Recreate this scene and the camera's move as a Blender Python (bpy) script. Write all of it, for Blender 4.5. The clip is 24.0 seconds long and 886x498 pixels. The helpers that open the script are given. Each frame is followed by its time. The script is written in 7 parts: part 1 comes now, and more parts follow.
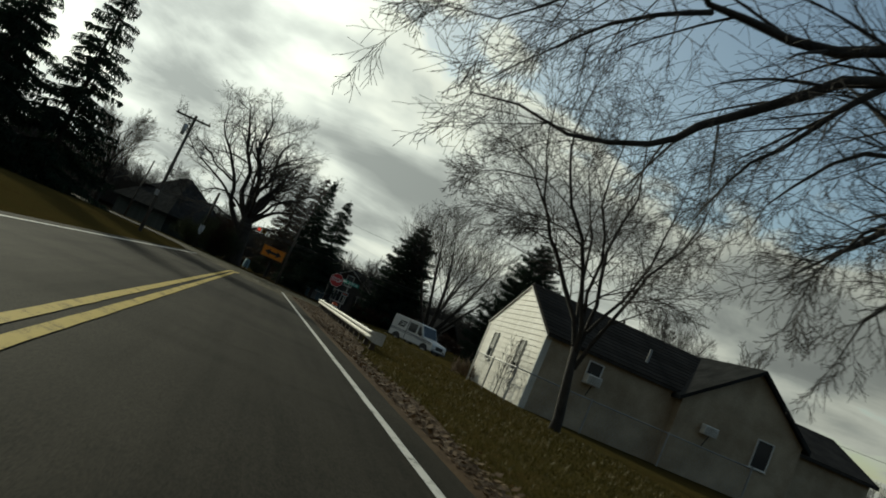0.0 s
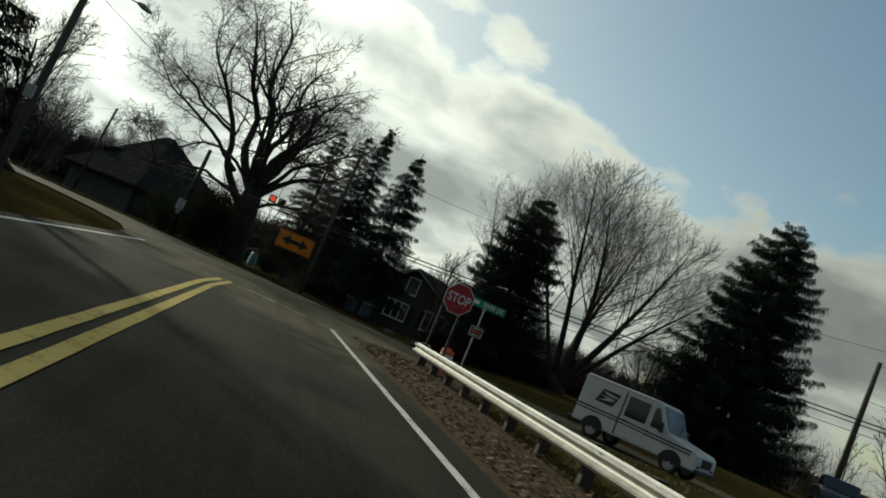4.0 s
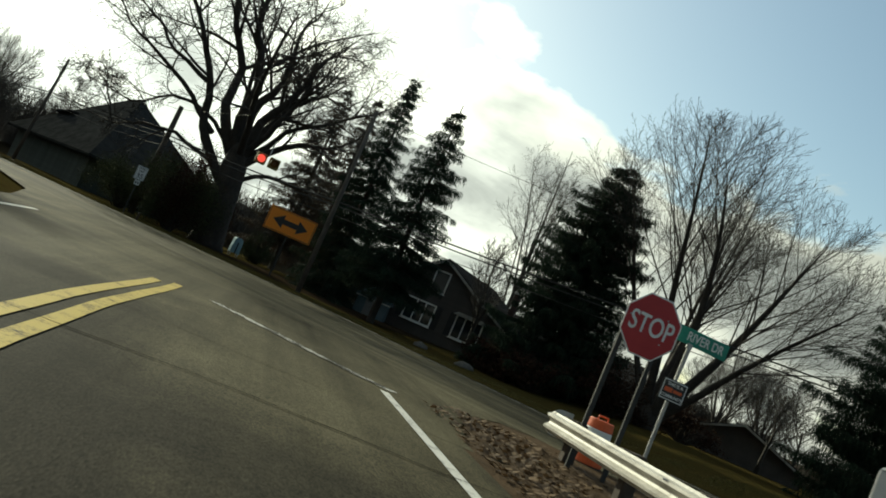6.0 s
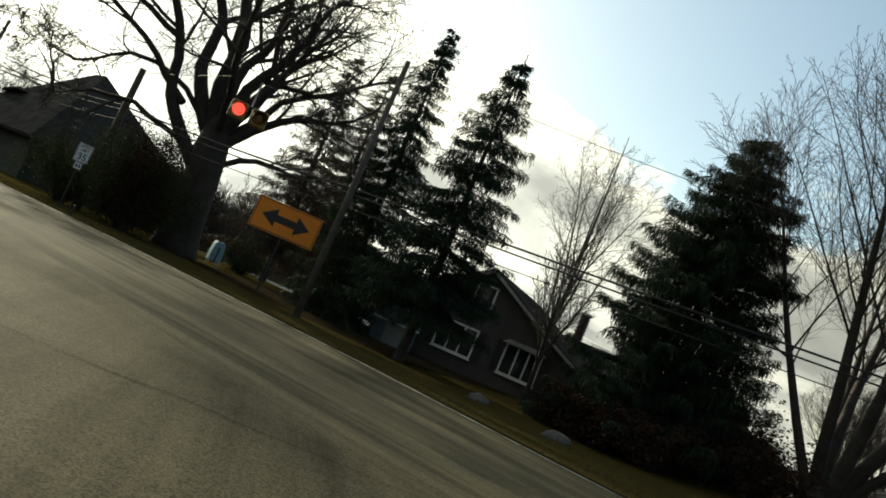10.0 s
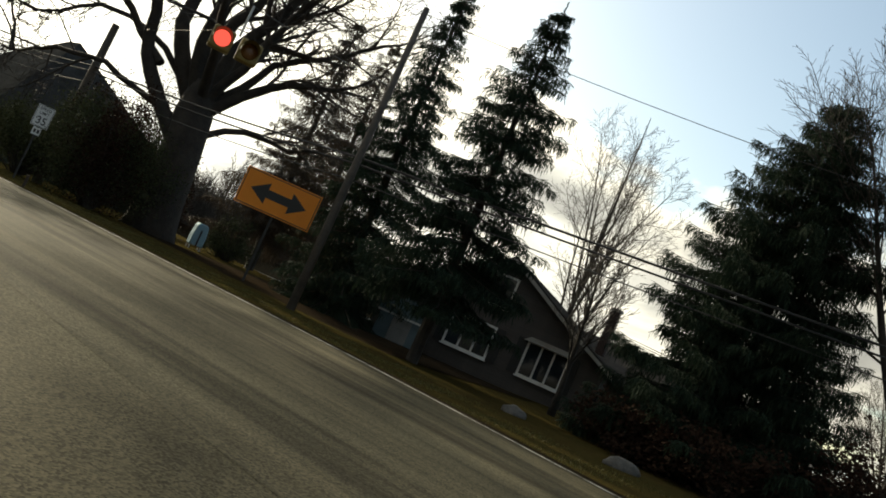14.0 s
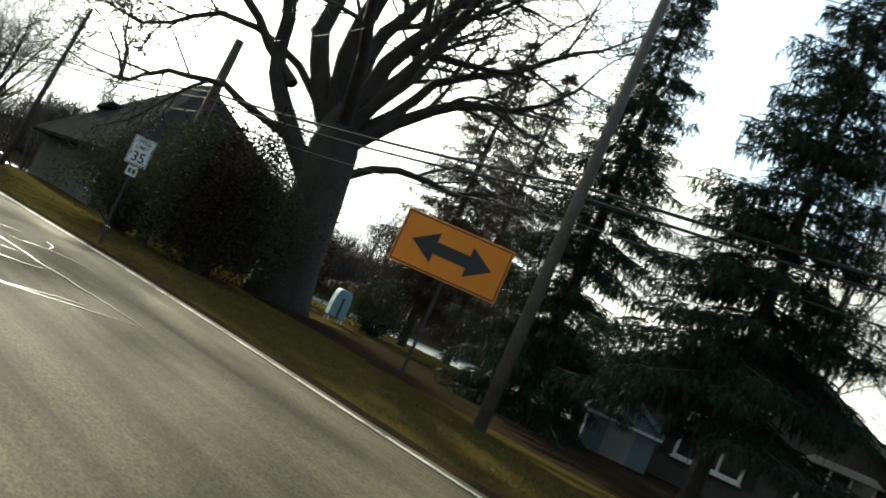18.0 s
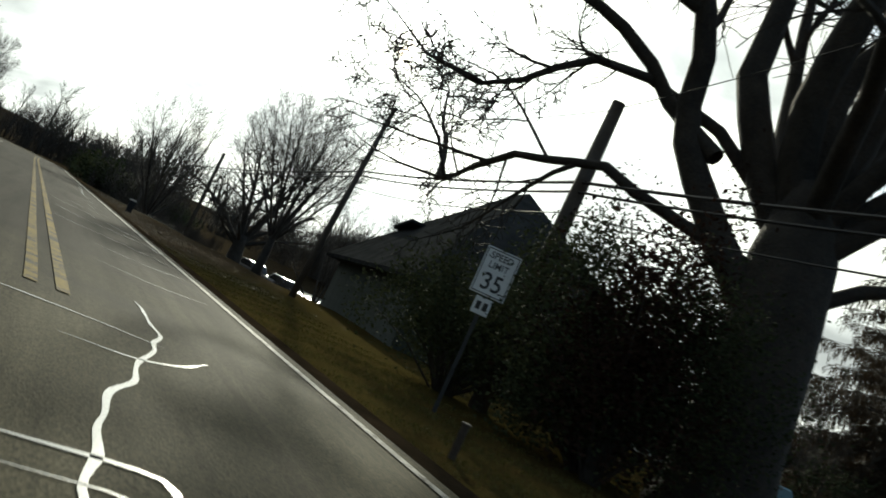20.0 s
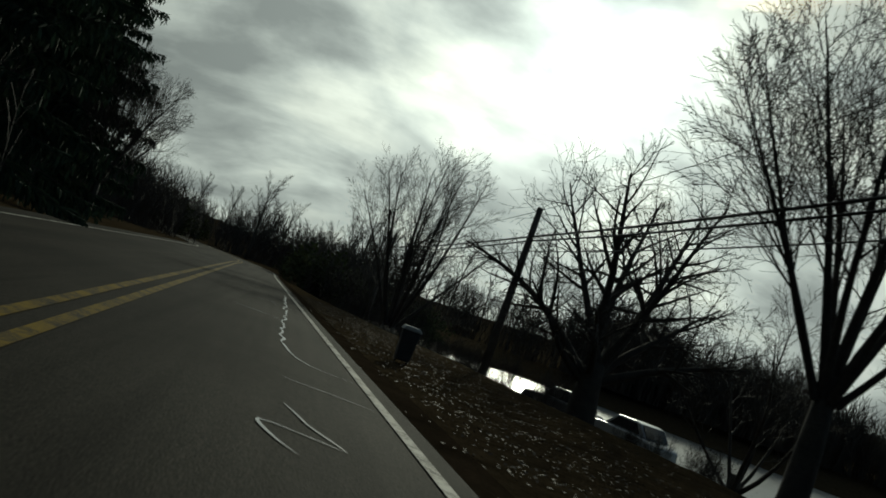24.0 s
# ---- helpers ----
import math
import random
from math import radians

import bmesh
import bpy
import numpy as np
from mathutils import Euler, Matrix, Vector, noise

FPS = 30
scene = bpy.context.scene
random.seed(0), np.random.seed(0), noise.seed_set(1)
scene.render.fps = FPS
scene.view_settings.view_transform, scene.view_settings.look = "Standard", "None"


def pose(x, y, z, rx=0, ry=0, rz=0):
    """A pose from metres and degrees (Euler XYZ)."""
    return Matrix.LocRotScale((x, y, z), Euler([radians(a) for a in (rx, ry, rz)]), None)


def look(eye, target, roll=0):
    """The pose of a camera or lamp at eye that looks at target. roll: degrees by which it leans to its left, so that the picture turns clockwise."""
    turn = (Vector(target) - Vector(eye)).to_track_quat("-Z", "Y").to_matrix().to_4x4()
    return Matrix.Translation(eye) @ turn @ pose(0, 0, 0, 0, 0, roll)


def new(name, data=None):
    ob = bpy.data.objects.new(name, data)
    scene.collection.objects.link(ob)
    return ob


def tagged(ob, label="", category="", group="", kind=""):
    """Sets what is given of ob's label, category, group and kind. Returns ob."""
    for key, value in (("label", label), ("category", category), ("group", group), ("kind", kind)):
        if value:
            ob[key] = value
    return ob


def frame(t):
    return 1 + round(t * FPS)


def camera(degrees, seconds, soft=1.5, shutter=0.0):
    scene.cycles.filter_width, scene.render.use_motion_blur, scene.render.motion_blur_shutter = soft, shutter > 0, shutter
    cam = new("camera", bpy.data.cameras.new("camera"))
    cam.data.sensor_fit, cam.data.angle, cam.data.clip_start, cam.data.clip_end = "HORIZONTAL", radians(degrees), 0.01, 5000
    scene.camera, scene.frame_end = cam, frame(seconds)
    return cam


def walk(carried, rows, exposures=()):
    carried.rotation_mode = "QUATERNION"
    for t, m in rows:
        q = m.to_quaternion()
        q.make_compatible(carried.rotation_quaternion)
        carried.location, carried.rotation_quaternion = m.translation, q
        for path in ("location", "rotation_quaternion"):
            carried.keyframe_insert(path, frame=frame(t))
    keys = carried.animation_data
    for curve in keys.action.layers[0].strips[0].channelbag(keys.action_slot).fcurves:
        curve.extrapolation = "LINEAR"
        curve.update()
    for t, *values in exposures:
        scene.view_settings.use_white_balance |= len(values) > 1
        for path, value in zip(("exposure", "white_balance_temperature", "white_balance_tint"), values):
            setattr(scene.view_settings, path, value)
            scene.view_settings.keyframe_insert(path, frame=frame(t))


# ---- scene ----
# camera
cam = camera(54.0, 24.0, soft=1.75, shutter=0.2)
PATH = [
    (0, (0.003, 0.018, 1.225), (3.356, 19.638, 3.179), 23.37),
    (0.5, (-0.003, 4.642, 1.202), (3.282, 24.277, 3.125), 23.36),
    (1, (-0.039, 9.325, 1.178), (3.199, 28.973, 3.043), 23.41),
    (1.5, (-0.026, 13.743, 1.166), (3.150, 33.400, 3.037), 23.27),
    (2, (-0.179, 18.511, 1.177), (2.942, 38.166, 3.166), 23.15),
    (2.5, (-0.330, 22.733, 1.231), (2.781, 42.400, 3.110), 23.22),
    (4.5, (-0.807, 38.420, 1.189), (2.464, 58.080, 2.858), 23.14),
    (5, (-0.821, 42.041, 1.185), (2.566, 61.686, 2.790), 23.23),
    (5.5, (-0.804, 45.251, 1.154), (2.669, 64.880, 2.775), 23.12),
    (6, (-0.814, 47.949, 1.116), (2.712, 67.570, 2.720), 23.30),
    (6.5, (-0.760, 50.249, 1.094), (2.808, 69.860, 2.736), 23.22),
    (7, (-0.736, 52.399, 1.093), (2.844, 71.995, 2.876), 23.13),
    (7.5, (-0.729, 54.112, 1.103), (2.898, 73.681, 3.080), 23.13),
    (8, (-0.690, 55.719, 1.119), (2.904, 75.297, 3.067), 22.96),
    (8.5, (-0.664, 56.948, 1.139), (2.911, 76.531, 3.064), 23.20),
    (9, (-0.577, 58.148, 1.154), (2.956, 77.748, 2.988), 23.33),
    (9.5, (-0.567, 58.926, 1.186), (2.971, 78.527, 2.996), 23.27),
    (10, (-0.556, 59.534, 1.233), (2.975, 79.138, 3.019), 23.24),
    (10.5, (-0.576, 60.157, 1.250), (2.969, 79.760, 3.021), 23.29),
    (12.5, (-0.592, 62.858, 1.041), (3.154, 82.426, 2.797), 23.45),
    (13, (-0.558, 63.397, 0.993), (3.211, 82.965, 2.688), 23.65),
    (13.5, (-0.565, 63.671, 0.974), (3.236, 83.230, 2.705), 23.72),
    (14, (-0.508, 63.955, 0.967), (3.344, 83.501, 2.727), 23.82),
    (14.5, (-0.459, 64.352, 0.960), (3.507, 83.878, 2.685), 23.78),
    (15, (-0.458, 64.785, 0.952), (3.706, 84.267, 2.723), 23.66),
    (15.5, (-0.452, 65.496, 0.949), (3.929, 84.916, 2.862), 23.76),
    (16, (-0.414, 66.407, 0.966), (3.865, 85.842, 2.955), 23.76),
    (16.5, (-0.451, 67.534, 1.008), (3.468, 87.047, 2.986), 23.83),
    (17, (-0.507, 69.069, 1.061), (2.686, 88.717, 2.998), 24.20),
    (17.5, (-0.642, 70.642, 1.116), (1.432, 90.442, 3.034), 24.34),
    (18, (-1.073, 72.630, 1.158), (-0.663, 92.552, 2.875), 24.12),
    (18.5, (-1.754, 74.758, 1.134), (-3.185, 94.646, 2.698), 24.05),
    (19, (-2.747, 77.434, 1.073), (-6.052, 97.089, 2.726), 24.44),
    (19.5, (-3.772, 79.545, 1.037), (-8.640, 98.863, 2.801), 25.07),
    (21.5, (-11.697, 90.079, 1.100), (-20.599, 107.913, 2.749), 20.54),
    (22, (-14.041, 93.063, 1.059), (-23.462, 110.641, 2.565), 20.07),
    (22.5, (-16.180, 95.572, 1.009), (-26.014, 112.915, 2.596), 20.07),
    (23, (-18.549, 98.266, 0.959), (-28.736, 115.404, 2.541), 20.34),
    (23.5, (-20.802, 100.775, 0.926), (-31.280, 117.736, 2.527), 20.19),
    (24, (-23.337, 103.522, 0.904), (-33.999, 120.369, 2.498), 19.92),
]
# seconds, stops, kelvin, tint
EXPOSURE = [(0.0, -0.4, 6850, -6), (2.5, -0.35, 6800, -6), (5.0, -0.04, 6850, -8), (6.0, 0.4, 7100, -8), (7.0, 0.54, 7300, -7), (8.0, 0.64, 7450, -6), (10.0, 0.74, 7550, -3), (13.0, 0.9, 7800, 3), (15.0, 0.88, 7750, 3),
            (16.0, 0.72, 7650, 2), (17.0, 1.24, 7600, 1), (18.0, 1.62, 7050, -4), (19.0, 1.38, 6850, -3), (19.5, 1.05, 6800, -2), (21.5, -0.88, 6600, -10), (24.0, -1.0, 6600, -10)]
walk(cam, [(t, look(eye, target, roll)) for t, eye, target, roll in PATH], exposures=EXPOSURE)

# ---- world, sun ----
SUN_DIR = Vector((-0.405, 0.850, 0.337)).normalized()
SUN_ELEV, SUN_AZ = math.asin(SUN_DIR.z), math.atan2(SUN_DIR.x, SUN_DIR.y)


class Nodes:
    """A short way to write node trees."""

    def __init__(self, tree):
        self.tree = tree
        tree.nodes.clear()

    def add(self, kind, **values):
        node = self.tree.nodes.new(kind)
        for key, value in values.items():
            if key in ("operation", "blend_type", "data_type", "sky_type", "noise_dimensions", "feature", "sun_disc", "sun_elevation",
                       "sun_rotation", "air_density", "dust_density", "ozone_density", "altitude", "interpolation_type", "clamp", "bands_direction", "wave_type"):
                if key == "operation":
                    node.operation = value
                elif key == "blend_type":
                    node.blend_type = value
                elif key == "data_type":
                    node.data_type = value
                elif key == "sky_type":
                    node.sky_type = value
                elif key == "noise_dimensions":
                    node.noise_dimensions = value
                elif key == "feature":
                    node.feature = value
                elif key == "sun_disc":
                    node.sun_disc = value
                elif key == "sun_elevation":
                    node.sun_elevation = value
                elif key == "sun_rotation":
                    node.sun_rotation = value
                elif key == "air_density":
                    node.air_density = value
                elif key == "dust_density":
                    node.dust_density = value
                elif key == "ozone_density":
                    node.ozone_density = value
                elif key == "interpolation_type":
                    node.interpolation_type = value
                elif key == "bands_direction":
                    node.bands_direction = value
                elif key == "wave_type":
                    node.wave_type = value
            else:
                self.put(node, key, value)
        return node

    def put(self, node, key, value):
        socket = node.inputs[int(key[1:])] if key[0] == "i" and key[1:].isdigit() else node.inputs[key.replace("_", " ")]
        if hasattr(value, "outputs"):
            self.tree.links.new(value.outputs[0], socket)
        elif isinstance(value, bpy.types.NodeSocket):
            self.tree.links.new(value, socket)
        else:
            socket.default_value = value

    def ramp(self, fac, *stops):
        node = self.tree.nodes.new("ShaderNodeValToRGB")
        self.tree.links.new(fac if isinstance(fac, bpy.types.NodeSocket) else fac.outputs[0], node.inputs[0])
        cr = node.color_ramp
        while len(cr.elements) < len(stops):
            cr.elements.new(0.5)
        for el, (pos, col) in zip(cr.elements, stops):
            el.position = pos
            el.color = (*col, 1) if len(col) == 3 else col
        return node

    def mix(self, fac, a, b, blend="MIX"):
        node = self.tree.nodes.new("ShaderNodeMix")
        node.data_type, node.blend_type = "RGBA", blend
        for sock, value in ((node.inputs[0], fac), (node.inputs[6], a), (node.inputs[7], b)):
            if hasattr(value, "outputs"):
                self.tree.links.new(value.outputs[2] if value.bl_idname == "ShaderNodeMix" else value.outputs[0], sock)
            elif isinstance(value, bpy.types.NodeSocket):
                self.tree.links.new(value, sock)
            elif isinstance(value, (tuple, list)):
                sock.default_value = (*value, 1) if len(value) == 3 else value
            else:
                sock.default_value = value
        return node.outputs[2]

    def math(self, op, a, b=0.0):
        node = self.tree.nodes.new("ShaderNodeMath")
        node.operation = op
        for sock, value in zip(node.inputs, (a, b)):
            if hasattr(value, "outputs"):
                self.tree.links.new(value.outputs[0], sock)
            elif isinstance(value, bpy.types.NodeSocket):
                self.tree.links.new(value, sock)
            else:
                sock.default_value = value
        return node.outputs[0]


def make_world():
    world = bpy.data.worlds.new("sky")
    scene.world = world
    world.use_nodes = True
    n = Nodes(world.node_tree)
    links = world.node_tree.links
    coord = n.add("ShaderNodeTexCoord")
    sky = n.add("ShaderNodeTexSky", sky_type="NISHITA", sun_disc=False, sun_elevation=SUN_ELEV, sun_rotation=SUN_AZ,
                air_density=1.0, dust_density=1.6, ozone_density=1.5)
    blue = n.mix(1.0, sky, (SKY, SKY, SKY), "MULTIPLY")
    sep = n.add("ShaderNodeSeparateXYZ")
    links.new(coord.outputs["Generated"], sep.inputs[0])
    # streaks lie on a flat deck, seen in perspective; billows stand on the sky's dome
    up = n.math("ADD", n.math("MAXIMUM", sep.outputs[2], 0.0), 0.12)
    deck = n.add("ShaderNodeCombineXYZ")
    links.new(n.math("DIVIDE", sep.outputs[0], up), deck.inputs[0])
    links.new(n.math("DIVIDE", sep.outputs[1], up), deck.inputs[1])
    deck.inputs[2].default_value = CLOUD_SEED
    streak = n.add("ShaderNodeTexNoise", Scale=0.85, Detail=7.0, Roughness=0.55, Distortion=0.7)
    links.new(deck.outputs[0], streak.inputs["Vector"])
    dome = n.add("ShaderNodeCombineXYZ")
    links.new(n.math("ADD", sep.outputs[0], CLOUD_SEED), dome.inputs[0])
    links.new(sep.outputs[1], dome.inputs[1])
    links.new(n.math("MULTIPLY", sep.outputs[2], 1.7), dome.inputs[2])
    billow = n.add("ShaderNodeTexNoise", Scale=6.0, Detail=8.0, Roughness=0.48, Distortion=0.15)
    links.new(dome.outputs[0], billow.inputs["Vector"])
    dot = n.add("ShaderNodeVectorMath", operation="DOT_PRODUCT")
    links.new(coord.outputs["Generated"], dot.inputs[0])
    dot.inputs[1].default_value = SUN_DIR
    near = n.math("MAXIMUM", dot.outputs["Value"], 0.0)
    glow = n.math("POWER", near, 10.0)
    # a long bank fills the lower sky, with a clear band above it and broken cloud overhead
    level = n.math("SUBTRACT", sep.outputs[2], n.math("MULTIPLY", glow, 0.15))
    bank = n.ramp(level, (0.0, (0.86, 0.86, 0.86)), (0.25, (0.80, 0.80, 0.80)), (0.315, (0.50, 0.50, 0.50)), (0.36, (0.24, 0.24, 0.24)), (0.41, (0.30, 0.30, 0.30)), (0.47, (0.52, 0.52, 0.52)), (1.0, (0.45, 0.45, 0.45))).outputs[0]
    mixed = n.math("ADD", n.math("MULTIPLY", streak.outputs["Fac"], 0.30), n.math("MULTIPLY", billow.outputs["Fac"], 0.70))
    amount = n.math("ADD", n.math("MULTIPLY", n.math("SUBTRACT", mixed, 0.5), 2.6), bank)
    aside = n.math("MINIMUM", n.math("MAXIMUM", n.math("MULTIPLY", n.math("SUBTRACT", sep.outputs[0], 0.14), 2.6), 0.0), 1.0)
    amount = n.math("SUBTRACT", amount, n.math("MULTIPLY", aside, 0.25))
    cover = n.ramp(amount, (CLOUD_LO, (0, 0, 0)), (CLOUD_HI, (1, 1, 1))).outputs[0]
    # bright billowing edges, greyer depths
    depth = n.ramp(amount, (0.42, (0.94, 0.93, 0.90)), (0.62, (0.92, 0.91, 0.88)), (0.80, (0.78, 0.79, 0.79)), (1.0, (0.64, 0.65, 0.66))).outputs[0]
    grain = n.ramp(n.math("ADD", n.math("MULTIPLY", streak.outputs["Fac"], 0.55), n.math("MULTIPLY", billow.outputs["Fac"], 0.45)), (0.38, (1.45, 1.45, 1.45)), (0.60, (0.66, 0.67, 0.69))).outputs[0]
    shade = n.mix(1.0, depth, grain, "MULTIPLY")
    half = n.math("POWER", n.math("ADD", n.math("MULTIPLY", dot.outputs["Value"], 0.5), 0.5), 3.0)
    bright = n.math("ADD", n.math("ADD", 0.14, n.math("MULTIPLY", half, 0.95)), n.math("ADD", n.math("MULTIPLY", glow, 0.66), n.math("ADD", n.math("MULTIPLY", n.math("POWER", near, 90.0), 0.9), n.math("MULTIPLY", n.math("POWER", near, 700.0), 3.5))))
    scale = n.add("ShaderNodeCombineXYZ")
    for i in range(3):
        links.new(bright, scale.inputs[i])
    lit = n.mix(1.0, shade, scale.outputs[0], "MULTIPLY")
    both = n.mix(cover, blue, lit)
    back = n.add("ShaderNodeBackground", Strength=1.0)
    links.new(both, back.inputs[0])
    out = n.add("ShaderNodeOutputWorld")
    links.new(back.outputs[0], out.inputs[0])


SKY, CLOUD_SEED, CLOUD_LO, CLOUD_HI = 0.13, 3.7, 0.42, 0.54
make_world()
sun_data = bpy.data.lights.new("sun", "SUN")
sun_data.energy, sun_data.angle, sun_data.color = 3.4, radians(1.5), (1.0, 0.93, 0.82)
sun_lamp = new("sun", sun_data)
sun_lamp.matrix_world = look((0, 0, 30), Vector((0, 0, 30)) - SUN_DIR)


# ---- materials ----
def material(name, low, high, scale=4.0, rough=0.8, bump=0.3, fine=40.0, metal=0.0, spread=(0.35, 0.65), spec=0.5, vary=0.0, distance=0.02):
    """A surface of two colours in two scales of noise, with fine relief; vary: how much pieces differ."""
    m = bpy.data.materials.new(name)
    m.use_nodes = True
    n = Nodes(m.node_tree)
    co = n.add("ShaderNodeTexCoord").outputs["Object"]
    a = n.add("ShaderNodeTexNoise", Vector=co, Scale=scale, Detail=6.0, Roughness=0.6)
    b = n.add("ShaderNodeTexNoise", Vector=co, Scale=fine, Detail=4.0, Roughness=0.65)
    both = n.math("ADD", n.math("MULTIPLY", a.outputs["Fac"], 0.6), n.math("MULTIPLY", b.outputs["Fac"], 0.4))
    colour = n.ramp(both, (spread[0], low), (spread[1], high)).outputs[0]
    if vary:
        info = n.add("ShaderNodeObjectInfo")
        k = n.math("ADD", 1.0 - vary, n.math("MULTIPLY", info.outputs["Random"], 2 * vary))
        c = n.add("ShaderNodeCombineXYZ")
        for i in range(3):
            m.node_tree.links.new(k, c.inputs[i])
        colour = n.mix(1.0, colour, c.outputs[0], "MULTIPLY")
    r = n.math("ADD", rough - 0.08, n.math("MULTIPLY", b.outputs["Fac"], 0.16))
    bm = n.add("ShaderNodeBump", Strength=bump, Distance=distance, Height=b.outputs["Fac"])
    bsdf = n.add("ShaderNodeBsdfPrincipled", Base_Color=colour, Roughness=r, Metallic=metal, Normal=bm)
    bsdf.inputs["Specular IOR Level"].default_value = spec
    out = n.add("ShaderNodeOutputMaterial")
    m.node_tree.links.new(bsdf.outputs[0], out.inputs[0])
    return m


def leaf_material(name, low, high, rough=0.7, spec=0.2):
    """Foliage that differs from clump to clump and lets some light through."""
    m = bpy.data.materials.new(name)
    m.use_nodes = True
    n = Nodes(m.node_tree)
    geo = n.add("ShaderNodeNewGeometry")
    colour = n.ramp(geo.outputs["Random Per Island"], (0.0, low), (1.0, high)).outputs[0]
    bsdf = n.add("ShaderNodeBsdfPrincipled", Base_Color=colour, Roughness=rough)
    bsdf.inputs["Specular IOR Level"].default_value = spec
    tr = n.add("ShaderNodeBsdfTranslucent", Color=colour)
    mixs = n.add("ShaderNodeMixShader")
    mixs.inputs[0].default_value = 0.12
    m.node_tree.links.new(bsdf.outputs[0], mixs.inputs[1])
    m.node_tree.links.new(tr.outputs[0], mixs.inputs[2])
    out = n.add("ShaderNodeOutputMaterial")
    m.node_tree.links.new(mixs.outputs[0], out.inputs[0])
    return m


def paint_on_asphalt(name, paint, wear_lo, wear_hi):
    """Road paint, worn through to the asphalt in flakes."""
    m = bpy.data.materials.new(name)
    m.use_nodes = True
    n = Nodes(m.node_tree)
    co = n.add("ShaderNodeTexCoord").outputs["Object"]
    a = n.add("ShaderNodeTexNoise", Vector=co, Scale=2.2, Detail=8.0, Roughness=0.7)
    b = n.add("ShaderNodeTexNoise", Vector=co, Scale=30.0, Detail=4.0, Roughness=0.7)
    k = n.math("ADD", n.math("MULTIPLY", a.outputs["Fac"], 0.6), n.math("MULTIPLY", b.outputs["Fac"], 0.4))
    keep = n.ramp(k, (wear_lo, (0, 0, 0)), (wear_hi, (1, 1, 1))).outputs[0]
    dirt = n.mix(n.math("MULTIPLY", b.outputs["Fac"], 0.5), paint, tuple(c * 0.55 for c in paint))
    colour = n.mix(keep, (0.034, 0.031, 0.025), dirt)
    bm = n.add("ShaderNodeBump", Strength=0.3, Distance=0.004, Height=b.outputs["Fac"])
    bsdf = n.add("ShaderNodeBsdfPrincipled", Base_Color=colour, Roughness=0.7, Normal=bm)
    bsdf.inputs["Specular IOR Level"].default_value = 0.03
    out = n.add("ShaderNodeOutputMaterial")
    m.node_tree.links.new(bsdf.outputs[0], out.inputs[0])
    return m


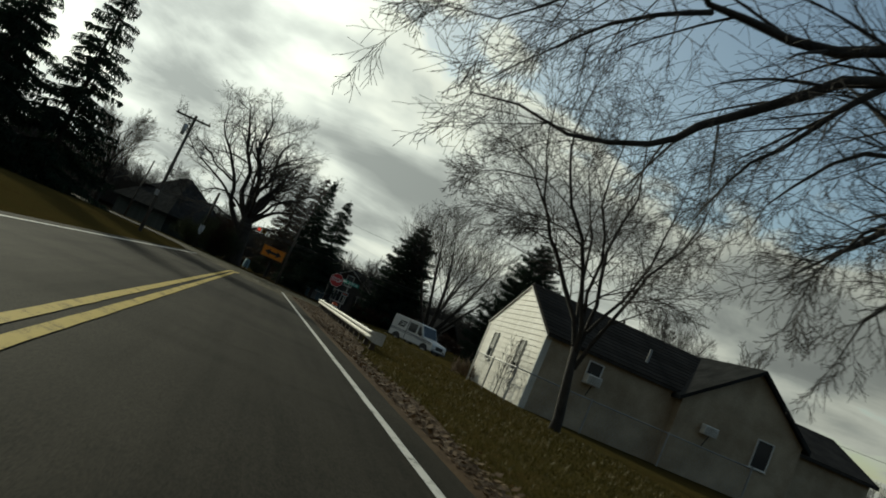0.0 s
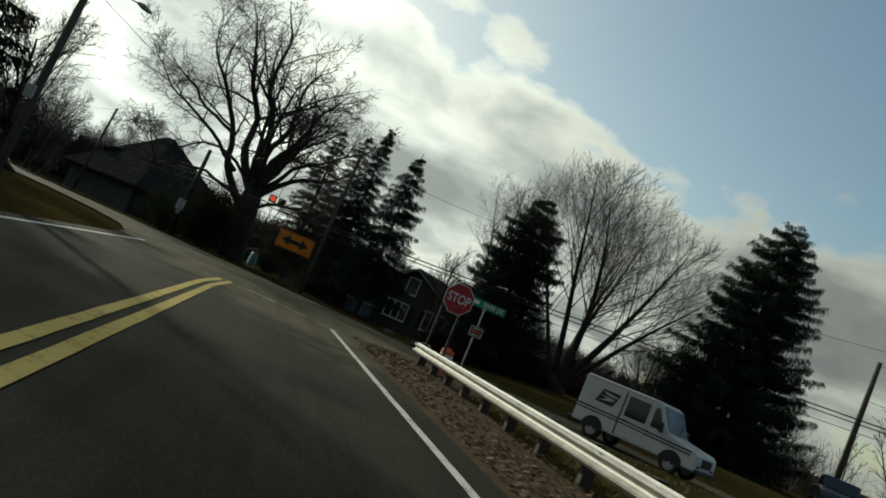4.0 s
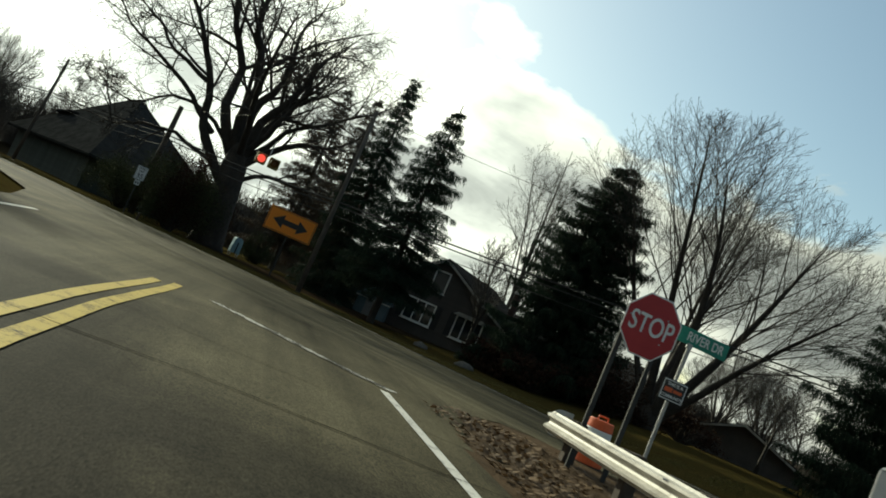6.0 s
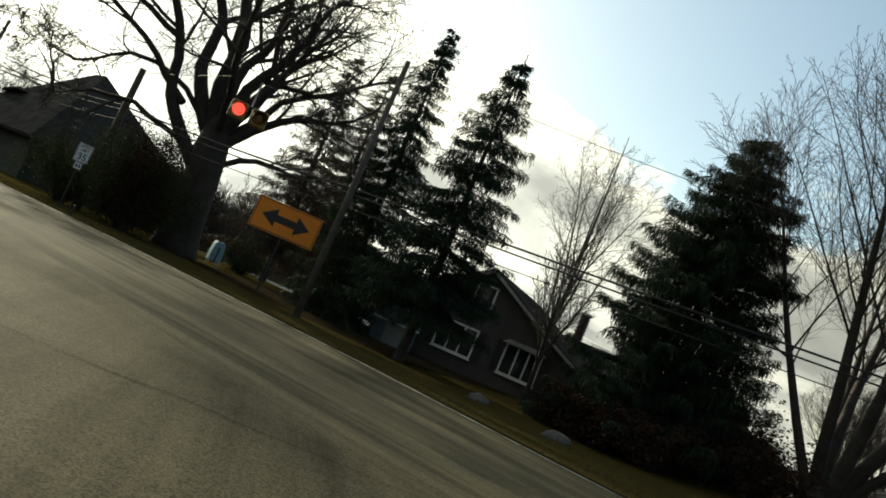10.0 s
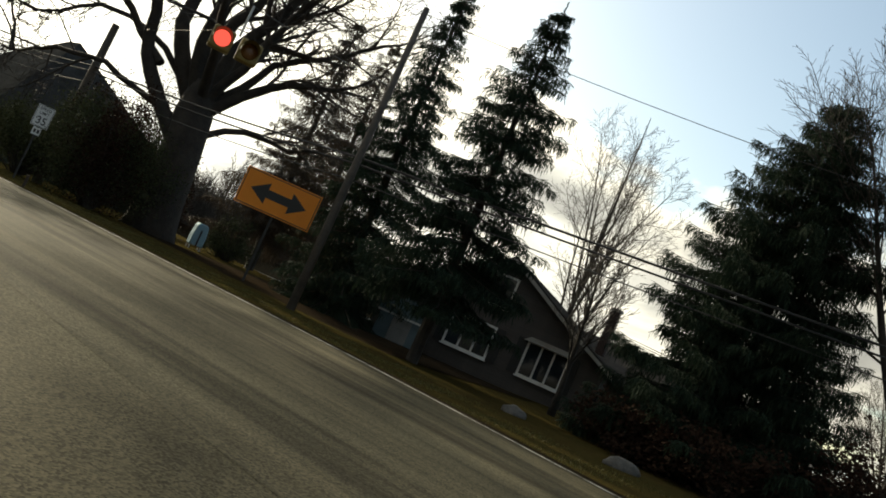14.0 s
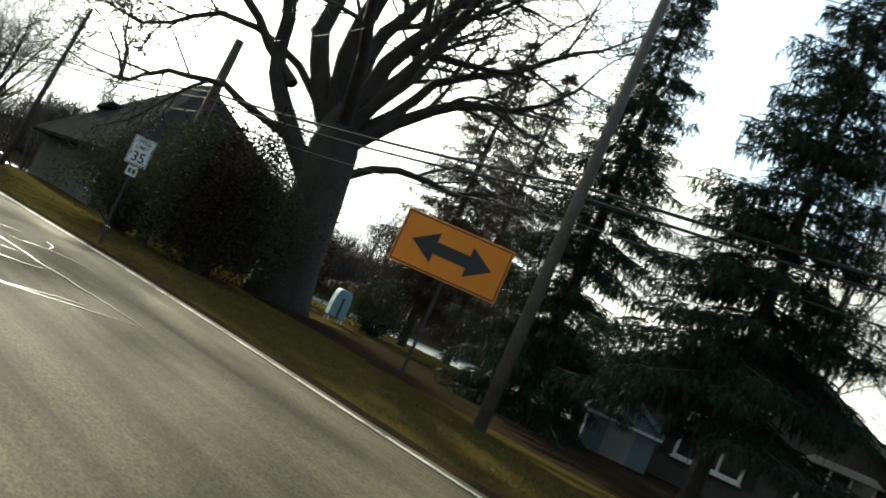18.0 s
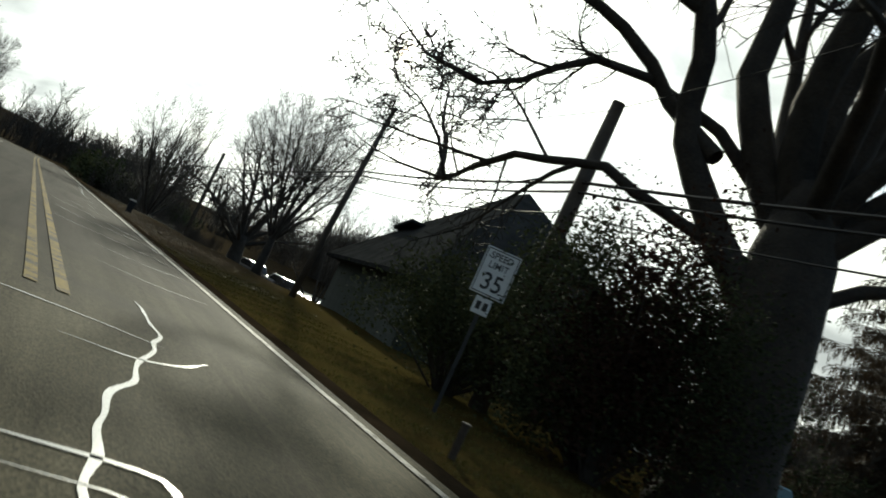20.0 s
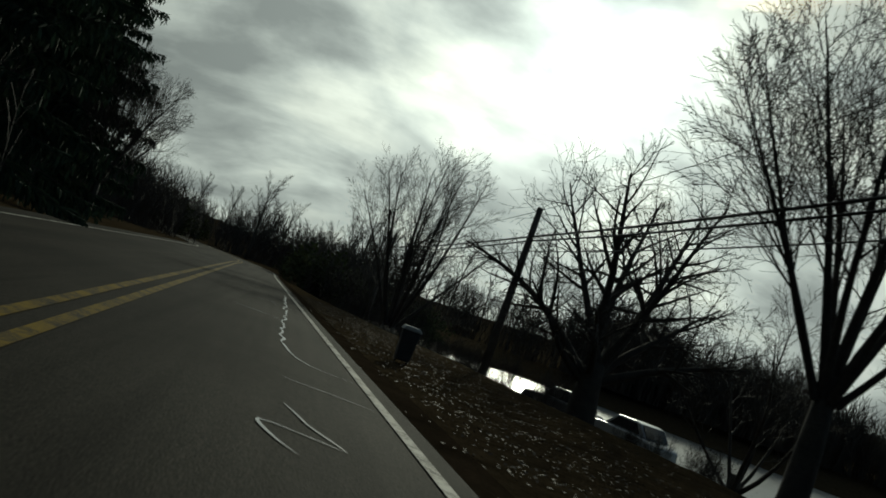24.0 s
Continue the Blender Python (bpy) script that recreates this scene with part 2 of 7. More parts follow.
def asphalt_material(name, low, high, streaks, spec, turn=0.0, worn=None, away=(1.0, 2.4, 50.0)):
    """Asphalt with stones, patches and wheel-polished streaks along the road's way."""
    m = bpy.data.materials.new(name)
    m.use_nodes = True
    n = Nodes(m.node_tree)
    co = n.add("ShaderNodeTexCoord").outputs["Object"]
    patch = n.add("ShaderNodeTexNoise", Vector=co, Scale=0.22, Detail=6.0, Roughness=0.6, Distortion=0.6)
    spin = n.add("ShaderNodeMapping", Vector=co)
    spin.inputs["Rotation"].default_value = (0, 0, turn)
    thin = n.add("ShaderNodeMapping", Vector=spin)
    thin.inputs["Scale"].default_value = (1.3, 0.05, 1)
    tracks = n.add("ShaderNodeTexNoise", Vector=thin, Scale=1.0, Detail=5.0, Roughness=0.6, Distortion=0.3)
    grit = n.add("ShaderNodeTexNoise", Vector=co, Scale=55.0, Detail=3.0, Roughness=0.7)
    stone = n.add("ShaderNodeTexVoronoi", Vector=co, Scale=75.0)
    k = n.math("ADD", n.math("MULTIPLY", patch.outputs["Fac"], 1 - streaks), n.math("MULTIPLY", tracks.outputs["Fac"], streaks))
    base = n.ramp(k, (0.36, low), (0.64, high)).outputs[0]
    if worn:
        # past a slanted, noisy edge the colours turn to the pair in worn
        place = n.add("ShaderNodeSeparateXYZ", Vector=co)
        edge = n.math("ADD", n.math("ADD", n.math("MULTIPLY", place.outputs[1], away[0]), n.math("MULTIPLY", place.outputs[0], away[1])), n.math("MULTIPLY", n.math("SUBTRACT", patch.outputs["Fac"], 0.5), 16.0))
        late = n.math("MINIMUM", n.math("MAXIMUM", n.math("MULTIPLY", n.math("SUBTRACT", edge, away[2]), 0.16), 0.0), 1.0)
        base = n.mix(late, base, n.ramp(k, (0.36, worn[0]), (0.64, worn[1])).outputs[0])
    # dark bands where tyres have scrubbed the surface, and finer scratches beside them
    slim = n.add("ShaderNodeMapping", Vector=spin)
    slim.inputs["Scale"].default_value = (3.6, 0.11, 1)
    scrub = n.add("ShaderNodeTexNoise", Vector=slim, Scale=1.0, Detail=6.0, Roughness=0.62, Distortion=0.8)
    bands = n.ramp(n.math("ADD", n.math("MULTIPLY", tracks.outputs["Fac"], 0.55), n.math("MULTIPLY", scrub.outputs["Fac"], 0.45)), (0.40, (0.50, 0.49, 0.47)), (0.50, (0.94, 0.94, 0.94)), (0.64, (1.14, 1.14, 1.14))).outputs[0]
    base = n.mix(streaks, base, n.mix(1.0, base, bands, "MULTIPLY"))
    speck = n.ramp(stone.outputs["Color"], (0.15, (0.55, 0.55, 0.55)), (0.85, (1.5, 1.46, 1.38))).outputs[0]
    colour = n.mix(1.0, base, speck, "MULTIPLY")
    h = n.math("ADD", n.math("MULTIPLY", stone.outputs["Distance"], 0.7), n.math("MULTIPLY", grit.outputs["Fac"], 0.6))
    bm = n.add("ShaderNodeBump", Strength=0.55, Distance=0.006, Height=h)
    rough = n.math("ADD", 0.92, n.math("MULTIPLY", k, -0.2))
    bsdf = n.add("ShaderNodeBsdfPrincipled", Base_Color=colour, Roughness=rough, Normal=bm)
    bsdf.inputs["Specular IOR Level"].default_value = spec
    out = n.add("ShaderNodeOutputMaterial")
    m.node_tree.links.new(bsdf.outputs[0], out.inputs[0])
    return m


def glass_material():
    m = bpy.data.materials.new("window_glass")
    m.use_nodes = True
    n = Nodes(m.node_tree)
    g = n.add("ShaderNodeBsdfPrincipled", Base_Color=(0.02, 0.025, 0.03, 1), Roughness=0.05)
    g.inputs["Specular IOR Level"].default_value = 0.6
    out = n.add("ShaderNodeOutputMaterial")
    m.node_tree.links.new(g.outputs[0], out.inputs[0])
    return m


def lamp_material(name, colour, strength):
    m = bpy.data.materials.new(name)
    m.use_nodes = True
    n = Nodes(m.node_tree)
    e = n.add("ShaderNodeEmission", Color=(*colour, 1), Strength=strength)
    out = n.add("ShaderNodeOutputMaterial")
    m.node_tree.links.new(e.outputs[0], out.inputs[0])
    return m


def ground_material():
    """Winter lawn: straw, olive and bare earth in patches; leaf mould under the woods over the river."""
    m = bpy.data.materials.new("winter_grass")
    m.use_nodes = True
    n = Nodes(m.node_tree)
    co = n.add("ShaderNodeTexCoord").outputs["Object"]
    big = n.add("ShaderNodeTexNoise", Vector=co, Scale=0.25, Detail=6.0, Roughness=0.65)
    mid = n.add("ShaderNodeTexNoise", Vector=co, Scale=2.5, Detail=6.0, Roughness=0.7)
    fine = n.add("ShaderNodeTexNoise", Vector=co, Scale=26.0, Detail=4.0, Roughness=0.7)
    k = n.math("ADD", n.math("MULTIPLY", big.outputs["Fac"], 0.5), n.math("MULTIPLY", mid.outputs["Fac"], 0.5))
    a = n.ramp(k, (0.36, (0.034, 0.023, 0.011)), (0.46, (0.062, 0.047, 0.018)), (0.58, (0.050, 0.043, 0.016)), (0.72, (0.076, 0.057, 0.022))).outputs[0]
    f = n.ramp(fine.outputs["Fac"], (0.3, (0.55, 0.55, 0.5)), (0.7, (1.35, 1.3, 1.2))).outputs[0]
    place = n.add("ShaderNodeSeparateXYZ", Vector=co)
    wood = n.math("MINIMUM", n.math("MAXIMUM", n.math("MULTIPLY", n.math("SUBTRACT", place.outputs[1], 196.0), 0.1), 0.0), 1.0)
    floor_tone = n.ramp(mid.outputs["Fac"], (0.3, (0.026, 0.020, 0.013)), (0.7, (0.060, 0.046, 0.030))).outputs[0]
    a = n.mix(wood, a, floor_tone)
    # bare earth and leaf litter on the river bank along the cross road
    bank = n.math("ADD", n.math("MULTIPLY", n.math("ADD", place.outputs[0], 18.0), -0.25), n.math("MULTIPLY", n.math("SUBTRACT", mid.outputs["Fac"], 0.5), 3.0))
    bank = n.math("MULTIPLY", n.math("MINIMUM", n.math("MAXIMUM", bank, 0.0), 1.0), n.math("MINIMUM", n.math("MAXIMUM", n.math("MULTIPLY", n.math("SUBTRACT", place.outputs[1], 92.0), 0.3), 0.0), 1.0))
    a = n.mix(bank, a, floor_tone)
    colour = n.mix(1.0, a, f, "MULTIPLY")
    bm = n.add("ShaderNodeBump", Strength=0.8, Distance=0.05, Height=fine.outputs["Fac"])
    bsdf = n.add("ShaderNodeBsdfPrincipled", Base_Color=colour, Roughness=0.9, Normal=bm)
    bsdf.inputs["Specular IOR Level"].default_value = 0.0
    out = n.add("ShaderNodeOutputMaterial")
    m.node_tree.links.new(bsdf.outputs[0], out.inputs[0])
    return m


# dark before the edge y + 2.4 x = 50, tan past it
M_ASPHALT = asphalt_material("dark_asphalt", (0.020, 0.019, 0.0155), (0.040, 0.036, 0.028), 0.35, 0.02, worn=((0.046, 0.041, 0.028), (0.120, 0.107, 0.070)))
# worn holds a darker pair here: shade painted into the left branch
M_OLDASPHALT = asphalt_material("worn_tan_asphalt_shaded_left", (0.040, 0.036, 0.025), (0.115, 0.103, 0.067), 0.6, 0.025, -0.73, worn=((0.011, 0.0100, 0.0082), (0.027, 0.024, 0.019)), away=(0.0, -1.0, 7.0))
M_YELLOW = paint_on_asphalt("yellow_road_paint", (0.56, 0.42, 0.12), 0.36, 0.48)
# more worn, and the yellow itself darkened in place of shade
M_SHADEYELLOW = paint_on_asphalt("worn_shaded_yellow_paint", (0.22, 0.145, 0.016), 0.42, 0.56)
M_OLDWHITE = paint_on_asphalt("dull_white_road_paint", (0.52, 0.50, 0.44), 0.40, 0.54)
M_WHITE = paint_on_asphalt("white_road_paint", (0.72, 0.70, 0.64), 0.36, 0.48)
M_WORN = paint_on_asphalt("worn_white_road_paint", (0.66, 0.64, 0.57), 0.49, 0.54)
M_TAR = material("tar_sealant", (0.014, 0.014, 0.014), (0.03, 0.03, 0.03), 3.0, 0.24, 0.08, 12.0, spec=0.9)
M_GRASS = ground_material()
M_DIRT = material("gravel_shoulder", (0.048, 0.030, 0.016), (0.105, 0.068, 0.038), 1.2, 0.92, 0.8, 24.0, distance=0.04, spec=0.05)
M_CRACK = material("open_asphalt_crack", (0.008, 0.008, 0.007), (0.018, 0.017, 0.015), 3.0, 0.95, 0.3, 12.0, spec=0.0)
M_BLADE = leaf_material("grass_blades", (0.058, 0.047, 0.010), (0.122, 0.094, 0.021))
M_VERGE = leaf_material("green_verge_grass", (0.064, 0.058, 0.015), (0.120, 0.105, 0.030))
M_LITTER = leaf_material("dark_leaf_litter", (0.024, 0.018, 0.011), (0.050, 0.036, 0.022))
M_BLUECOVER = material("pale_blue_fabric", (0.20, 0.36, 0.43), (0.30, 0.46, 0.52), 3.0, 0.8, 0.3, 60.0)
M_DEADLEAF = leaf_material("fallen_leaves", (0.075, 0.043, 0.020), (0.19, 0.122, 0.064))
M_BARK = material("dark_bark", (0.018, 0.015, 0.012), (0.058, 0.048, 0.038), 3.0, 0.9, 0.9, 22.0, distance=0.03)
M_TWIG = material("twig_bark", (0.022, 0.018, 0.014), (0.055, 0.043, 0.033), 3.0, 0.85, 0.2, 30.0)
M_DRYSTEM = material("dry_brown_stems", (0.09, 0.058, 0.032), (0.17, 0.115, 0.065), 3.0, 0.9, 0.2, 30.0)
M_PALE = material("pale_twig_bark", (0.085, 0.07, 0.055), (0.17, 0.14, 0.11), 3.0, 0.85, 0.2, 30.0)
M_SPRUCE = leaf_material("spruce_needles", (0.014, 0.026, 0.018), (0.038, 0.059, 0.037), 0.85, 0.08)
M_BROWNSPRUCE = leaf_material("dying_spruce_needles", (0.036, 0.027, 0.017), (0.074, 0.050, 0.030))
M_SHRUB = leaf_material("evergreen_shrub_leaves", (0.024, 0.031, 0.015), (0.060, 0.068, 0.034), 0.9, 0.04)
M_BROWNSHRUB = leaf_material("red_brown_shrub_leaves", (0.017, 0.010, 0.007), (0.042, 0.024, 0.016), 0.9, 0.03)
M_POLE = material("weathered_pole_wood", (0.055, 0.047, 0.040), (0.13, 0.112, 0.095), 2.0, 0.85, 0.6, 30.0)
M_WIRE = material("wire_rubber", (0.012, 0.012, 0.012), (0.022, 0.022, 0.022), 3.0, 0.6, 0.1)
M_STEEL = material("galvanized_steel", (0.30, 0.30, 0.30), (0.48, 0.48, 0.47), 3.0, 0.5, 0.15, 30.0, metal=0.75)
M_RAIL = material("weathered_white_guardrail", (0.30, 0.28, 0.235), (0.62, 0.60, 0.54), 2.6, 0.55, 0.2, 24.0, spec=0.4)
M_RAILPOST = material("rail_post_wood", (0.035, 0.025, 0.018), (0.085, 0.062, 0.045), 3.0, 0.9, 0.6, 24.0)
M_SIDING = material("white_clapboard_paint", (0.58, 0.55, 0.47), (0.80, 0.78, 0.72), 1.6, 0.6, 0.12, 22.0, vary=0.05)
# stained white stucco, its base darkened to carry the shade of these walls
M_SHADEWALL = material("stained_shaded_stucco", (0.25, 0.19, 0.12), (0.55, 0.455, 0.325), 0.9, 0.8, 0.2, 26.0)
M_TRIM = material("white_trim_paint", (0.62, 0.60, 0.55), (0.80, 0.79, 0.75), 2.0, 0.5, 0.1, 24.0)
M_SHINGLE = material("dark_asphalt_shingle", (0.024, 0.023, 0.022), (0.060, 0.055, 0.050), 1.5, 0.95, 0.5, 30.0, vary=0.18, spec=0.0)
M_SHINGLE2 = material("grey_asphalt_shingle", (0.018, 0.019, 0.019), (0.046, 0.047, 0.047), 1.5, 0.95, 0.4, 30.0, vary=0.14, spec=0.0)
M_DARKWALL = material("dark_brown_clapboard", (0.050, 0.043, 0.038), (0.095, 0.082, 0.072), 1.4, 0.75, 0.15, 24.0, vary=0.06)
M_GREYWALL = material("pale_grey_siding", (0.20, 0.20, 0.19), (0.32, 0.31, 0.29), 1.4, 0.75, 0.15, 24.0, vary=0.06)
M_DARKSIDE = material("dark_blue_grey_siding", (0.060, 0.068, 0.075), (0.105, 0.115, 0.125), 1.4, 0.75, 0.15, 24.0, vary=0.06)
M_BLUEWALL = material("blue_grey_siding", (0.10, 0.15, 0.17), (0.17, 0.23, 0.25), 1.4, 0.7, 0.12, 24.0)
M_DARKGROUND = material("dark_brown_ground", (0.014, 0.011, 0.007), (0.036, 0.026, 0.017), 1.4, 1.0, 0.8, 24.0, distance=0.03, spec=0.0)
M_GREENWALL = material("dark_green_siding", (0.036, 0.047, 0.044), (0.075, 0.090, 0.084), 1.4, 0.8, 0.15, 24.0, vary=0.06, spec=0.15)
M_GLASS = glass_material()
M_CURTAIN = material("pale_curtain", (0.28, 0.28, 0.26), (0.42, 0.42, 0.40), 3.0, 0.9, 0.1)
M_BRICK = material("old_chimney_brick", (0.045, 0.028, 0.024), (0.10, 0.058, 0.046), 4.0, 0.9, 0.4, vary=0.15)
M_RED = material("stop_sign_red", (0.34, 0.012, 0.018), (0.45, 0.022, 0.028), 2.0, 0.45, 0.05)
M_SIGNWHITE = material("sign_white", (0.66, 0.66, 0.64), (0.80, 0.80, 0.78), 2.0, 0.45, 0.05)
M_ORANGE = material("yellow_orange_sign", (0.84, 0.24, 0.008), (0.92, 0.285, 0.014), 2.0, 0.45, 0.05)
M_BLACK = material("black_sign_ink", (0.012, 0.012, 0.012), (0.026, 0.026, 0.025), 2.0, 0.5, 0.05)
M_GREEN = material("street_sign_green", (0.010, 0.19, 0.13), (0.018, 0.26, 0.18), 2.0, 0.45, 0.05)
M_BARREL = material("orange_plastic", (0.55, 0.085, 0.02), (0.72, 0.13, 0.035), 2.0, 0.5, 0.1)
M_TRUCK = material("white_truck_paint", (0.56, 0.56, 0.54), (0.68, 0.68, 0.66), 1.5, 0.35, 0.04)
M_NAVY = material("navy_decal", (0.012, 0.018, 0.045), (0.02, 0.03, 0.07), 2.0, 0.4, 0.05)
M_RUBBER = material("tyre_rubber", (0.012, 0.012, 0.012), (0.03, 0.03, 0.03), 6.0, 0.85, 0.3)
M_CARPAINT = material("dark_car_paint", (0.02, 0.022, 0.026), (0.04, 0.042, 0.05), 2.0, 0.3, 0.03)
M_CARSILVER = material("silver_car_paint", (0.34, 0.35, 0.36), (0.46, 0.47, 0.48), 2.0, 0.32, 0.03, metal=0.4)
M_STONE = material("grey_boulder", (0.045, 0.042, 0.036), (0.13, 0.12, 0.105), 3.0, 0.9, 0.7, 18.0)
M_CONCRETE = material("pale_concrete", (0.28, 0.26, 0.23), (0.42, 0.40, 0.36), 1.5, 0.85, 0.3, 24.0)
M_WATER = material("river_water", (0.10, 0.11, 0.11), (0.16, 0.17, 0.17), 0.05, 0.30, 0.10, 2.0, spec=0.8, distance=0.02)
M_REDLAMP = lamp_material("red_beacon_light", (1.0, 0.10, 0.08), 0.75)
M_DARKSTEEL = material("dark_steel_post", (0.022, 0.022, 0.021), (0.055, 0.055, 0.052), 3.0, 0.7, 0.2, 30.0, metal=0.2)
M_AMBER = material("dark_amber_lens", (0.10, 0.04, 0.01), (0.18, 0.075, 0.02), 2.0, 0.25, 0.05)
M_HOUSING = material("dull_yellow_housing", (0.16, 0.11, 0.025), (0.24, 0.17, 0.045), 2.0, 0.6, 0.1)


# ---- building helpers ----
class Geo:
    """Collects vertices and faces for one mesh."""

    def __init__(self):
        self.v, self.f = [], []

    def face(self, pts):
        k = len(self.v)
        self.v.extend(tuple(p) for p in pts)
        self.f.append(tuple(range(k, k + len(pts))))

    def box(self, x0, y0, z0, x1, y1, z1):
        k = len(self.v)
        self.v += [(x0, y0, z0), (x1, y0, z0), (x1, y1, z0), (x0, y1, z0), (x0, y0, z1), (x1, y0, z1), (x1, y1, z1), (x0, y1, z1)]
        self.f += [tuple(k + i for i in q) for q in ((3, 2, 1, 0), (4, 5, 6, 7), (0, 1, 5, 4), (1, 2, 6, 5), (2, 3, 7, 6), (3, 0, 4, 7))]
        return self

    def prism(self, outline, a, b, axis="y"):
        """An outline of (p, q) pairs pushed from a to b along an axis."""
        k, n = len(self.v), len(outline)
        for d in (a, b):
            for p, q in outline:
                self.v.append({"x": (d, p, q), "y": (p, d, q), "z": (p, q, d)}[axis])
        self.f.append(tuple(range(k, k + n)))
        self.f.append(tuple(range(k + 2 * n - 1, k + n - 1, -1)))
        for i in range(n):
            j = (i + 1) % n
            self.f.append((k + i, k + n + i, k + n + j, k + j))
        return self

    def tube(self, pts, radii, sides=6, cap=True):
        k = len(self.v)
        pts = [Vector(p) for p in pts]
        side = None
        for i, (p, r) in enumerate(zip(pts, radii)):
            way = pts[min(i + 1, len(pts) - 1)] - pts[max(i - 1, 0)]
            way = way.normalized() if way.length > 1e-9 else Vector((0, 0, 1))
            if side is None:
                side = way.orthogonal().normalized()
            side = (side - way * side.dot(way))
            side = side.normalized() if side.length > 1e-6 else way.orthogonal().normalized()
            other = way.cross(side)
            for s in range(sides):
                a = 2 * math.pi * s / sides
                q = p + side * (r * math.cos(a)) + other * (r * math.sin(a))
                self.v.append((q.x, q.y, q.z))
        for i in range(len(pts) - 1):
            for s in range(sides):
                t = (s + 1) % sides
                self.f.append((k + i * sides + s, k + i * sides + t, k + (i + 1) * sides + t, k + (i + 1) * sides + s))
        if cap:
            self.f.append(tuple(k + s for s in reversed(range(sides))))
            e = k + (len(pts) - 1) * sides
            self.f.append(tuple(e + s for s in range(sides)))
        return self

    def mesh(self, name, mat, smooth=False, fix=True):
        me = bpy.data.meshes.new(name)
        me.from_pydata(self.v, [], self.f)
        if fix:
            bm = bmesh.new()
            bm.from_mesh(me)
            bmesh.ops.recalc_face_normals(bm, faces=bm.faces)
            bm.to_mesh(me)
            bm.free()
        if mat:
            me.materials.append(mat)
        if smooth:
            me.polygons.foreach_set("use_smooth", [True] * len(me.polygons))
        me.update()
        return me


def part(name, geo, mat, parent=None, label="", smooth=False, at=None, kind="", fix=True):
    """One mesh object, under a thing or a part if given."""
    me = geo if isinstance(geo, bpy.types.Mesh) else geo.mesh(name, mat, smooth, fix)
    ob = new(name, me)
    if parent is not None:
        ob.parent = parent
    if at is not None:
        ob.matrix_basis = at
    if label or kind:
        tagged(ob, label=label, kind=kind)
    return ob


def thing(name, m, label, category, group="", kind=""):
    """An Empty at a thing's base, that its parts hang from."""
    ob = new(name)
    ob.empty_display_size = 0.3
    ob.matrix_basis = m
    return tagged(ob, label=label, category=category, group=group, kind=kind)


def rounded(geo, width, segments=1):
    """The same geometry with its edges bevelled."""
    me = bpy.data.meshes.new("tmp")
    me.from_pydata(geo.v, [], geo.f)
    bm = bmesh.new()
    bm.from_mesh(me)
    bmesh.ops.recalc_face_normals(bm, faces=bm.faces)
    bmesh.ops.bevel(bm, geom=[e for e in bm.edges if e.is_manifold], offset=width, segments=segments, affect="EDGES", profile=0.5)
    g = Geo()
    bm.verts.index_update()
    g.v = [tuple(v.co) for v in bm.verts]
    g.f = [tuple(v.index for v in f.verts) for f in bm.faces]
    bm.free()
    bpy.data.meshes.remove(me)
    return g


def smooth_step(a, b, x):
    k = min(1.0, max(0.0, (x - a) / (b - a)))
    return k * k * (3 - 2 * k)


# ---- the lie of the land ----
ROAD_U, ROAD_N = Vector((-0.688, 0.726)), Vector((0.726, 0.688))


def far_edge():
    """The far white edge line of the cross road, from the right-hand end to the left."""
    pts = [Vector((78.0, -34.0)), Vector((52.0, 6.0)), Vector((30.0, 38.5)), Vector((18.0, 55.0)), Vector((10.0, 66.2)), Vector((5.0, 73.2)), Vector((1.8, 78.0)),
           Vector((-1.4, 82.0)), Vector((-4.9, 86.2))]
    for s in (5, 12, 25, 40, 60, 80, 100):
        pts.append(Vector((-4.9, 86.2)) + ROAD_U * s)
    last = pts[-1]
    for i in range(1, 6):
        a = math.radians(46.5 + 5 * i)
        last = last + Vector((-math.sin(a), math.cos(a))) * 14
        pts.append(last)
    return pts


def resample(pts, step):
    """A smooth line of evenly spaced points through the given ones."""
    out = []
    n = len(pts)
    for i in range(n - 1):
        p0, p1, p2, p3 = pts[max(i - 1, 0)], pts[i], pts[i + 1], pts[min(i + 2, n - 1)]
        m1 = (p2 - p0) / ((p2 - p1).length + (p1 - p0).length) * (p2 - p1).length if i else (p2 - p1)
        m2 = (p3 - p1) / ((p3 - p2).length + (p2 - p1).length) * (p2 - p1).length if i < n - 2 else (p2 - p1)
        k = max(1, int((p2 - p1).length / step))
        for j in range(k):
            t = j / k
            out.append(p1 * (2 * t**3 - 3 * t**2 + 1) + m1 * (t**3 - 2 * t**2 + t) + p2 * (-2 * t**3 + 3 * t**2) + m2 * (t**3 - t**2))
    out.append(pts[-1].copy())
    return out


def shifted(line, off):
    """The line moved sideways; positive is to the right of its way."""
    out = []
    for i, p in enumerate(line):
        d = (line[min(i + 1, len(line) - 1)] - line[max(i - 1, 0)]).normalized()
        out.append(p + Vector((d.y, -d.x)) * off)
    return out


FAR_LINE = resample(far_edge(), 1.5)


def from_road(x, y):
    """How far a place lies beyond the far edge line; negative on and before the road."""
    p = Vector((x, y))
    best, val = 1e9, 0
    for i in range(0, len(FAR_LINE) - 1, 3):
        q = FAR_LINE[i]
        d = (p - q).length
        if d < best:
            best = d
            w = (FAR_LINE[i + 1] - q).normalized()
            val = (p - q).dot(Vector((w.y, -w.x)))
    return val


def shore_near(x):
    return max(125.0 - 0.75 * x, 113.0)


def shore_far(x):
    return 214.0 + 0.5 * max(0.0, x + 20)


def right_x(y):
    return 2.2 - 0.0155 * y


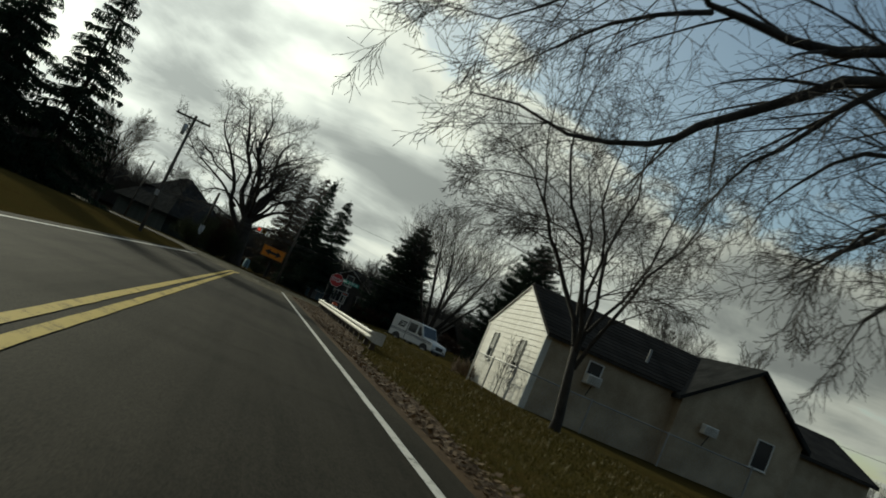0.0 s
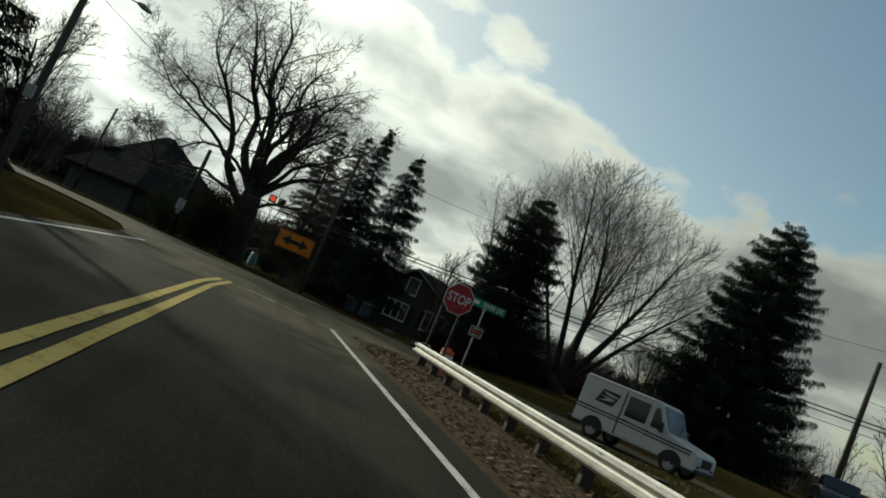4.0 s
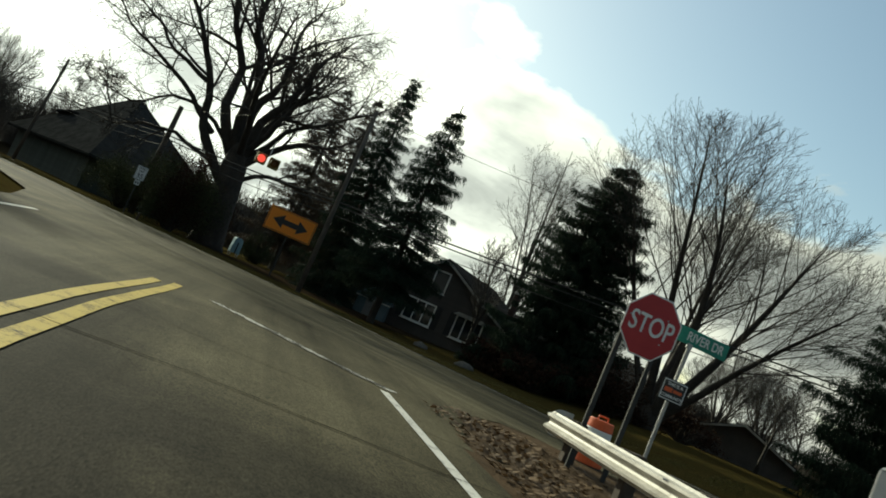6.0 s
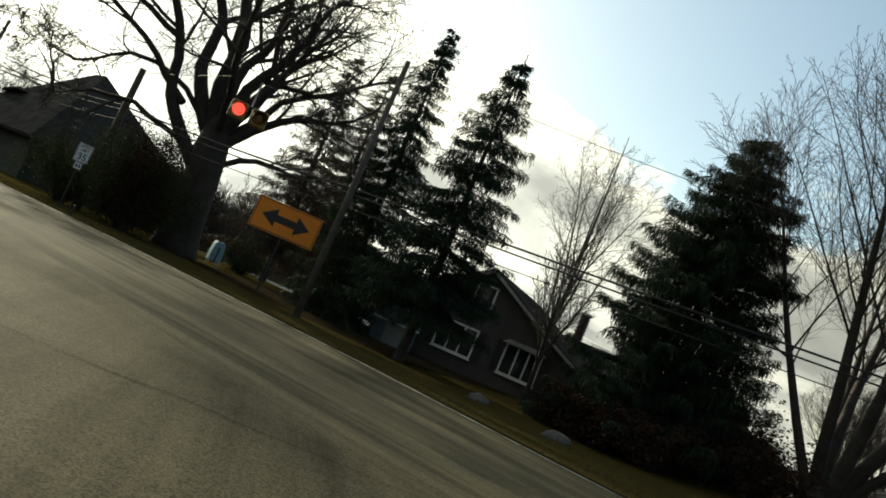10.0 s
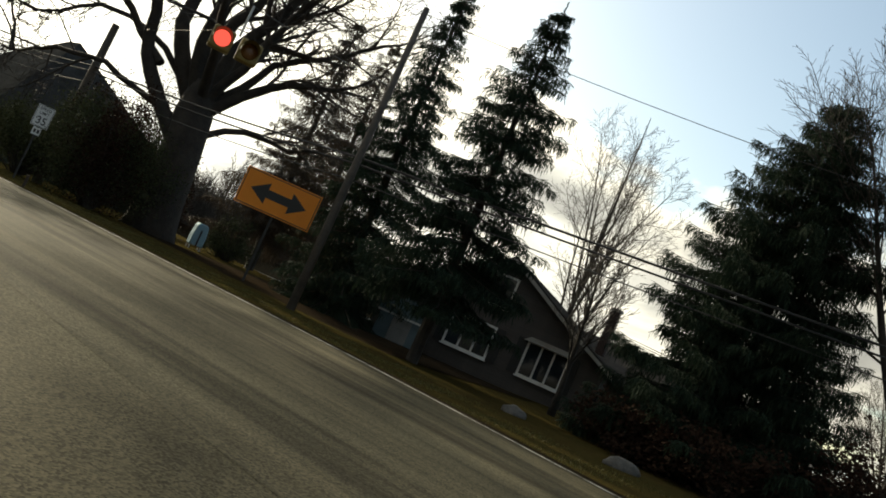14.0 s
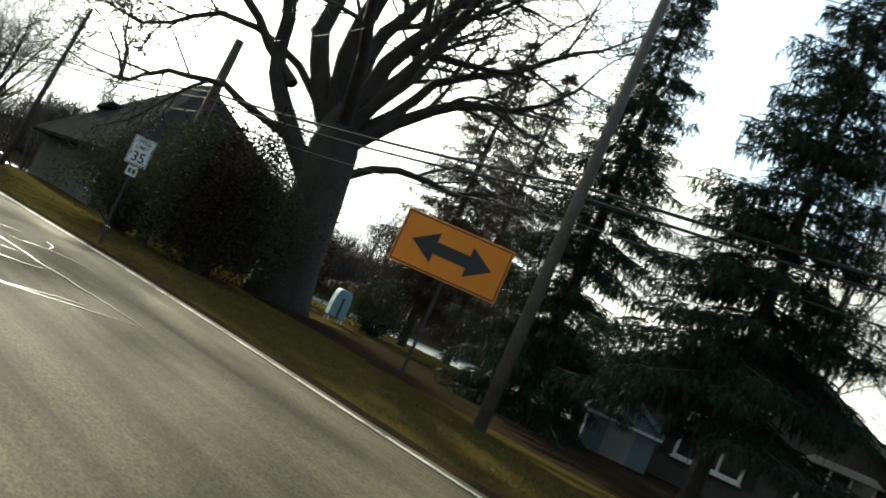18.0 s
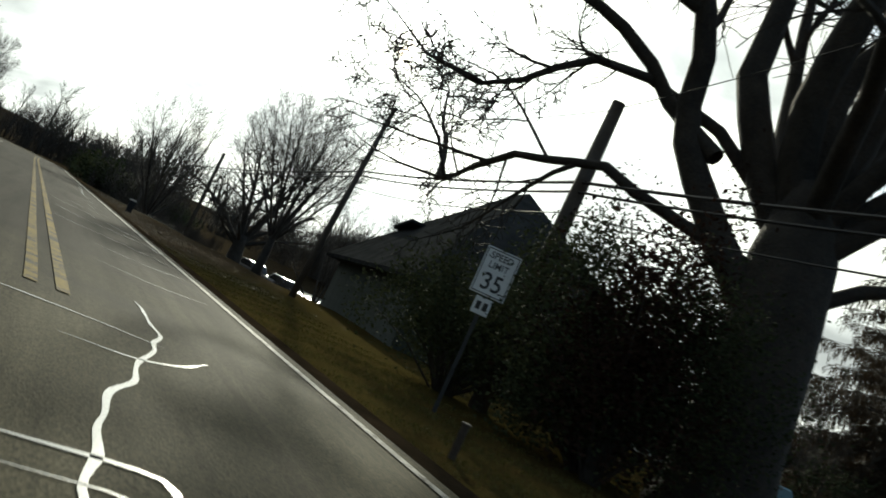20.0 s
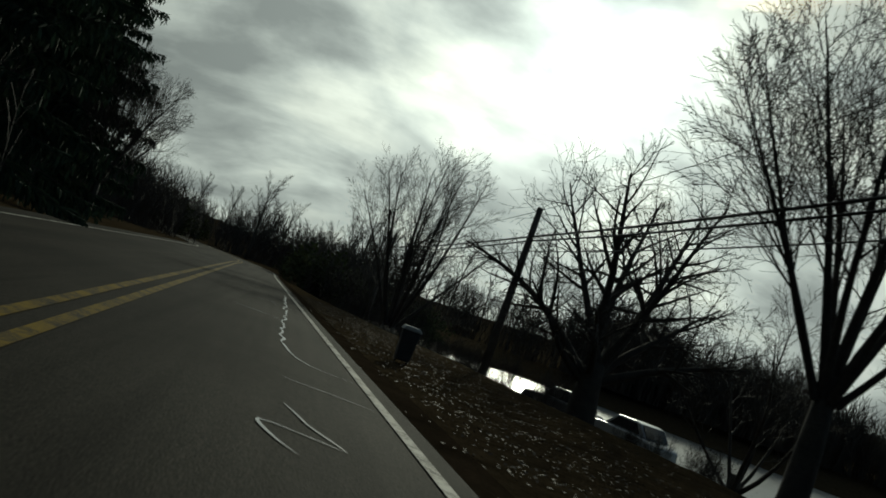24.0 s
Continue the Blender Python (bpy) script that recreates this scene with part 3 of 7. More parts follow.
def yellow_x(y):
    return -1.55 - 0.012 * y + 0.2 * smooth_step(56.0, 63.5, y)


def land(x, y):
    """The height of the ground."""
    z = 0.0
    z += 0.38 * smooth_step(3.6, 8.0, x) * (1 - smooth_step(48, 60, y))
    z += 0.55 * smooth_step(9.0, 16.0, x) * smooth_step(48, 60, y) * (1 - smooth_step(95, 125, y))
    z += 0.25 * smooth_step(6.5, 12.0, -x) * (1 - smooth_step(60, 72, y))
    ny, fy = shore_near(x), shore_far(x)
    z -= 2.8 * min(1.0, max(0.0, (y - ny - 1) / (13 + 14 * smooth_step(8, 24, -x)) + 1.0)) * (1 - smooth_step(66, 84, -x))
    if y > fy - 4:
        z += 3.2 * smooth_step(fy - 3, fy + 5, y) * (1 - smooth_step(66, 84, -x)) + 10.0 * smooth_step(fy + 10, fy + 160, y) * (1 + 0.3 * math.sin(x * 0.013 + 1.0))
    z += 0.06 * noise.noise(Vector((x * 0.15, y * 0.15, 0)))
    near = min(abs(x + 1.9) - 4.6 if y < 66 else 9.0, 9.0)
    if 56 < y < 90 and -15 < x < 7:
        near = min(near, max(-x - 7.0 - max(0, y - 74) * 0.6, x - 5.0, y - 88))
    d = from_road(x, y) if 40 < y < 190 or x > 3 else 99
    on = max(-d - 7.6, d - 0.3)      # below zero on the cross road
    flat = min(near if y < 90 else 9.0, on)
    k = smooth_step(0.0, 3.5, flat)
    return z * k - 0.05 * (1 - k) - 0.02


def build_ground():
    def lines(a, b, fine_a, fine_b, fine, grow):
        out, x, step = [fine_a], fine_a, fine
        while out[-1] < fine_b:
            out.append(out[-1] + fine)
        x = out[-1]
        step = fine
        while x < b:
            step *= grow
            x += step
            out.append(min(x, b))
        x, step, low = fine_a, fine, []
        while x > a:
            step *= grow
            x -= step
            low.append(max(x, a))
        return low[::-1] + out
    xs = lines(-2200, 2200, -62, 34, 1.1, 1.22)
    ys = lines(-1500, 2800, -4, 130, 1.1, 1.14)
    g = Geo()
    for y in ys:
        for x in xs:
            g.v.append((x, y, land(x, y)))
    w = len(xs)
    for j in range(len(ys) - 1):
        for i in range(w - 1):
            k = j * w + i
            g.f.append((k, k + 1, k + w + 1, k + w))
    tagged(part("ground", g, M_GRASS, smooth=True, fix=False), "winter lawn and verge of straw and olive grass", "ground", kind="structure")


build_ground()


def strip(name, left, right, z, mat, parent=None, across=1, label="", crown=0.0):
    """A flat ribbon between two lines of as many points."""
    g = Geo()
    for a, b in zip(left, right):
        for i in range(across + 1):
            k = i / across
            p = a * (1 - k) + b * k
            g.v.append((p.x, p.y, z + crown * (1 - (2 * k - 1) ** 2)))
    w = across + 1
    for j in range(len(left) - 1):
        for i in range(across):
            k = j * w + i
            g.f.append((k, k + 1, k + w + 1, k + w))
    return part(name, g, mat, parent, label, smooth=True)


# approach road and cross road
ROAD_Z = 0.0
ys = [-60 + 2.0 * i for i in range(61)]
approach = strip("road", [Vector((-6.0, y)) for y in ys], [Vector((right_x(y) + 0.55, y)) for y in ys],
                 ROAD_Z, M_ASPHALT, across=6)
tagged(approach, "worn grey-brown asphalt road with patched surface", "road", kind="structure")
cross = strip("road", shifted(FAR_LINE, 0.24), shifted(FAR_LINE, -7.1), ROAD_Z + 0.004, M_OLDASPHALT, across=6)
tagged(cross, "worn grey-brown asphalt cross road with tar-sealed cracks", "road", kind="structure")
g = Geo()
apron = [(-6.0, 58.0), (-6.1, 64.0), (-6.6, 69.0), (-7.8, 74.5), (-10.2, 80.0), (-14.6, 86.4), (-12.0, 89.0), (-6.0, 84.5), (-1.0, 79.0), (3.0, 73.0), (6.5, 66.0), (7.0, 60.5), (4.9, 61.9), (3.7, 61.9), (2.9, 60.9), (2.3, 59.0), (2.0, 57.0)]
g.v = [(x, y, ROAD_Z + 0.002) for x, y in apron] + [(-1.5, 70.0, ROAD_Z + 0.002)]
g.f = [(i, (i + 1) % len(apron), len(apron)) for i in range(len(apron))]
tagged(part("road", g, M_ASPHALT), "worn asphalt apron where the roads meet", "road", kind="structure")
shoulder = strip("gravel_shoulder", [Vector((right_x(y) + 0.5, y)) for y in ys[:60]], [Vector((right_x(y) + 1.35 + 0.25 * math.sin(y * 0.5) + 1.35 * smooth_step(24, 36, y), y)) for y in ys[:60]],
                 ROAD_Z - 0.006, M_DIRT, across=3, crown=0.03)
tagged(shoulder, "brown gravel shoulder with dirt and fallen leaves", "shoulder", kind="structure")
corner = Geo()
rim = [(1.95, 56.0), (2.0, 57.0), (2.35, 59.0), (2.95, 60.9), (3.75, 61.85), (4.9, 61.85), (6.3, 60.7), (6.4, 59.0), (5.4, 57.6), (4.2, 56.0)]
corner.v = [(x, y, ROAD_Z - 0.001 if i < 7 else land(x, y) + 0.004) for i, (x, y) in enumerate(rim)] + [(3.9 + (x - 3.9) * 0.5, 59.0 + (y - 59.0) * 0.5, 0.012 + 0.03 * noise.noise(Vector((x, y, 2)))) for x, y in rim] + [(3.9, 59.0, 0.02)]
n_rim = len(rim)
corner.f = [(i, (i + 1) % n_rim, n_rim + (i + 1) % n_rim, n_rim + i) for i in range(n_rim)] + [(n_rim + i, n_rim + (i + 1) % n_rim, 2 * n_rim) for i in range(n_rim)]
tagged(part("gravel_shoulder", corner, M_DIRT, smooth=True), "brown dirt corner strewn with fallen leaves", "shoulder", kind="structure")
# brown soil strip, its tone lowered to stand for shade on the verge
far_shoulder = strip("gravel_shoulder", shifted(FAR_LINE, 0.20), shifted(FAR_LINE, 0.62), ROAD_Z - 0.003, M_DARKGROUND, across=2, crown=0.01)
tagged(far_shoulder, "narrow brown shoulder along the verge, darkened to stand for shade", "shoulder", kind="structure")


# a dark brown ground sheet under the trees behind the verge
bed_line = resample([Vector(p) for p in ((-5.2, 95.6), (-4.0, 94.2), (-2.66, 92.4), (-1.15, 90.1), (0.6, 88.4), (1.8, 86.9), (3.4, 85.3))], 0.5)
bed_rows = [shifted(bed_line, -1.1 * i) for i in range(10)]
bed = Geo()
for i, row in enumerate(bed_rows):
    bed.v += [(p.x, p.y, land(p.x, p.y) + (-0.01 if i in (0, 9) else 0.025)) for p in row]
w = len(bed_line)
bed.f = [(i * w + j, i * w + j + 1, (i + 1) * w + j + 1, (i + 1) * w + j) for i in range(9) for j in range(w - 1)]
tagged(part("planting_bed", bed, M_DARKGROUND, smooth=True), "dark brown ground under the spruces and the oak", "soil bed", kind="structure")


def paint(name, centre, width, mat, label, z=0.010, wobble=0.005):
    a = [p + Vector((random.uniform(-wobble, wobble), 0)) for p in centre]
    ob = strip(name, shifted(a, -width / 2), shifted(a, width / 2), z, mat)
    return tagged(ob, label, "road marking", kind="structure")


paint("edge_line", [Vector((right_x(y), y)) for y in np.arange(-40, 59.4, 0.7)], 0.13, M_WHITE, "white painted edge line on the approach road")
paint("edge_line", [Vector((-5.5, y)) for y in np.arange(-40, 67.5, 0.7)], 0.13, M_WHITE, "white painted edge line on the approach road")
for k in (-0.14, 0.14):
    paint("centre_line", [Vector((yellow_x(y) + k, y)) for y in np.arange(-40, 63.0 + k * 2, 0.7)], 0.15, M_YELLOW, "yellow painted double centre line")
paint("edge_line", FAR_LINE[:], 0.10, M_OLDWHITE, "white painted far edge line of the cross road", 0.014)
left_branch = [p for p in FAR_LINE if p.x < -7.6]
for k in (-2.58, -2.86):
    paint("centre_line", shifted(left_branch, k), 0.12, M_SHADEYELLOW, "yellow painted double centre line", 0.014)
paint("edge_line", shifted([p for p in FAR_LINE if p.x < -14.0], -6.3), 0.10, M_OLDWHITE, "white painted edge line of the cross road", 0.014)
# the faint stop line
stop_line = resample([Vector((1.5, 59.75)), Vector((0.9, 60.2)), Vector((-0.1, 61.2)), Vector((-0.6, 61.7)), Vector((-1.3, 62.4))], 0.1)
paint("stop_line", stop_line, 0.26, M_WORN, "flaked white stop line, broken in places", 0.012, 0.05)


def tar_line(pts, width=0.06, open_crack=False):
    line = resample([Vector(p) for p in pts], 0.12)
    line = [p + Vector((0.09 * noise.noise(Vector((p.x * 1.1, p.y * 1.1, 5))), 0.10 * noise.noise(Vector((p.x * 1.5, p.y * 1.5, 9))))) for p in line]
    left, right = shifted(line, -0.5), shifted(line, 0.5)
    for i, p in enumerate(line):
        end = min(1.0, 0.25 + min(i, len(line) - 1 - i) * 0.2)
        a = width * end * (1.0 + 1.1 * noise.noise(Vector((p.x * 2.3, p.y * 2.3, 1))))
        b = width * end * (1.0 + 1.1 * noise.noise(Vector((p.x * 2.3, p.y * 2.3, 4))))
        left[i], right[i] = p + (left[i] - p) * max(a, 0.2 * width), p + (right[i] - p) * max(b, 0.2 * width)
    if open_crack:
        ob = strip("road_crack", left, right, 0.0105, M_CRACK)
        return tagged(ob, "thin dark open crack across the asphalt", "road crack", kind="structure")
    ob = strip("crack_sealant", left, right, 0.011, M_TAR)
    return tagged(ob, "glossy black tar sealing a crack in the asphalt", "crack sealant", kind="structure")


def road_point(s, off):
    """A place on the cross road's left branch: metres along, and from the far edge line."""
    p = Vector((-4.9, 86.2)) + ROAD_U * s + ROAD_N * off
    return (p.x, p.y)


tar_line([(-10.6, 89.6), (-9.3, 88.2), (-8.2, 86.4), (-7.1, 84.65), (-6.3, 84.0), (-5.6, 83.2), (-5.05, 82.75), (-4.5, 82.35), (-3.75, 81.7), (-3.2, 81.15)], 0.042)
for pts, wide in ((((-7.6, 82.9), (-6.8, 83.66), (-6.5, 83.95), (-6.2, 84.0)), 0.026), (((-6.2, 84.0), (-5.85, 84.05), (-5.67, 84.4), (-5.35, 84.4), (-4.8, 84.15)), 0.024), (((-6.1, 85.4), (-5.8, 85.0), (-5.6, 84.5)), 0.032),
                  (((-8.0, 83.9), (-7.4, 84.7), (-7.05, 85.05), (-6.7, 84.85), (-6.35, 85.2)), 0.028), (((-9.0, 86.6), (-8.6, 87.2), (-8.7, 88.2)), 0.024), (((-10.2, 86.9), (-9.5, 87.6), (-9.0, 87.95)), 0.022),
                  (((-6.3, 81.0), (-5.73, 82.05), (-5.5, 82.6), (-5.25, 82.9)), 0.026), (((-6.3, 80.9), (-5.45, 81.62), (-5.0, 82.0), (-4.8, 82.2), (-4.75, 82.45)), 0.024), (((-4.75, 82.45), (-4.4, 82.75), (-4.1, 82.95), (-3.7, 83.12)), 0.012),
                  (((-5.6, 78.9), (-4.4, 80.08), (-4.0, 80.43), (-3.6, 80.83), (-3.28, 81.24)), 0.020), (((-4.6, 79.7), (-4.1, 80.53), (-3.75, 80.95), (-3.5, 81.0)), 0.014), (((-7.2, 84.4), (-6.9, 84.7), (-6.6, 84.2)), 0.030)):
    tar_line(pts, wide * 1.35)
for pts in (((15.54, -2.54), (15.1, -2.13), (15.0, -1.35), (14.54, -0.66), (14.06, -0.05)), ((19.14, -2.35), (18.07, -1.73), (18.02, -1.07), (18.14, -0.4), (17.88, -0.03)),
            ((22.4, -2.5), (21.45, -1.57), (20.65, -1.3)), ((20.65, -1.02), (19.66, -0.51), (19.25, -0.05)), ((18.4, -0.16), (17.6, -0.12), (16.9, -0.10)), ((18.3, -1.14), (17.95, -0.24)),
            ((9.4, -2.0), (9.1, -1.2), (9.3, -0.4)), ((12.2, -1.9), (11.9, -1.0), (12.3, -0.2)), ((24.6, -1.9), (24.1, -1.2), (24.3, -0.5)), ((27.3, -1.6), (27.0, -0.9), (26.7, -0.2)),
            ((31.4, -0.95), (30.63, -0.76), (30.29, -0.57)), ((30.29, -0.57), (30.5, -1.12), (29.8, -0.91)), ((32.85, -0.91), (32.66, -0.52), (32.5, -0.1)),
            ((53, -0.25), (43, -0.55), (37, -0.84), (35.6, -0.8), (34.4, -0.57), (34.2, -0.14)), ((41, -1.6), (40.6, -0.7)), ((46, -1.2), (45.5, -0.3))):
    tar_line([road_point(*p) for p in pts], 0.032)
tar_line([(-5.6, 54.5), (-3.6, 54.7), (-2.0, 54.8), (-0.7, 54.95), (0.3, 54.97), (1.1, 54.93), (1.9, 54.9)], 0.022, True)
tar_line([(-4.8, 66.8), (-2.1, 66.47), (-0.8, 66.35), (0.8, 66.2), (2.6, 66.0)], 0.012, True)
for x0, y0, x1, y1 in ((-0.9, 12.5, 0.6, 13.1), (0.2, 17.0, 1.5, 16.4), (-3.8, 24, -2.4, 25), (-0.6, 21.5, 0.7, 22.6), (0.3, 30, 1.3, 31.2), (-3.4, 39, -2.2, 38.4), (-1.0, 35, 0.4, 36)):
    tar_line([(x0, y0), ((x0 + x1) / 2 + 0.1, (y0 + y1) / 2 - 0.2), (x1, y1)], 0.022, True)

# river
g = Geo()
g.face([(-100, 100, -2.2), (1500, 100, -2.2), (1500, 420, -2.2), (-100, 420, -2.2)])
tagged(part("river", g, M_WATER), "wide pale river reflecting the sky", "river", kind="structure")


# ---- trees ----
def room(hull, p, d):
    """How far one may go from p along d inside an ellipsoid of centre and radii; None from outside it."""
    q = Vector(((p.x - hull[0]) / hull[3], (p.y - hull[1]) / hull[4], (p.z - hull[2]) / hull[5]))
    w = Vector((d.x / hull[3], d.y / hull[4], d.z / hull[5]))
    c = q.length_squared - 1.0
    if c >= 0:
        return None
    a, b = w.length_squared, q.dot(w)
    return (-b + math.sqrt(b * b - a * c)) / a


def grow(rng, pieces, base, way, length, radius, depth, style):
    """One limb and what branches from it, as (points, radii, depth). It curves gently, and ends near the crown's hull where one is given."""
    steps = style["steps"][depth]
    p, d = base.copy(), way.normalized()
    if "hull" in style:
        space = room(style["hull"], p, d)
        if space is not None:
            if depth == 1:
                length = space * rng.uniform(0.84, 0.97)
            elif depth == 2:
                length = min(length, space * rng.uniform(0.85, 1.05) + 0.12 * length)
            else:
                length = min(length, space + 0.5 * length)
        elif depth > 1:
            length *= 0.6
    pts, radii = [base.copy()], [radius]
    end = style["taper"][min(depth, len(style["taper"]) - 1)]
    bend = style["bend"][depth] * 0.8
    curl = Vector((rng.uniform(-bend, bend), rng.uniform(-bend, bend), rng.uniform(-bend, bend)))
    for i in range(steps):
        curl = curl * 0.55 + Vector((rng.uniform(-bend, bend), rng.uniform(-bend, bend), rng.uniform(-bend, bend))) * 0.7
        d = (d + curl + Vector((0, 0, style["lift"][depth]))).normalized()
        p = p + d * (length / steps)
        pts.append(p.copy())
        radii.append(max(style["thin"], radius * (1 - (1 - end) * (i + 1) / steps)))
    pieces.append((pts, radii, depth))
    sprout(rng, pieces, pts, radii, length, depth, style)


def sprout(rng, pieces, pts, radii, length, depth, style):
    """The branches of one limb."""
    steps = len(pts) - 1
    if depth >= style["levels"]:
        return
    count = style["count"][depth]
    for c in range(count):
        t = style["first"][depth] + (1 - style["first"][depth]) * (c + rng.random() * 0.8) / count
        f = min(t, 0.999) * steps
        i = int(f)
        q = pts[i].lerp(pts[i + 1], f - i)
        axis = (pts[i + 1] - pts[i]).normalized()
        side = axis.orthogonal().normalized()
        side.rotate(Matrix.Rotation(c * 2.4 + rng.uniform(-0.7, 0.7), 3, axis))
        spread = math.radians(style["angle"][depth] + rng.uniform(-14, 14))
        out = axis * math.cos(spread) + side * math.sin(spread)
        r = radii[i] * style["shrink"][depth] * rng.uniform(0.75, 1.1)
        grow(rng, pieces, q, out, length * style["ratio"][depth] * rng.uniform(0.7, 1.15) * (1.15 - 0.55 * t), max(r, style["thin"]), depth + 1, style)


SPREADING = dict(levels=4, steps=(5, 6, 5, 4, 3), bend=(0.07, 0.16, 0.2, 0.24, 0.25), lift=(0.0, 0.07, 0.05, 0.03, 0.0), count=(9, 9, 8, 6), first=(0.45, 0.2, 0.15, 0.12),
                 angle=(48, 42, 42, 44), shrink=(0.5, 0.55, 0.55, 0.6), ratio=(1.0, 0.55, 0.5, 0.5), taper=(0.35, 0.14, 0.2, 0.3), thin=0.009)
UPRIGHT = dict(levels=3, steps=(6, 6, 5, 4), bend=(0.05, 0.1, 0.14, 0.2), lift=(0.0, 0.09, 0.07, 0.04), count=(16, 12, 8), first=(0.25, 0.18, 0.12), angle=(34, 30, 32),
               shrink=(0.5, 0.5, 0.55), ratio=(0.55, 0.42, 0.5), taper=(0.25, 0.14, 0.16, 0.2), thin=0.007)
FAN = dict(levels=4, steps=(3, 6, 5, 4, 3), bend=(0.02, 0.05, 0.1, 0.14, 0.18), lift=(0.0, 0.03, 0.05, 0.03, 0.02), count=(9, 13, 9, 5), first=(0.25, 0.22, 0.15, 0.12), angle=(30, 24, 28, 32),
           shrink=(0.5, 0.34, 0.42, 0.55), ratio=(7.6, 0.36, 0.45, 0.5), taper=(0.75, 0.14, 0.16, 0.2), thin=0.006)
DROOPING = dict(levels=4, steps=(4, 8, 6, 5, 4), bend=(0.05, 0.11, 0.16, 0.2, 0.2), lift=(0.0, 0.0, -0.03, -0.07, -0.09), count=(9, 13, 10, 6), first=(0.4, 0.12, 0.1, 0.1), angle=(66, 46, 46, 44),
                shrink=(0.42, 0.42, 0.5, 0.6), ratio=(1.15, 0.42, 0.5, 0.55), taper=(0.3, 0.14, 0.2, 0.3), thin=0.008)


def tree_meshes(name, seed, trunk, radius, style, twig_mat, lean=(0, 0), sides=(9, 7, 5, 4, 3), flare=1.35):
    """The two meshes of a bare tree of its own: the trunk with its limbs, and the fine branches."""
    rng = random.Random(seed)
    pieces = []
    grow(rng, pieces, Vector((0, 0, -0.15)), Vector((lean[0], lean[1], 1)), trunk, radius, 0, style)
    big, small = Geo(), Geo()
    for pts, radii, depth in pieces:
        if depth == 0:
            radii = [radii[0] * flare] + radii[1:]
        (big if depth <= 1 else small).tube(pts, radii, sides[depth], cap=depth == 0)
    return big.mesh("trunk", M_BARK, True, False), small.mesh("crown", twig_mat, False, False)


def limb_meshes(seed, trunk, limbs, style, twig_mat, sides=(11, 8, 6, 4, 3)):
    """A bare tree whose main limbs are given: each a start, a way, a length and a radius, or a bent line, a radius and how far its branches reach. The trunk is a line with radii."""
    rng = random.Random(seed)
    pieces = []
    for limb in limbs:
        if len(limb) == 4:
            grow(rng, pieces, Vector(limb[0]), Vector(limb[1]), limb[2], limb[3], 1, style)
        else:
            line = [Vector(p) for p in limb[0]]
            fine = []
            for p in resample(line, 0.55):
                fine.append(p + Vector((noise.noise(p * 0.9), noise.noise(p * 0.9 + Vector((7, 0, 0))), noise.noise(p * 0.9 + Vector((0, 7, 0))))) * 0.22)
            radii = [max(0.008, limb[1] * (1 - 0.95 * k / (len(fine) - 1))) for k in range(len(fine))]
            pieces.append((fine, radii, 1))
            sprout(rng, pieces, fine, radii, sum((fine[k + 1] - fine[k]).length for k in range(len(fine) - 1)) * (limb[2] if len(limb) > 2 else 1.0), 1, style)
    big, small = Geo(), Geo()
    big.tube(*trunk, 14)
    for pts, radii, depth in pieces:
        (big if depth <= 1 else small).tube(pts, radii, sides[depth], cap=False)
    return big.mesh("trunk", M_BARK, True, False), small.mesh("crown", twig_mat, False, False)


def bare_tree(x, y, seed, trunk, radius, style, label, twig_mat=None, lean=(0, 0), turn=0.0, group="", z=None, size=1.0, meshes=None):
    h = land(x, y) if z is None else z
    tree = thing("bare_tree", pose(x, y, h, 0, 0, turn) @ Matrix.Scale(size, 4), label, "tree", group)
    a, b = meshes or tree_meshes("bare_tree", seed, trunk, radius, style, twig_mat or M_TWIG, lean)
    part("trunk", a, None, tree)
    part("crown", b, None, tree, "crown of fine leafless branches", kind="stuff")
    return tree


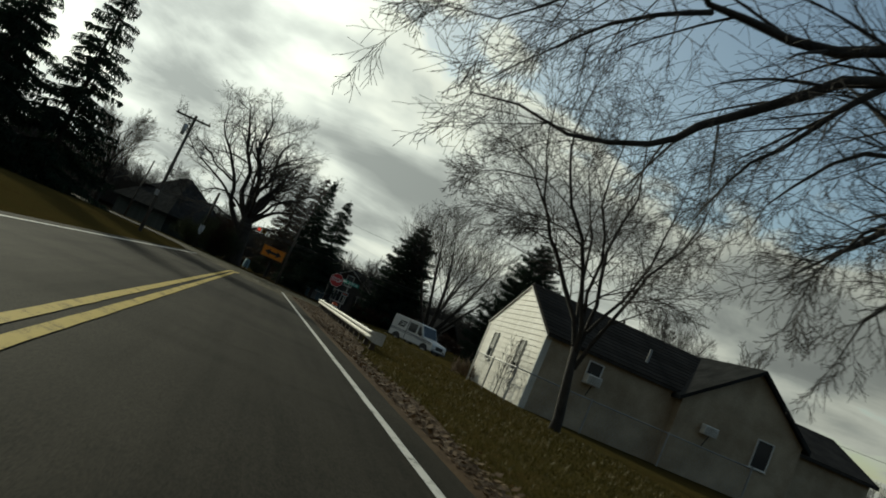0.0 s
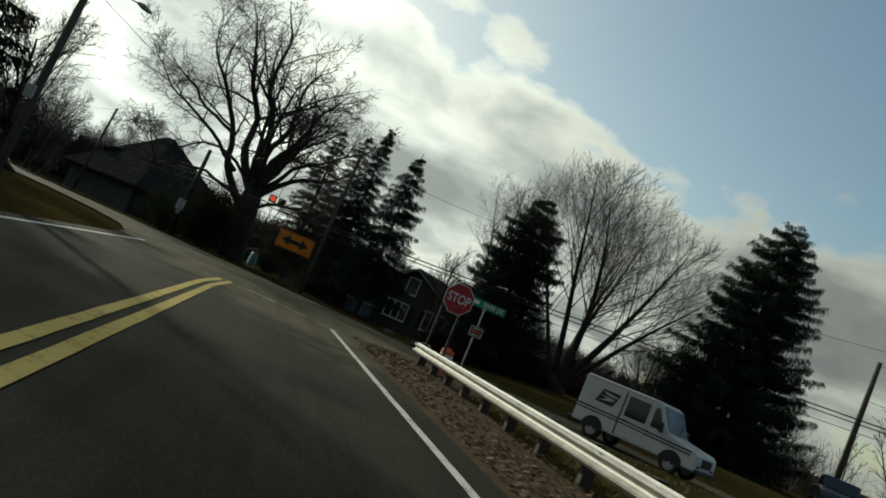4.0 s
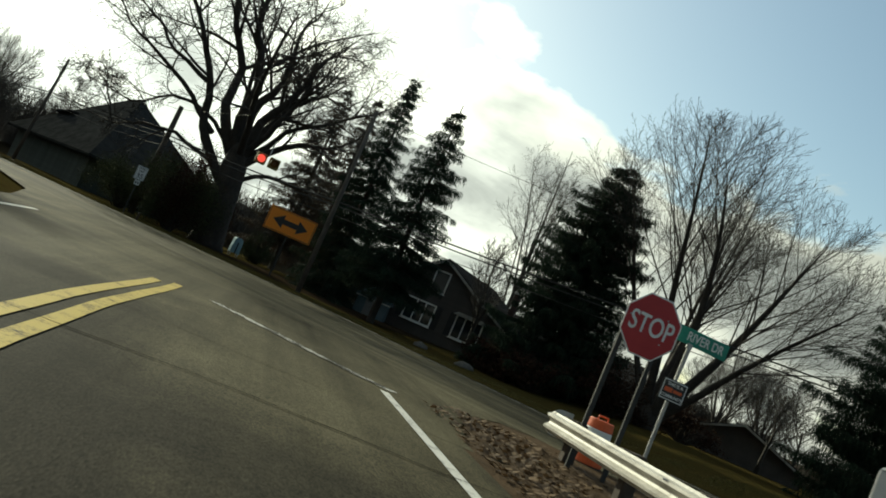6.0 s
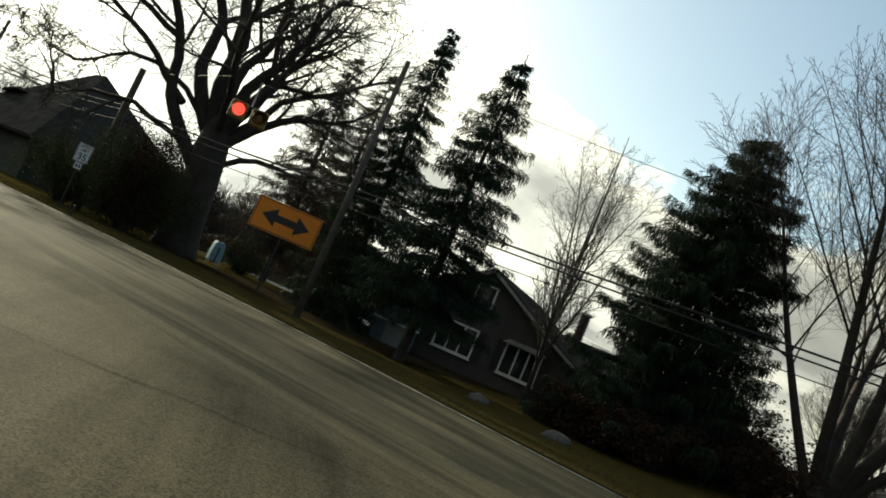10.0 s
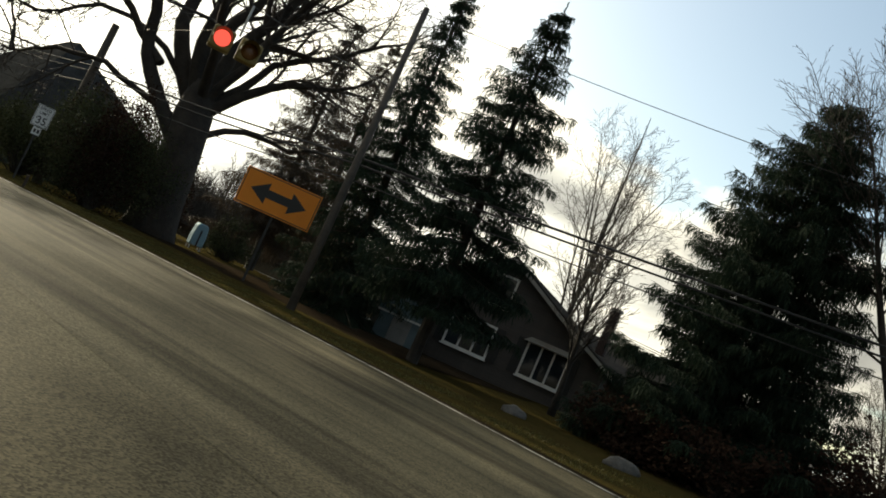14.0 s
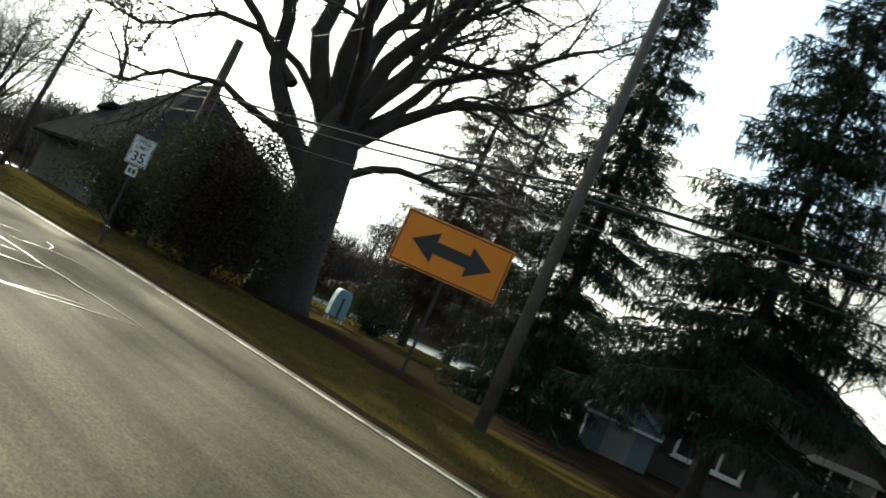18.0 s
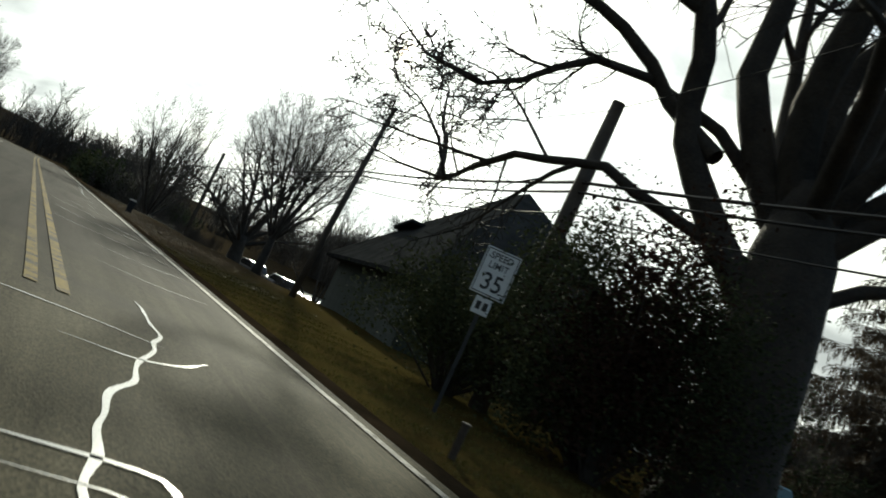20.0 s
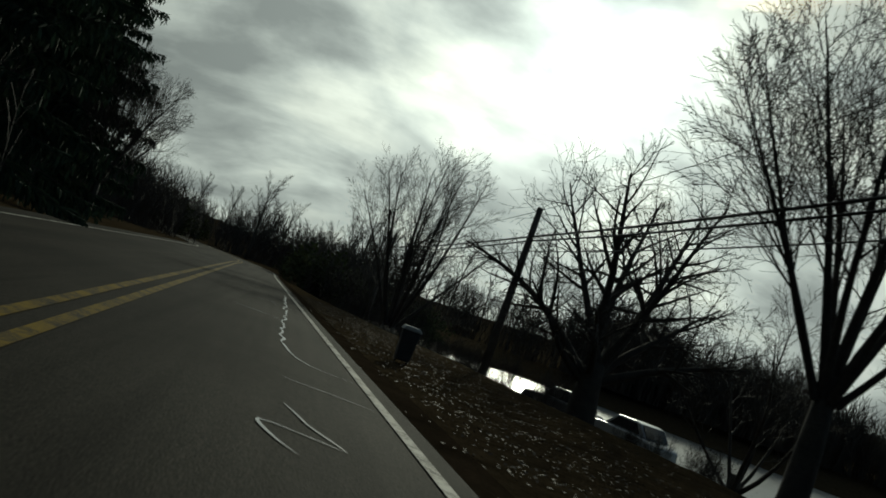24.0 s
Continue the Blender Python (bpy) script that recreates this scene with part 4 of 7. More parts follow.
def spruce_meshes(seed, height, spread, bare=0.08, density=1.0, needles=None, droop=0.35, ragged=0.25, shape=0.82, feathery=True):
    """Trunk and crown of a spruce: whorls of separate boughs, each a drooping fan of needled branchlets."""
    rng = random.Random(seed)
    trunk, crown = Geo(), Geo()
    trunk.tube([(0, 0, -0.2), (0.02, 0, height * 0.3), (-0.03, 0.02, height * 0.65), (0, 0, height * 0.98)], [height * 0.017, height * 0.013, height * 0.007, 0.015], 8)
    z = height * bare
    while z < height * 0.985:
        k = 1 - z / height
        reach = spread * (k ** shape) * rng.uniform(0.82, 1.12) + 0.12
        count = max(4, int((4 + 3.5 * k) * density))
        a0 = rng.uniform(0, 6.28)
        for c in range(count):
            a = a0 + 6.283 * c / count + rng.uniform(-0.3, 0.3)
            r = reach * rng.uniform(1 - ragged, 1.12)
            d = Vector((math.cos(a), math.sin(a), 0))
            side = Vector((-d.y, d.x, 0))
            zb = z + rng.uniform(-0.2, 0.2)
            sag = droop * r * (0.35 + 0.65 * k) * rng.uniform(0.7, 1.2)
            lift = rng.uniform(0.2, 0.5)
            def along(t):
                return d * (r * t) + side * (0.08 * r * math.sin(2.5 * t + c)) + Vector((0, 0, zb - sag * (t ** 1.3) + lift * r * max(0, t - 0.6) ** 1.4))
            trunk.tube([along(0), along(0.5), along(0.95)], [0.012 + 0.012 * r * 0.5, 0.016, 0.006], 3, False)
            n = max(5, int(r * (5.2 if feathery else 7.0) * density))
            for i in range(n):
                t = 0.14 + 0.88 * (i + rng.random() * 0.7) / n
                p = along(t)
                w = (0.10 + 0.12 * min(1.0, r) + 0.26 * r * max(0.0, 1.02 - t) ** 0.8 * (0.45 + 0.55 * t)) * rng.uniform(0.75, 1.25)
                for sgn in (-1, 1):
                    hang = rng.uniform(0.15, 0.85)
                    tip = p + side * (sgn * w * rng.uniform(0.75, 1.1)) + d * (w * rng.uniform(0.4, 0.8)) + Vector((0, 0, -w * hang))
                    mid = p.lerp(tip, 0.5) + Vector((0, 0, 0.10 * w))
                    wide = 0.010 + 0.014 * w if feathery else 0.030 + 0.050 * w
                    flat = (d * 0.9 + Vector((0, 0, rng.uniform(-0.4, 0.4)))).normalized() * wide
                    deep = Vector((0, 0, 1)) * (wide * 1.1)
                    crown.face((p, mid + flat, tip, mid - flat))
                    crown.face((p, mid + deep * 0.5, tip, mid - deep))
                    if feathery:
                        run = (tip - p).normalized()
                        out = run.cross(Vector((0, 0, 1))).normalized()
                        for h in (0.14, 0.3, 0.46, 0.62, 0.78, 0.92):
                            q = p.lerp(tip, h) + Vector((0, 0, 0.10 * w * (1 - abs(2 * h - 1))))
                            for sg in (-1, 1):
                                far = q + (run * rng.uniform(0.5, 1.0) + out * (sg * rng.uniform(0.5, 1.0)) + Vector((0, 0, rng.uniform(-0.7, 0.25)))) * ((0.07 + 0.16 * w) * (1.15 - 0.6 * h))
                                crown.face((q - run * 0.018, q + run * 0.018 + Vector((0, 0, 0.012)), far))
                    for h in ((0.14, 0.28, 0.42, 0.56, 0.7, 0.86) if feathery else (0.25, 0.5, 0.78)):
                        q = p.lerp(tip, h) + Vector((0, 0, 0.05 * w))
                        low = q + Vector((rng.uniform(-0.07, 0.07), rng.uniform(-0.07, 0.07), -(0.14 + 0.35 * w) * rng.uniform(0.5, 1.2)))
                        s = (side * rng.uniform(-1, 1) + d * rng.uniform(-1, 1)).normalized() * ((0.010 + 0.010 * w) if feathery else (0.02 + 0.022 * w))
                        crown.face((q - s, q.lerp(low, 0.5) + s, low, q.lerp(low, 0.5) - s))
            tip = along(1.07)
            p = along(0.86)
            crown.face((p, p.lerp(tip, 0.5) + side * 0.045, tip + Vector((0, 0, 0.03)), p.lerp(tip, 0.5) - side * 0.045))
        z += height * 0.018 + 0.10 + 0.20 * k + rng.uniform(0, 0.12)
    for i in range(18):
        a, zz = rng.uniform(0, 6.28), height * (0.91 + 0.09 * i / 18)
        p = Vector((0, 0, zz))
        tip = p + Vector((0.17 * math.cos(a) * (1 - i / 20), 0.17 * math.sin(a) * (1 - i / 20), 0.14))
        s = Vector((-math.sin(a), math.cos(a), 0)) * 0.022
        crown.face((p, p.lerp(tip, 0.5) + s, tip, p.lerp(tip, 0.5) - s))
    return trunk.mesh("trunk", M_BARK, False, False), crown.mesh("crown", needles or M_SPRUCE, False, False)


def spruce(x, y, seed, height, spread, label, group="", z=None, turn=0.0, lean=(0, 0), meshes=None, size=1.0, **more):
    h = land(x, y) if z is None else z
    tree = thing("spruce_tree", pose(x, y, h, lean[0], lean[1], turn) @ Matrix.Scale(size, 4), label, "tree", group)
    a, b = meshes or spruce_meshes(seed, height, spread, **more)
    part("trunk", a, None, tree)
    part("crown", b, None, tree, "needled boughs", kind="stuff")
    return tree


def shrub_mesh(seed, rx, ry, rz, leaves, size, mat):
    """A ragged evergreen shrub: leaves about many twigs."""
    rng = random.Random(seed)
    g = Geo()
    centres = []
    for i in range(44):
        u, v = rng.uniform(0, 6.28), rng.uniform(0.05, 1)
        k = rng.uniform(0.35, 1.0)
        centres.append(Vector((rx * math.cos(u) * math.sqrt(1 - v * v * 0.8) * k, ry * math.sin(u) * math.sqrt(1 - v * v * 0.8) * k, rz * (0.12 + 0.8 * v * k))))
    for i in range(leaves):
        c = rng.choice(centres)
        p = c + Vector((rng.gauss(0, rx * 0.13), rng.gauss(0, ry * 0.13), rng.gauss(0, rz * 0.085)))
        if p.z < 0:
            p.z = -p.z * 0.5
        a = Vector((rng.uniform(-1, 1), rng.uniform(-1, 1), rng.uniform(-0.6, 1))).normalized()
        b = a.orthogonal().normalized()
        s = size * rng.uniform(0.6, 1.5)
        g.face((p, p + a * s * 0.5 + b * s * 0.3, p + a * s, p + a * s * 0.5 - b * s * 0.3))
    stems = Geo()
    for c in centres:
        stems.tube([(c.x * 0.08, c.y * 0.08, -0.05), (c.x * 0.5, c.y * 0.5, c.z * 0.6), tuple(c)], [0.03, 0.02, 0.006], 4, False)
    return stems.mesh("stems", M_BARK, False, False), g.mesh("leaves", mat, False, False)


def shrub(x, y, seed, rx, ry, rz, label, leaves=1500, size=0.16, mat=None, turn=0.0, group=""):
    bush = thing("shrub", pose(x, y, land(x, y), 0, 0, turn), label, "shrub", group)
    a, b = shrub_mesh(seed, rx, ry, rz, leaves, size, mat or M_SHRUB)
    part("stem", a, None, bush)
    part("foliage", b, None, bush, kind="stuff")
    return bush


# the old oak at the junction
OAK = dict(levels=4, steps=(4, 7, 6, 5, 4), bend=(0.04, 0.13, 0.22, 0.28, 0.3), lift=(0.0, 0.06, 0.03, 0.0, -0.02), count=(10, 12, 10, 6), first=(0.66, 0.18, 0.12, 0.1), angle=(40, 44, 46, 46),
           shrink=(0.40, 0.38, 0.44, 0.52), ratio=(2.9, 0.40, 0.46, 0.48), taper=(0.72, 0.14, 0.16, 0.2), thin=0.008)
oak_limbs = [([(-0.5, 0, 2.7), (-1.2, 0, 3.5), (-2.1, 0.1, 4.6), (-2.5, -0.2, 6.4), (-3.6, -0.5, 8.2), (-5.0, -0.3, 10.0), (-5.6, -0.8, 12.2)], 0.27), ([(-0.3, 0, 3.7), (-0.9, 0.2, 4.6), (-1.6, 0.4, 5.9), (-1.8, 0.9, 7.8), (-2.9, 0.8, 9.8), (-3.6, 1.4, 11.8), (-4.6, 1.2, 14.0)], 0.30),
             ([(-0.35, -0.1, 4.1), (-0.8, -0.3, 5.6), (-0.7, -0.9, 7.4), (-1.6, -1.2, 9.6), (-1.6, -1.8, 11.8), (-2.4, -2.0, 14.2)], 0.31), ([(-0.3, 0.1, 4.3), (-0.5, 0.4, 6.0), (0.2, 0.9, 8.0), (0.0, 1.0, 10.0), (0.7, 1.5, 12.6)], 0.28),
             ([(-0.2, 0, 4.1), (0.1, -0.1, 5.8), (1.0, -0.4, 7.6), (1.4, -0.2, 9.4), (2.6, -0.6, 11.0)], 0.30), ([(-0.1, -0.1, 3.5), (0.8, -0.2, 4.7), (1.9, -0.6, 5.6), (3.0, -0.6, 5.8), (4.2, -1.0, 6.8), (5.2, -0.8, 6.9)], 0.22, 0.95),
             ([(0.1, 0.1, 3.1), (1.3, 0.4, 3.8), (2.6, 0.9, 3.9), (3.8, 1.2, 4.3), (4.8, 1.6, 3.9)], 0.13, 0.85), ([(-0.4, 0, 3.3), (-1.8, 0, 3.5), (-2.9, 0.1, 3.9), (-4.9, 1.2, 3.6), (-6.1, 2.7, 3.4), (-7.4, 3.5, 3.5), (-8.7, 4.3, 3.8), (-9.5, 4.6, 4.2)], 0.12, 0.9),
             ([(-6.1, 2.7, 3.4), (-7.0, 3.9, 4.6), (-7.7, 5.0, 5.6), (-8.9, 5.6, 6.3)], 0.08, 0.9), ([(-1.0, 0.3, 4.5), (-2.4, 0.5, 5.3), (-3.6, -0.1, 5.4), (-5.0, -0.3, 4.4), (-6.0, -0.7, 4.4), (-7.0, -0.9, 5.0)], 0.12, 0.5),
             ([(-2.5, -0.2, 6.4), (-4.2, -0.6, 7.0), (-5.8, -0.4, 8.2), (-7.4, -0.9, 8.8)], 0.13, 0.7), ((-0.4, 0.3, 4.0), (-0.45, 0.75, 0.85), 8.0, 0.2), ((-0.2, -0.2, 4.1), (0.05, -0.85, 0.85), 7.5, 0.2), ((-0.2, 0.3, 4.3), (0.3, 0.8, 0.8), 7.8, 0.18)]
oak_limbs += [([(-0.2, 0.2, 4.4), (0.6, 0.9, 6.4), (1.5, 1.5, 8.6), (2.2, 1.4, 10.4)], 0.2), ([(0.0, -0.2, 4.2), (1.0, -1.0, 6.6), (2.0, -1.8, 8.4), (2.6, -2.0, 9.8)], 0.19), ([(0.0, 0.0, 4.0), (1.3, 0.3, 5.9), (2.9, 0.6, 7.2), (4.4, 0.4, 8.3), (5.6, 0.8, 9.6)], 0.18, 0.85), ([(-1.6, 0.1, 4.4), (-3.6, 0.3, 6.0), (-5.6, 0.6, 7.0), (-7.4, 0.4, 8.3), (-8.6, 0.2, 9.6)], 0.15, 0.8), ([(-5.9, 2.4, 3.4), (-6.8, 2.4, 4.3), (-7.7, 2.7, 4.9), (-8.4, 2.5, 5.2)], 0.05, 1.1)]
oak_limbs = [(limb[0], limb[1] * 0.86, *limb[2:]) if len(limb) < 4 else (*limb[:3], limb[3] * 0.86) for limb in oak_limbs]
oak_trunk = ([(0, 0, -0.2), (0, 0, 0.25), (-0.03, 0, 1.0), (-0.1, 0, 2.4), (-0.22, 0, 3.6), (-0.3, 0, 4.6)], [0.92, 0.76, 0.66, 0.60, 0.56, 0.36])
OAK = dict(OAK, steps=(4, 8, 7, 6, 4), shrink=(0.4, 0.55, 0.5, 0.52), bend=(0.04, 0.24, 0.30, 0.34, 0.3), lift=(0.0, 0.015, 0.03, 0.0, -0.02), count=(10, 12, 9, 6), first=(0.66, 0.3, 0.14, 0.1), ratio=(2.9, 0.46, 0.50, 0.5), angle=(40, 42, 44, 44), taper=(0.72, 0.16, 0.16, 0.2), hull=(-2.3, 0.3, 8.3, 8.6, 7.4, 6.4))
bare_tree(-4.25, 97.0, 12, 5.2, 0.82, OAK, "huge old leafless oak with a thick trunk", size=1.28, meshes=limb_meshes(12, oak_trunk, oak_limbs, OAK, M_TWIG))
# spruces on the far side of the junction
spruce(4.35, 86.4, 21, 10.6, 3.2, "tall dark spruce beside the junction", "spruces at the junction", density=1.6, ragged=0.34, bare=0.19)
spruce(2.45, 92.8, 22, 12.4, 2.6, "tall dark spruce with drooping boughs down to the ground", "spruces at the junction", density=1.65, ragged=0.36, droop=0.5, bare=0.06)
spruce(-0.4, 106.0, 24, 13.5, 4.0, "tall thin spruce with brown needles and a bare lower trunk", "spruces at the junction", density=1.35, needles=M_BROWNSPRUCE, ragged=0.45, bare=0.16)
spruce(1.9, 112.0, 23, 15.0, 4.0, "tall sparse spruce with brown needles near the river", "spruces at the junction", density=1.4, needles=M_BROWNSPRUCE, ragged=0.42, bare=0.12)
spruce(12.0, 84.2, 25, 10.9, 3.8, "broad full spruce at the house corner", density=2.05, bare=0.05, droop=0.2, shape=0.56)
spruce(20.7, 72.3, 31, 11.8, 4.1, "broad dark conifer beyond the cross road", density=2.0, bare=0.03, droop=0.12, shape=0.5)
tall_spruce = spruce_meshes(32, 11.0, 3.0, density=1.15, bare=0.04, feathery=False)
# the outer trees are unseen, added so the stand shades the approach road
for x, y, s in ((-22.2, 84.2, 2.0), (-27.6, 79.5, 1.95), (-31.0, 88.0, 2.05), (-36.5, 83.0, 1.9), (-37.0, 74.5, 2.0), (-43.0, 79.0, 1.9)):
    spruce(x, y, 0, 22, 6, "very tall dark spruce in a corner stand filled out for shade", "tall roadside spruces", turn=x * 53, meshes=tall_spruce, size=s)
for x, y, s in ((-50.3, 115.5, 2.0), (-55.8, 120.0, 2.1), (-61.5, 126.0, 2.0), (-50.8, 107.0, 1.9), (-67.0, 132.0, 1.8), (-58.8, 114.0, 2.0)):
    spruce(x, y, 0, 22, 5, "very tall dark spruce beside the cross road", "spruces along the cross road", turn=x * 37, meshes=tall_spruce, size=s)

# leafless trees
fan_tree_limbs = [((0.10 * k, 0.10 * (i % 3 - 1), 0.5), (math.tan(radians(d)), w, 1.0), 10.0, r) for i, (k, d, w, r) in enumerate([(-2, -27, 0.1, 0.13), (-1, -13, -0.2, 0.17), (0, 1, 0.25, 0.17), (1, 11, -0.25, 0.20), (2, 23, 0.1, 0.21), (3, 38, -0.1, 0.15), (0, -4, 0.5, 0.14)])]
fan_tree = limb_meshes(41, ([(0, 0, -0.3), (0, 0, 0.3), (0, 0, 0.9)], [0.5, 0.42, 0.3]), fan_tree_limbs, dict(FAN, steps=(3, 9, 7, 6, 3), thin=0.0045, count=(9, 20, 12, 6), first=(0.25, 0.34, 0.2, 0.12), ratio=(1.0, 0.58, 0.48, 0.5), shrink=(0.5, 0.30, 0.40, 0.5), angle=(30, 31, 32, 32), bend=(0.02, 0.06, 0.09, 0.13, 0.16), lift=(0, 0.015, 0.03, 0.03, 0.02), taper=(0.7, 0.10, 0.2, 0.3), hull=(0.15, 0.0, 5.6, 5.5, 5.2, 5.3)), M_TWIG)
bare_tree(15.5, 80.8, 0, 0, 0, None, "leafless multi-stemmed tree with a round fan-shaped crown", meshes=fan_tree, size=1.20, z=0.4, turn=-25)
birch_limbs = [((0.05 * math.cos(i * 2.4), 0.05 * math.sin(i * 2.4), 2.0 + 0.85 * i), (0.34 * math.cos(i * 2.4), 0.34 * math.sin(i * 2.4), 1.0), 9.0, 0.10 - 0.005 * i) for i in range(9)]
birch = limb_meshes(42, ([(0, 0, -0.2), (0, 0, 3.0), (0.1, 0, 8.0), (0, 0, 16.6)], [0.2, 0.16, 0.11, 0.02]), birch_limbs, dict(UPRIGHT, levels=4, steps=(6, 8, 6, 4, 3), bend=(0.05, 0.09, 0.15, 0.2, 0.2), lift=(0, 0.03, 0.05, 0.03, 0.0), count=(9, 11, 8, 4), first=(0.3, 0.25, 0.15, 0.15), angle=(34, 38, 38, 38), shrink=(0.5, 0.5, 0.55, 0.6), ratio=(0.5, 0.36, 0.5, 0.5), taper=(0.2, 0.12, 0.2, 0.3), hull=(-0.3, 0.0, 10.5, 4.4, 4.4, 6.9)), M_TWIG)
bare_tree(16.2, 109.0, 0, 0, 0, None, "slender leafless birch behind a house", z=0.0, meshes=birch)
bare_tree(9.5, 88.9, 43, 5.0, 0.11, UPRIGHT, "small leafless tree in front of a house")
bare_tree(-17.5, 86.4, 44, 7.5, 0.22, dict(UPRIGHT, levels=4, steps=(5, 6, 5, 4, 3), bend=(0.05, 0.09, 0.14, 0.2, 0.2), lift=(0, 0.06, 0.05, 0.02, 0), count=(14, 12, 8, 4), ratio=(0.8, 0.42, 0.5, 0.5), angle=(36, 34, 34, 36), shrink=(0.5, 0.5, 0.55, 0.6), first=(0.2, 0.2, 0.14, 0.1), taper=(0.25, 0.14, 0.2, 0.3), hull=(0.0, 0.0, 5.6, 4.2, 4.2, 5.0)), "pale leafless tree beside tall spruces", M_PALE)
HANG = dict(DROOPING, thin=0.007, steps=(4, 8, 7, 6, 5), count=(8, 14, 10, 6), first=(0.4, 0.15, 0.1, 0.1), ratio=(1.0, 0.46, 0.52, 0.55), bend=(0.05, 0.1, 0.12, 0.14, 0.15), lift=(0.0, -0.01, -0.035, -0.055, -0.07), angle=(60, 44, 44, 42), shrink=(0.4, 0.36, 0.42, 0.5), taper=(0.7, 0.12, 0.14, 0.15))
young_limbs = [([(-0.25, 0.0, 1.7), (-0.7, 0.1, 2.7), (-1.5, 0.1, 3.75), (-2.3, 0.2, 4.75), (-2.9, 0.2, 5.9), (-3.2, 0.3, 7.1), (-3.3, 0.4, 8.3)], 0.078, 0.75), ([(-0.3, 0.0, 1.9), (-0.5, -0.2, 3.0), (-1.1, -0.4, 4.4), (-1.8, -0.5, 5.8), (-2.1, -0.8, 7.4), (-2.2, -0.9, 8.8)], 0.072, 0.75),
               ([(-0.28, 0.0, 1.8), (-0.3, 0.3, 3.2), (-0.6, 0.6, 4.6), (-0.6, 1.0, 6.2), (-0.8, 1.2, 7.6), (-0.8, 1.3, 8.8)], 0.064, 0.75), ([(-0.2, 0, 1.6), (0.3, -0.2, 2.8), (0.8, -0.3, 4.2), (1.4, -0.3, 5.6), (1.8, -0.4, 7.4)], 0.058, 0.8),
               ([(-0.6, 0.1, 2.6), (-1.0, 0.8, 4.2), (-1.9, 1.4, 6.0), (-2.4, 1.8, 7.8)], 0.050, 0.8), ([(-0.2, 0.0, 2.4), (0.3, 0.5, 4.0), (0.6, 0.9, 6.0), (0.7, 1.0, 7.8)], 0.050, 0.8), ([(-0.4, 0.0, 2.6), (-0.3, -0.8, 4.0), (-0.6, -1.6, 5.8), (-0.7, -2.0, 7.4)], 0.048, 0.8),
               ([(-2.0, 0.2, 4.4), (-2.7, 0.4, 4.5), (-3.4, 0.6, 4.3)], 0.024, 0.9), ([(-2.2, 0.2, 4.7), (-3.3, 0.3, 5.9), (-4.5, 0.4, 6.6), (-5.5, 0.5, 7.0)], 0.034, 0.9), ([(-2.9, 0.2, 5.7), (-3.8, -0.1, 5.6), (-4.8, -0.3, 5.1)], 0.024, 1.1),
               ([(-1.0, -0.3, 4.2), (-1.8, -1.4, 4.6), (-2.8, -2.2, 4.2)], 0.026, 1.3), ([(-0.6, 0.6, 4.4), (-1.2, 1.8, 4.8), (-2.2, 2.6, 4.5)], 0.026, 1.3), ([(-0.5, -0.2, 2.9), (0.6, -0.6, 3.6), (1.7, -0.8, 3.5)], 0.024, 1.2)]
bare_tree(7.5, 19.62, 45, 0, 0, None, "young leafless tree with drooping twigs beside a white house", meshes=limb_meshes(45, ([(0, 0, -0.2), (-0.02, 0, 0.3), (-0.15, 0, 1.1), (-0.3, 0, 2.0)], [0.17, 0.13, 0.115, 0.09]), young_limbs, dict(HANG, steps=(4, 8, 7, 5, 3), count=(8, 16, 9, 5), first=(0.4, 0.2, 0.12, 0.1), ratio=(1.0, 0.44, 0.5, 0.5), bend=(0.05, 0.08, 0.09, 0.11, 0.13), angle=(60, 40, 38, 38), lift=(0.0, 0.0, -0.015, -0.035, -0.05), thin=0.0045), M_TWIG), turn=-35)
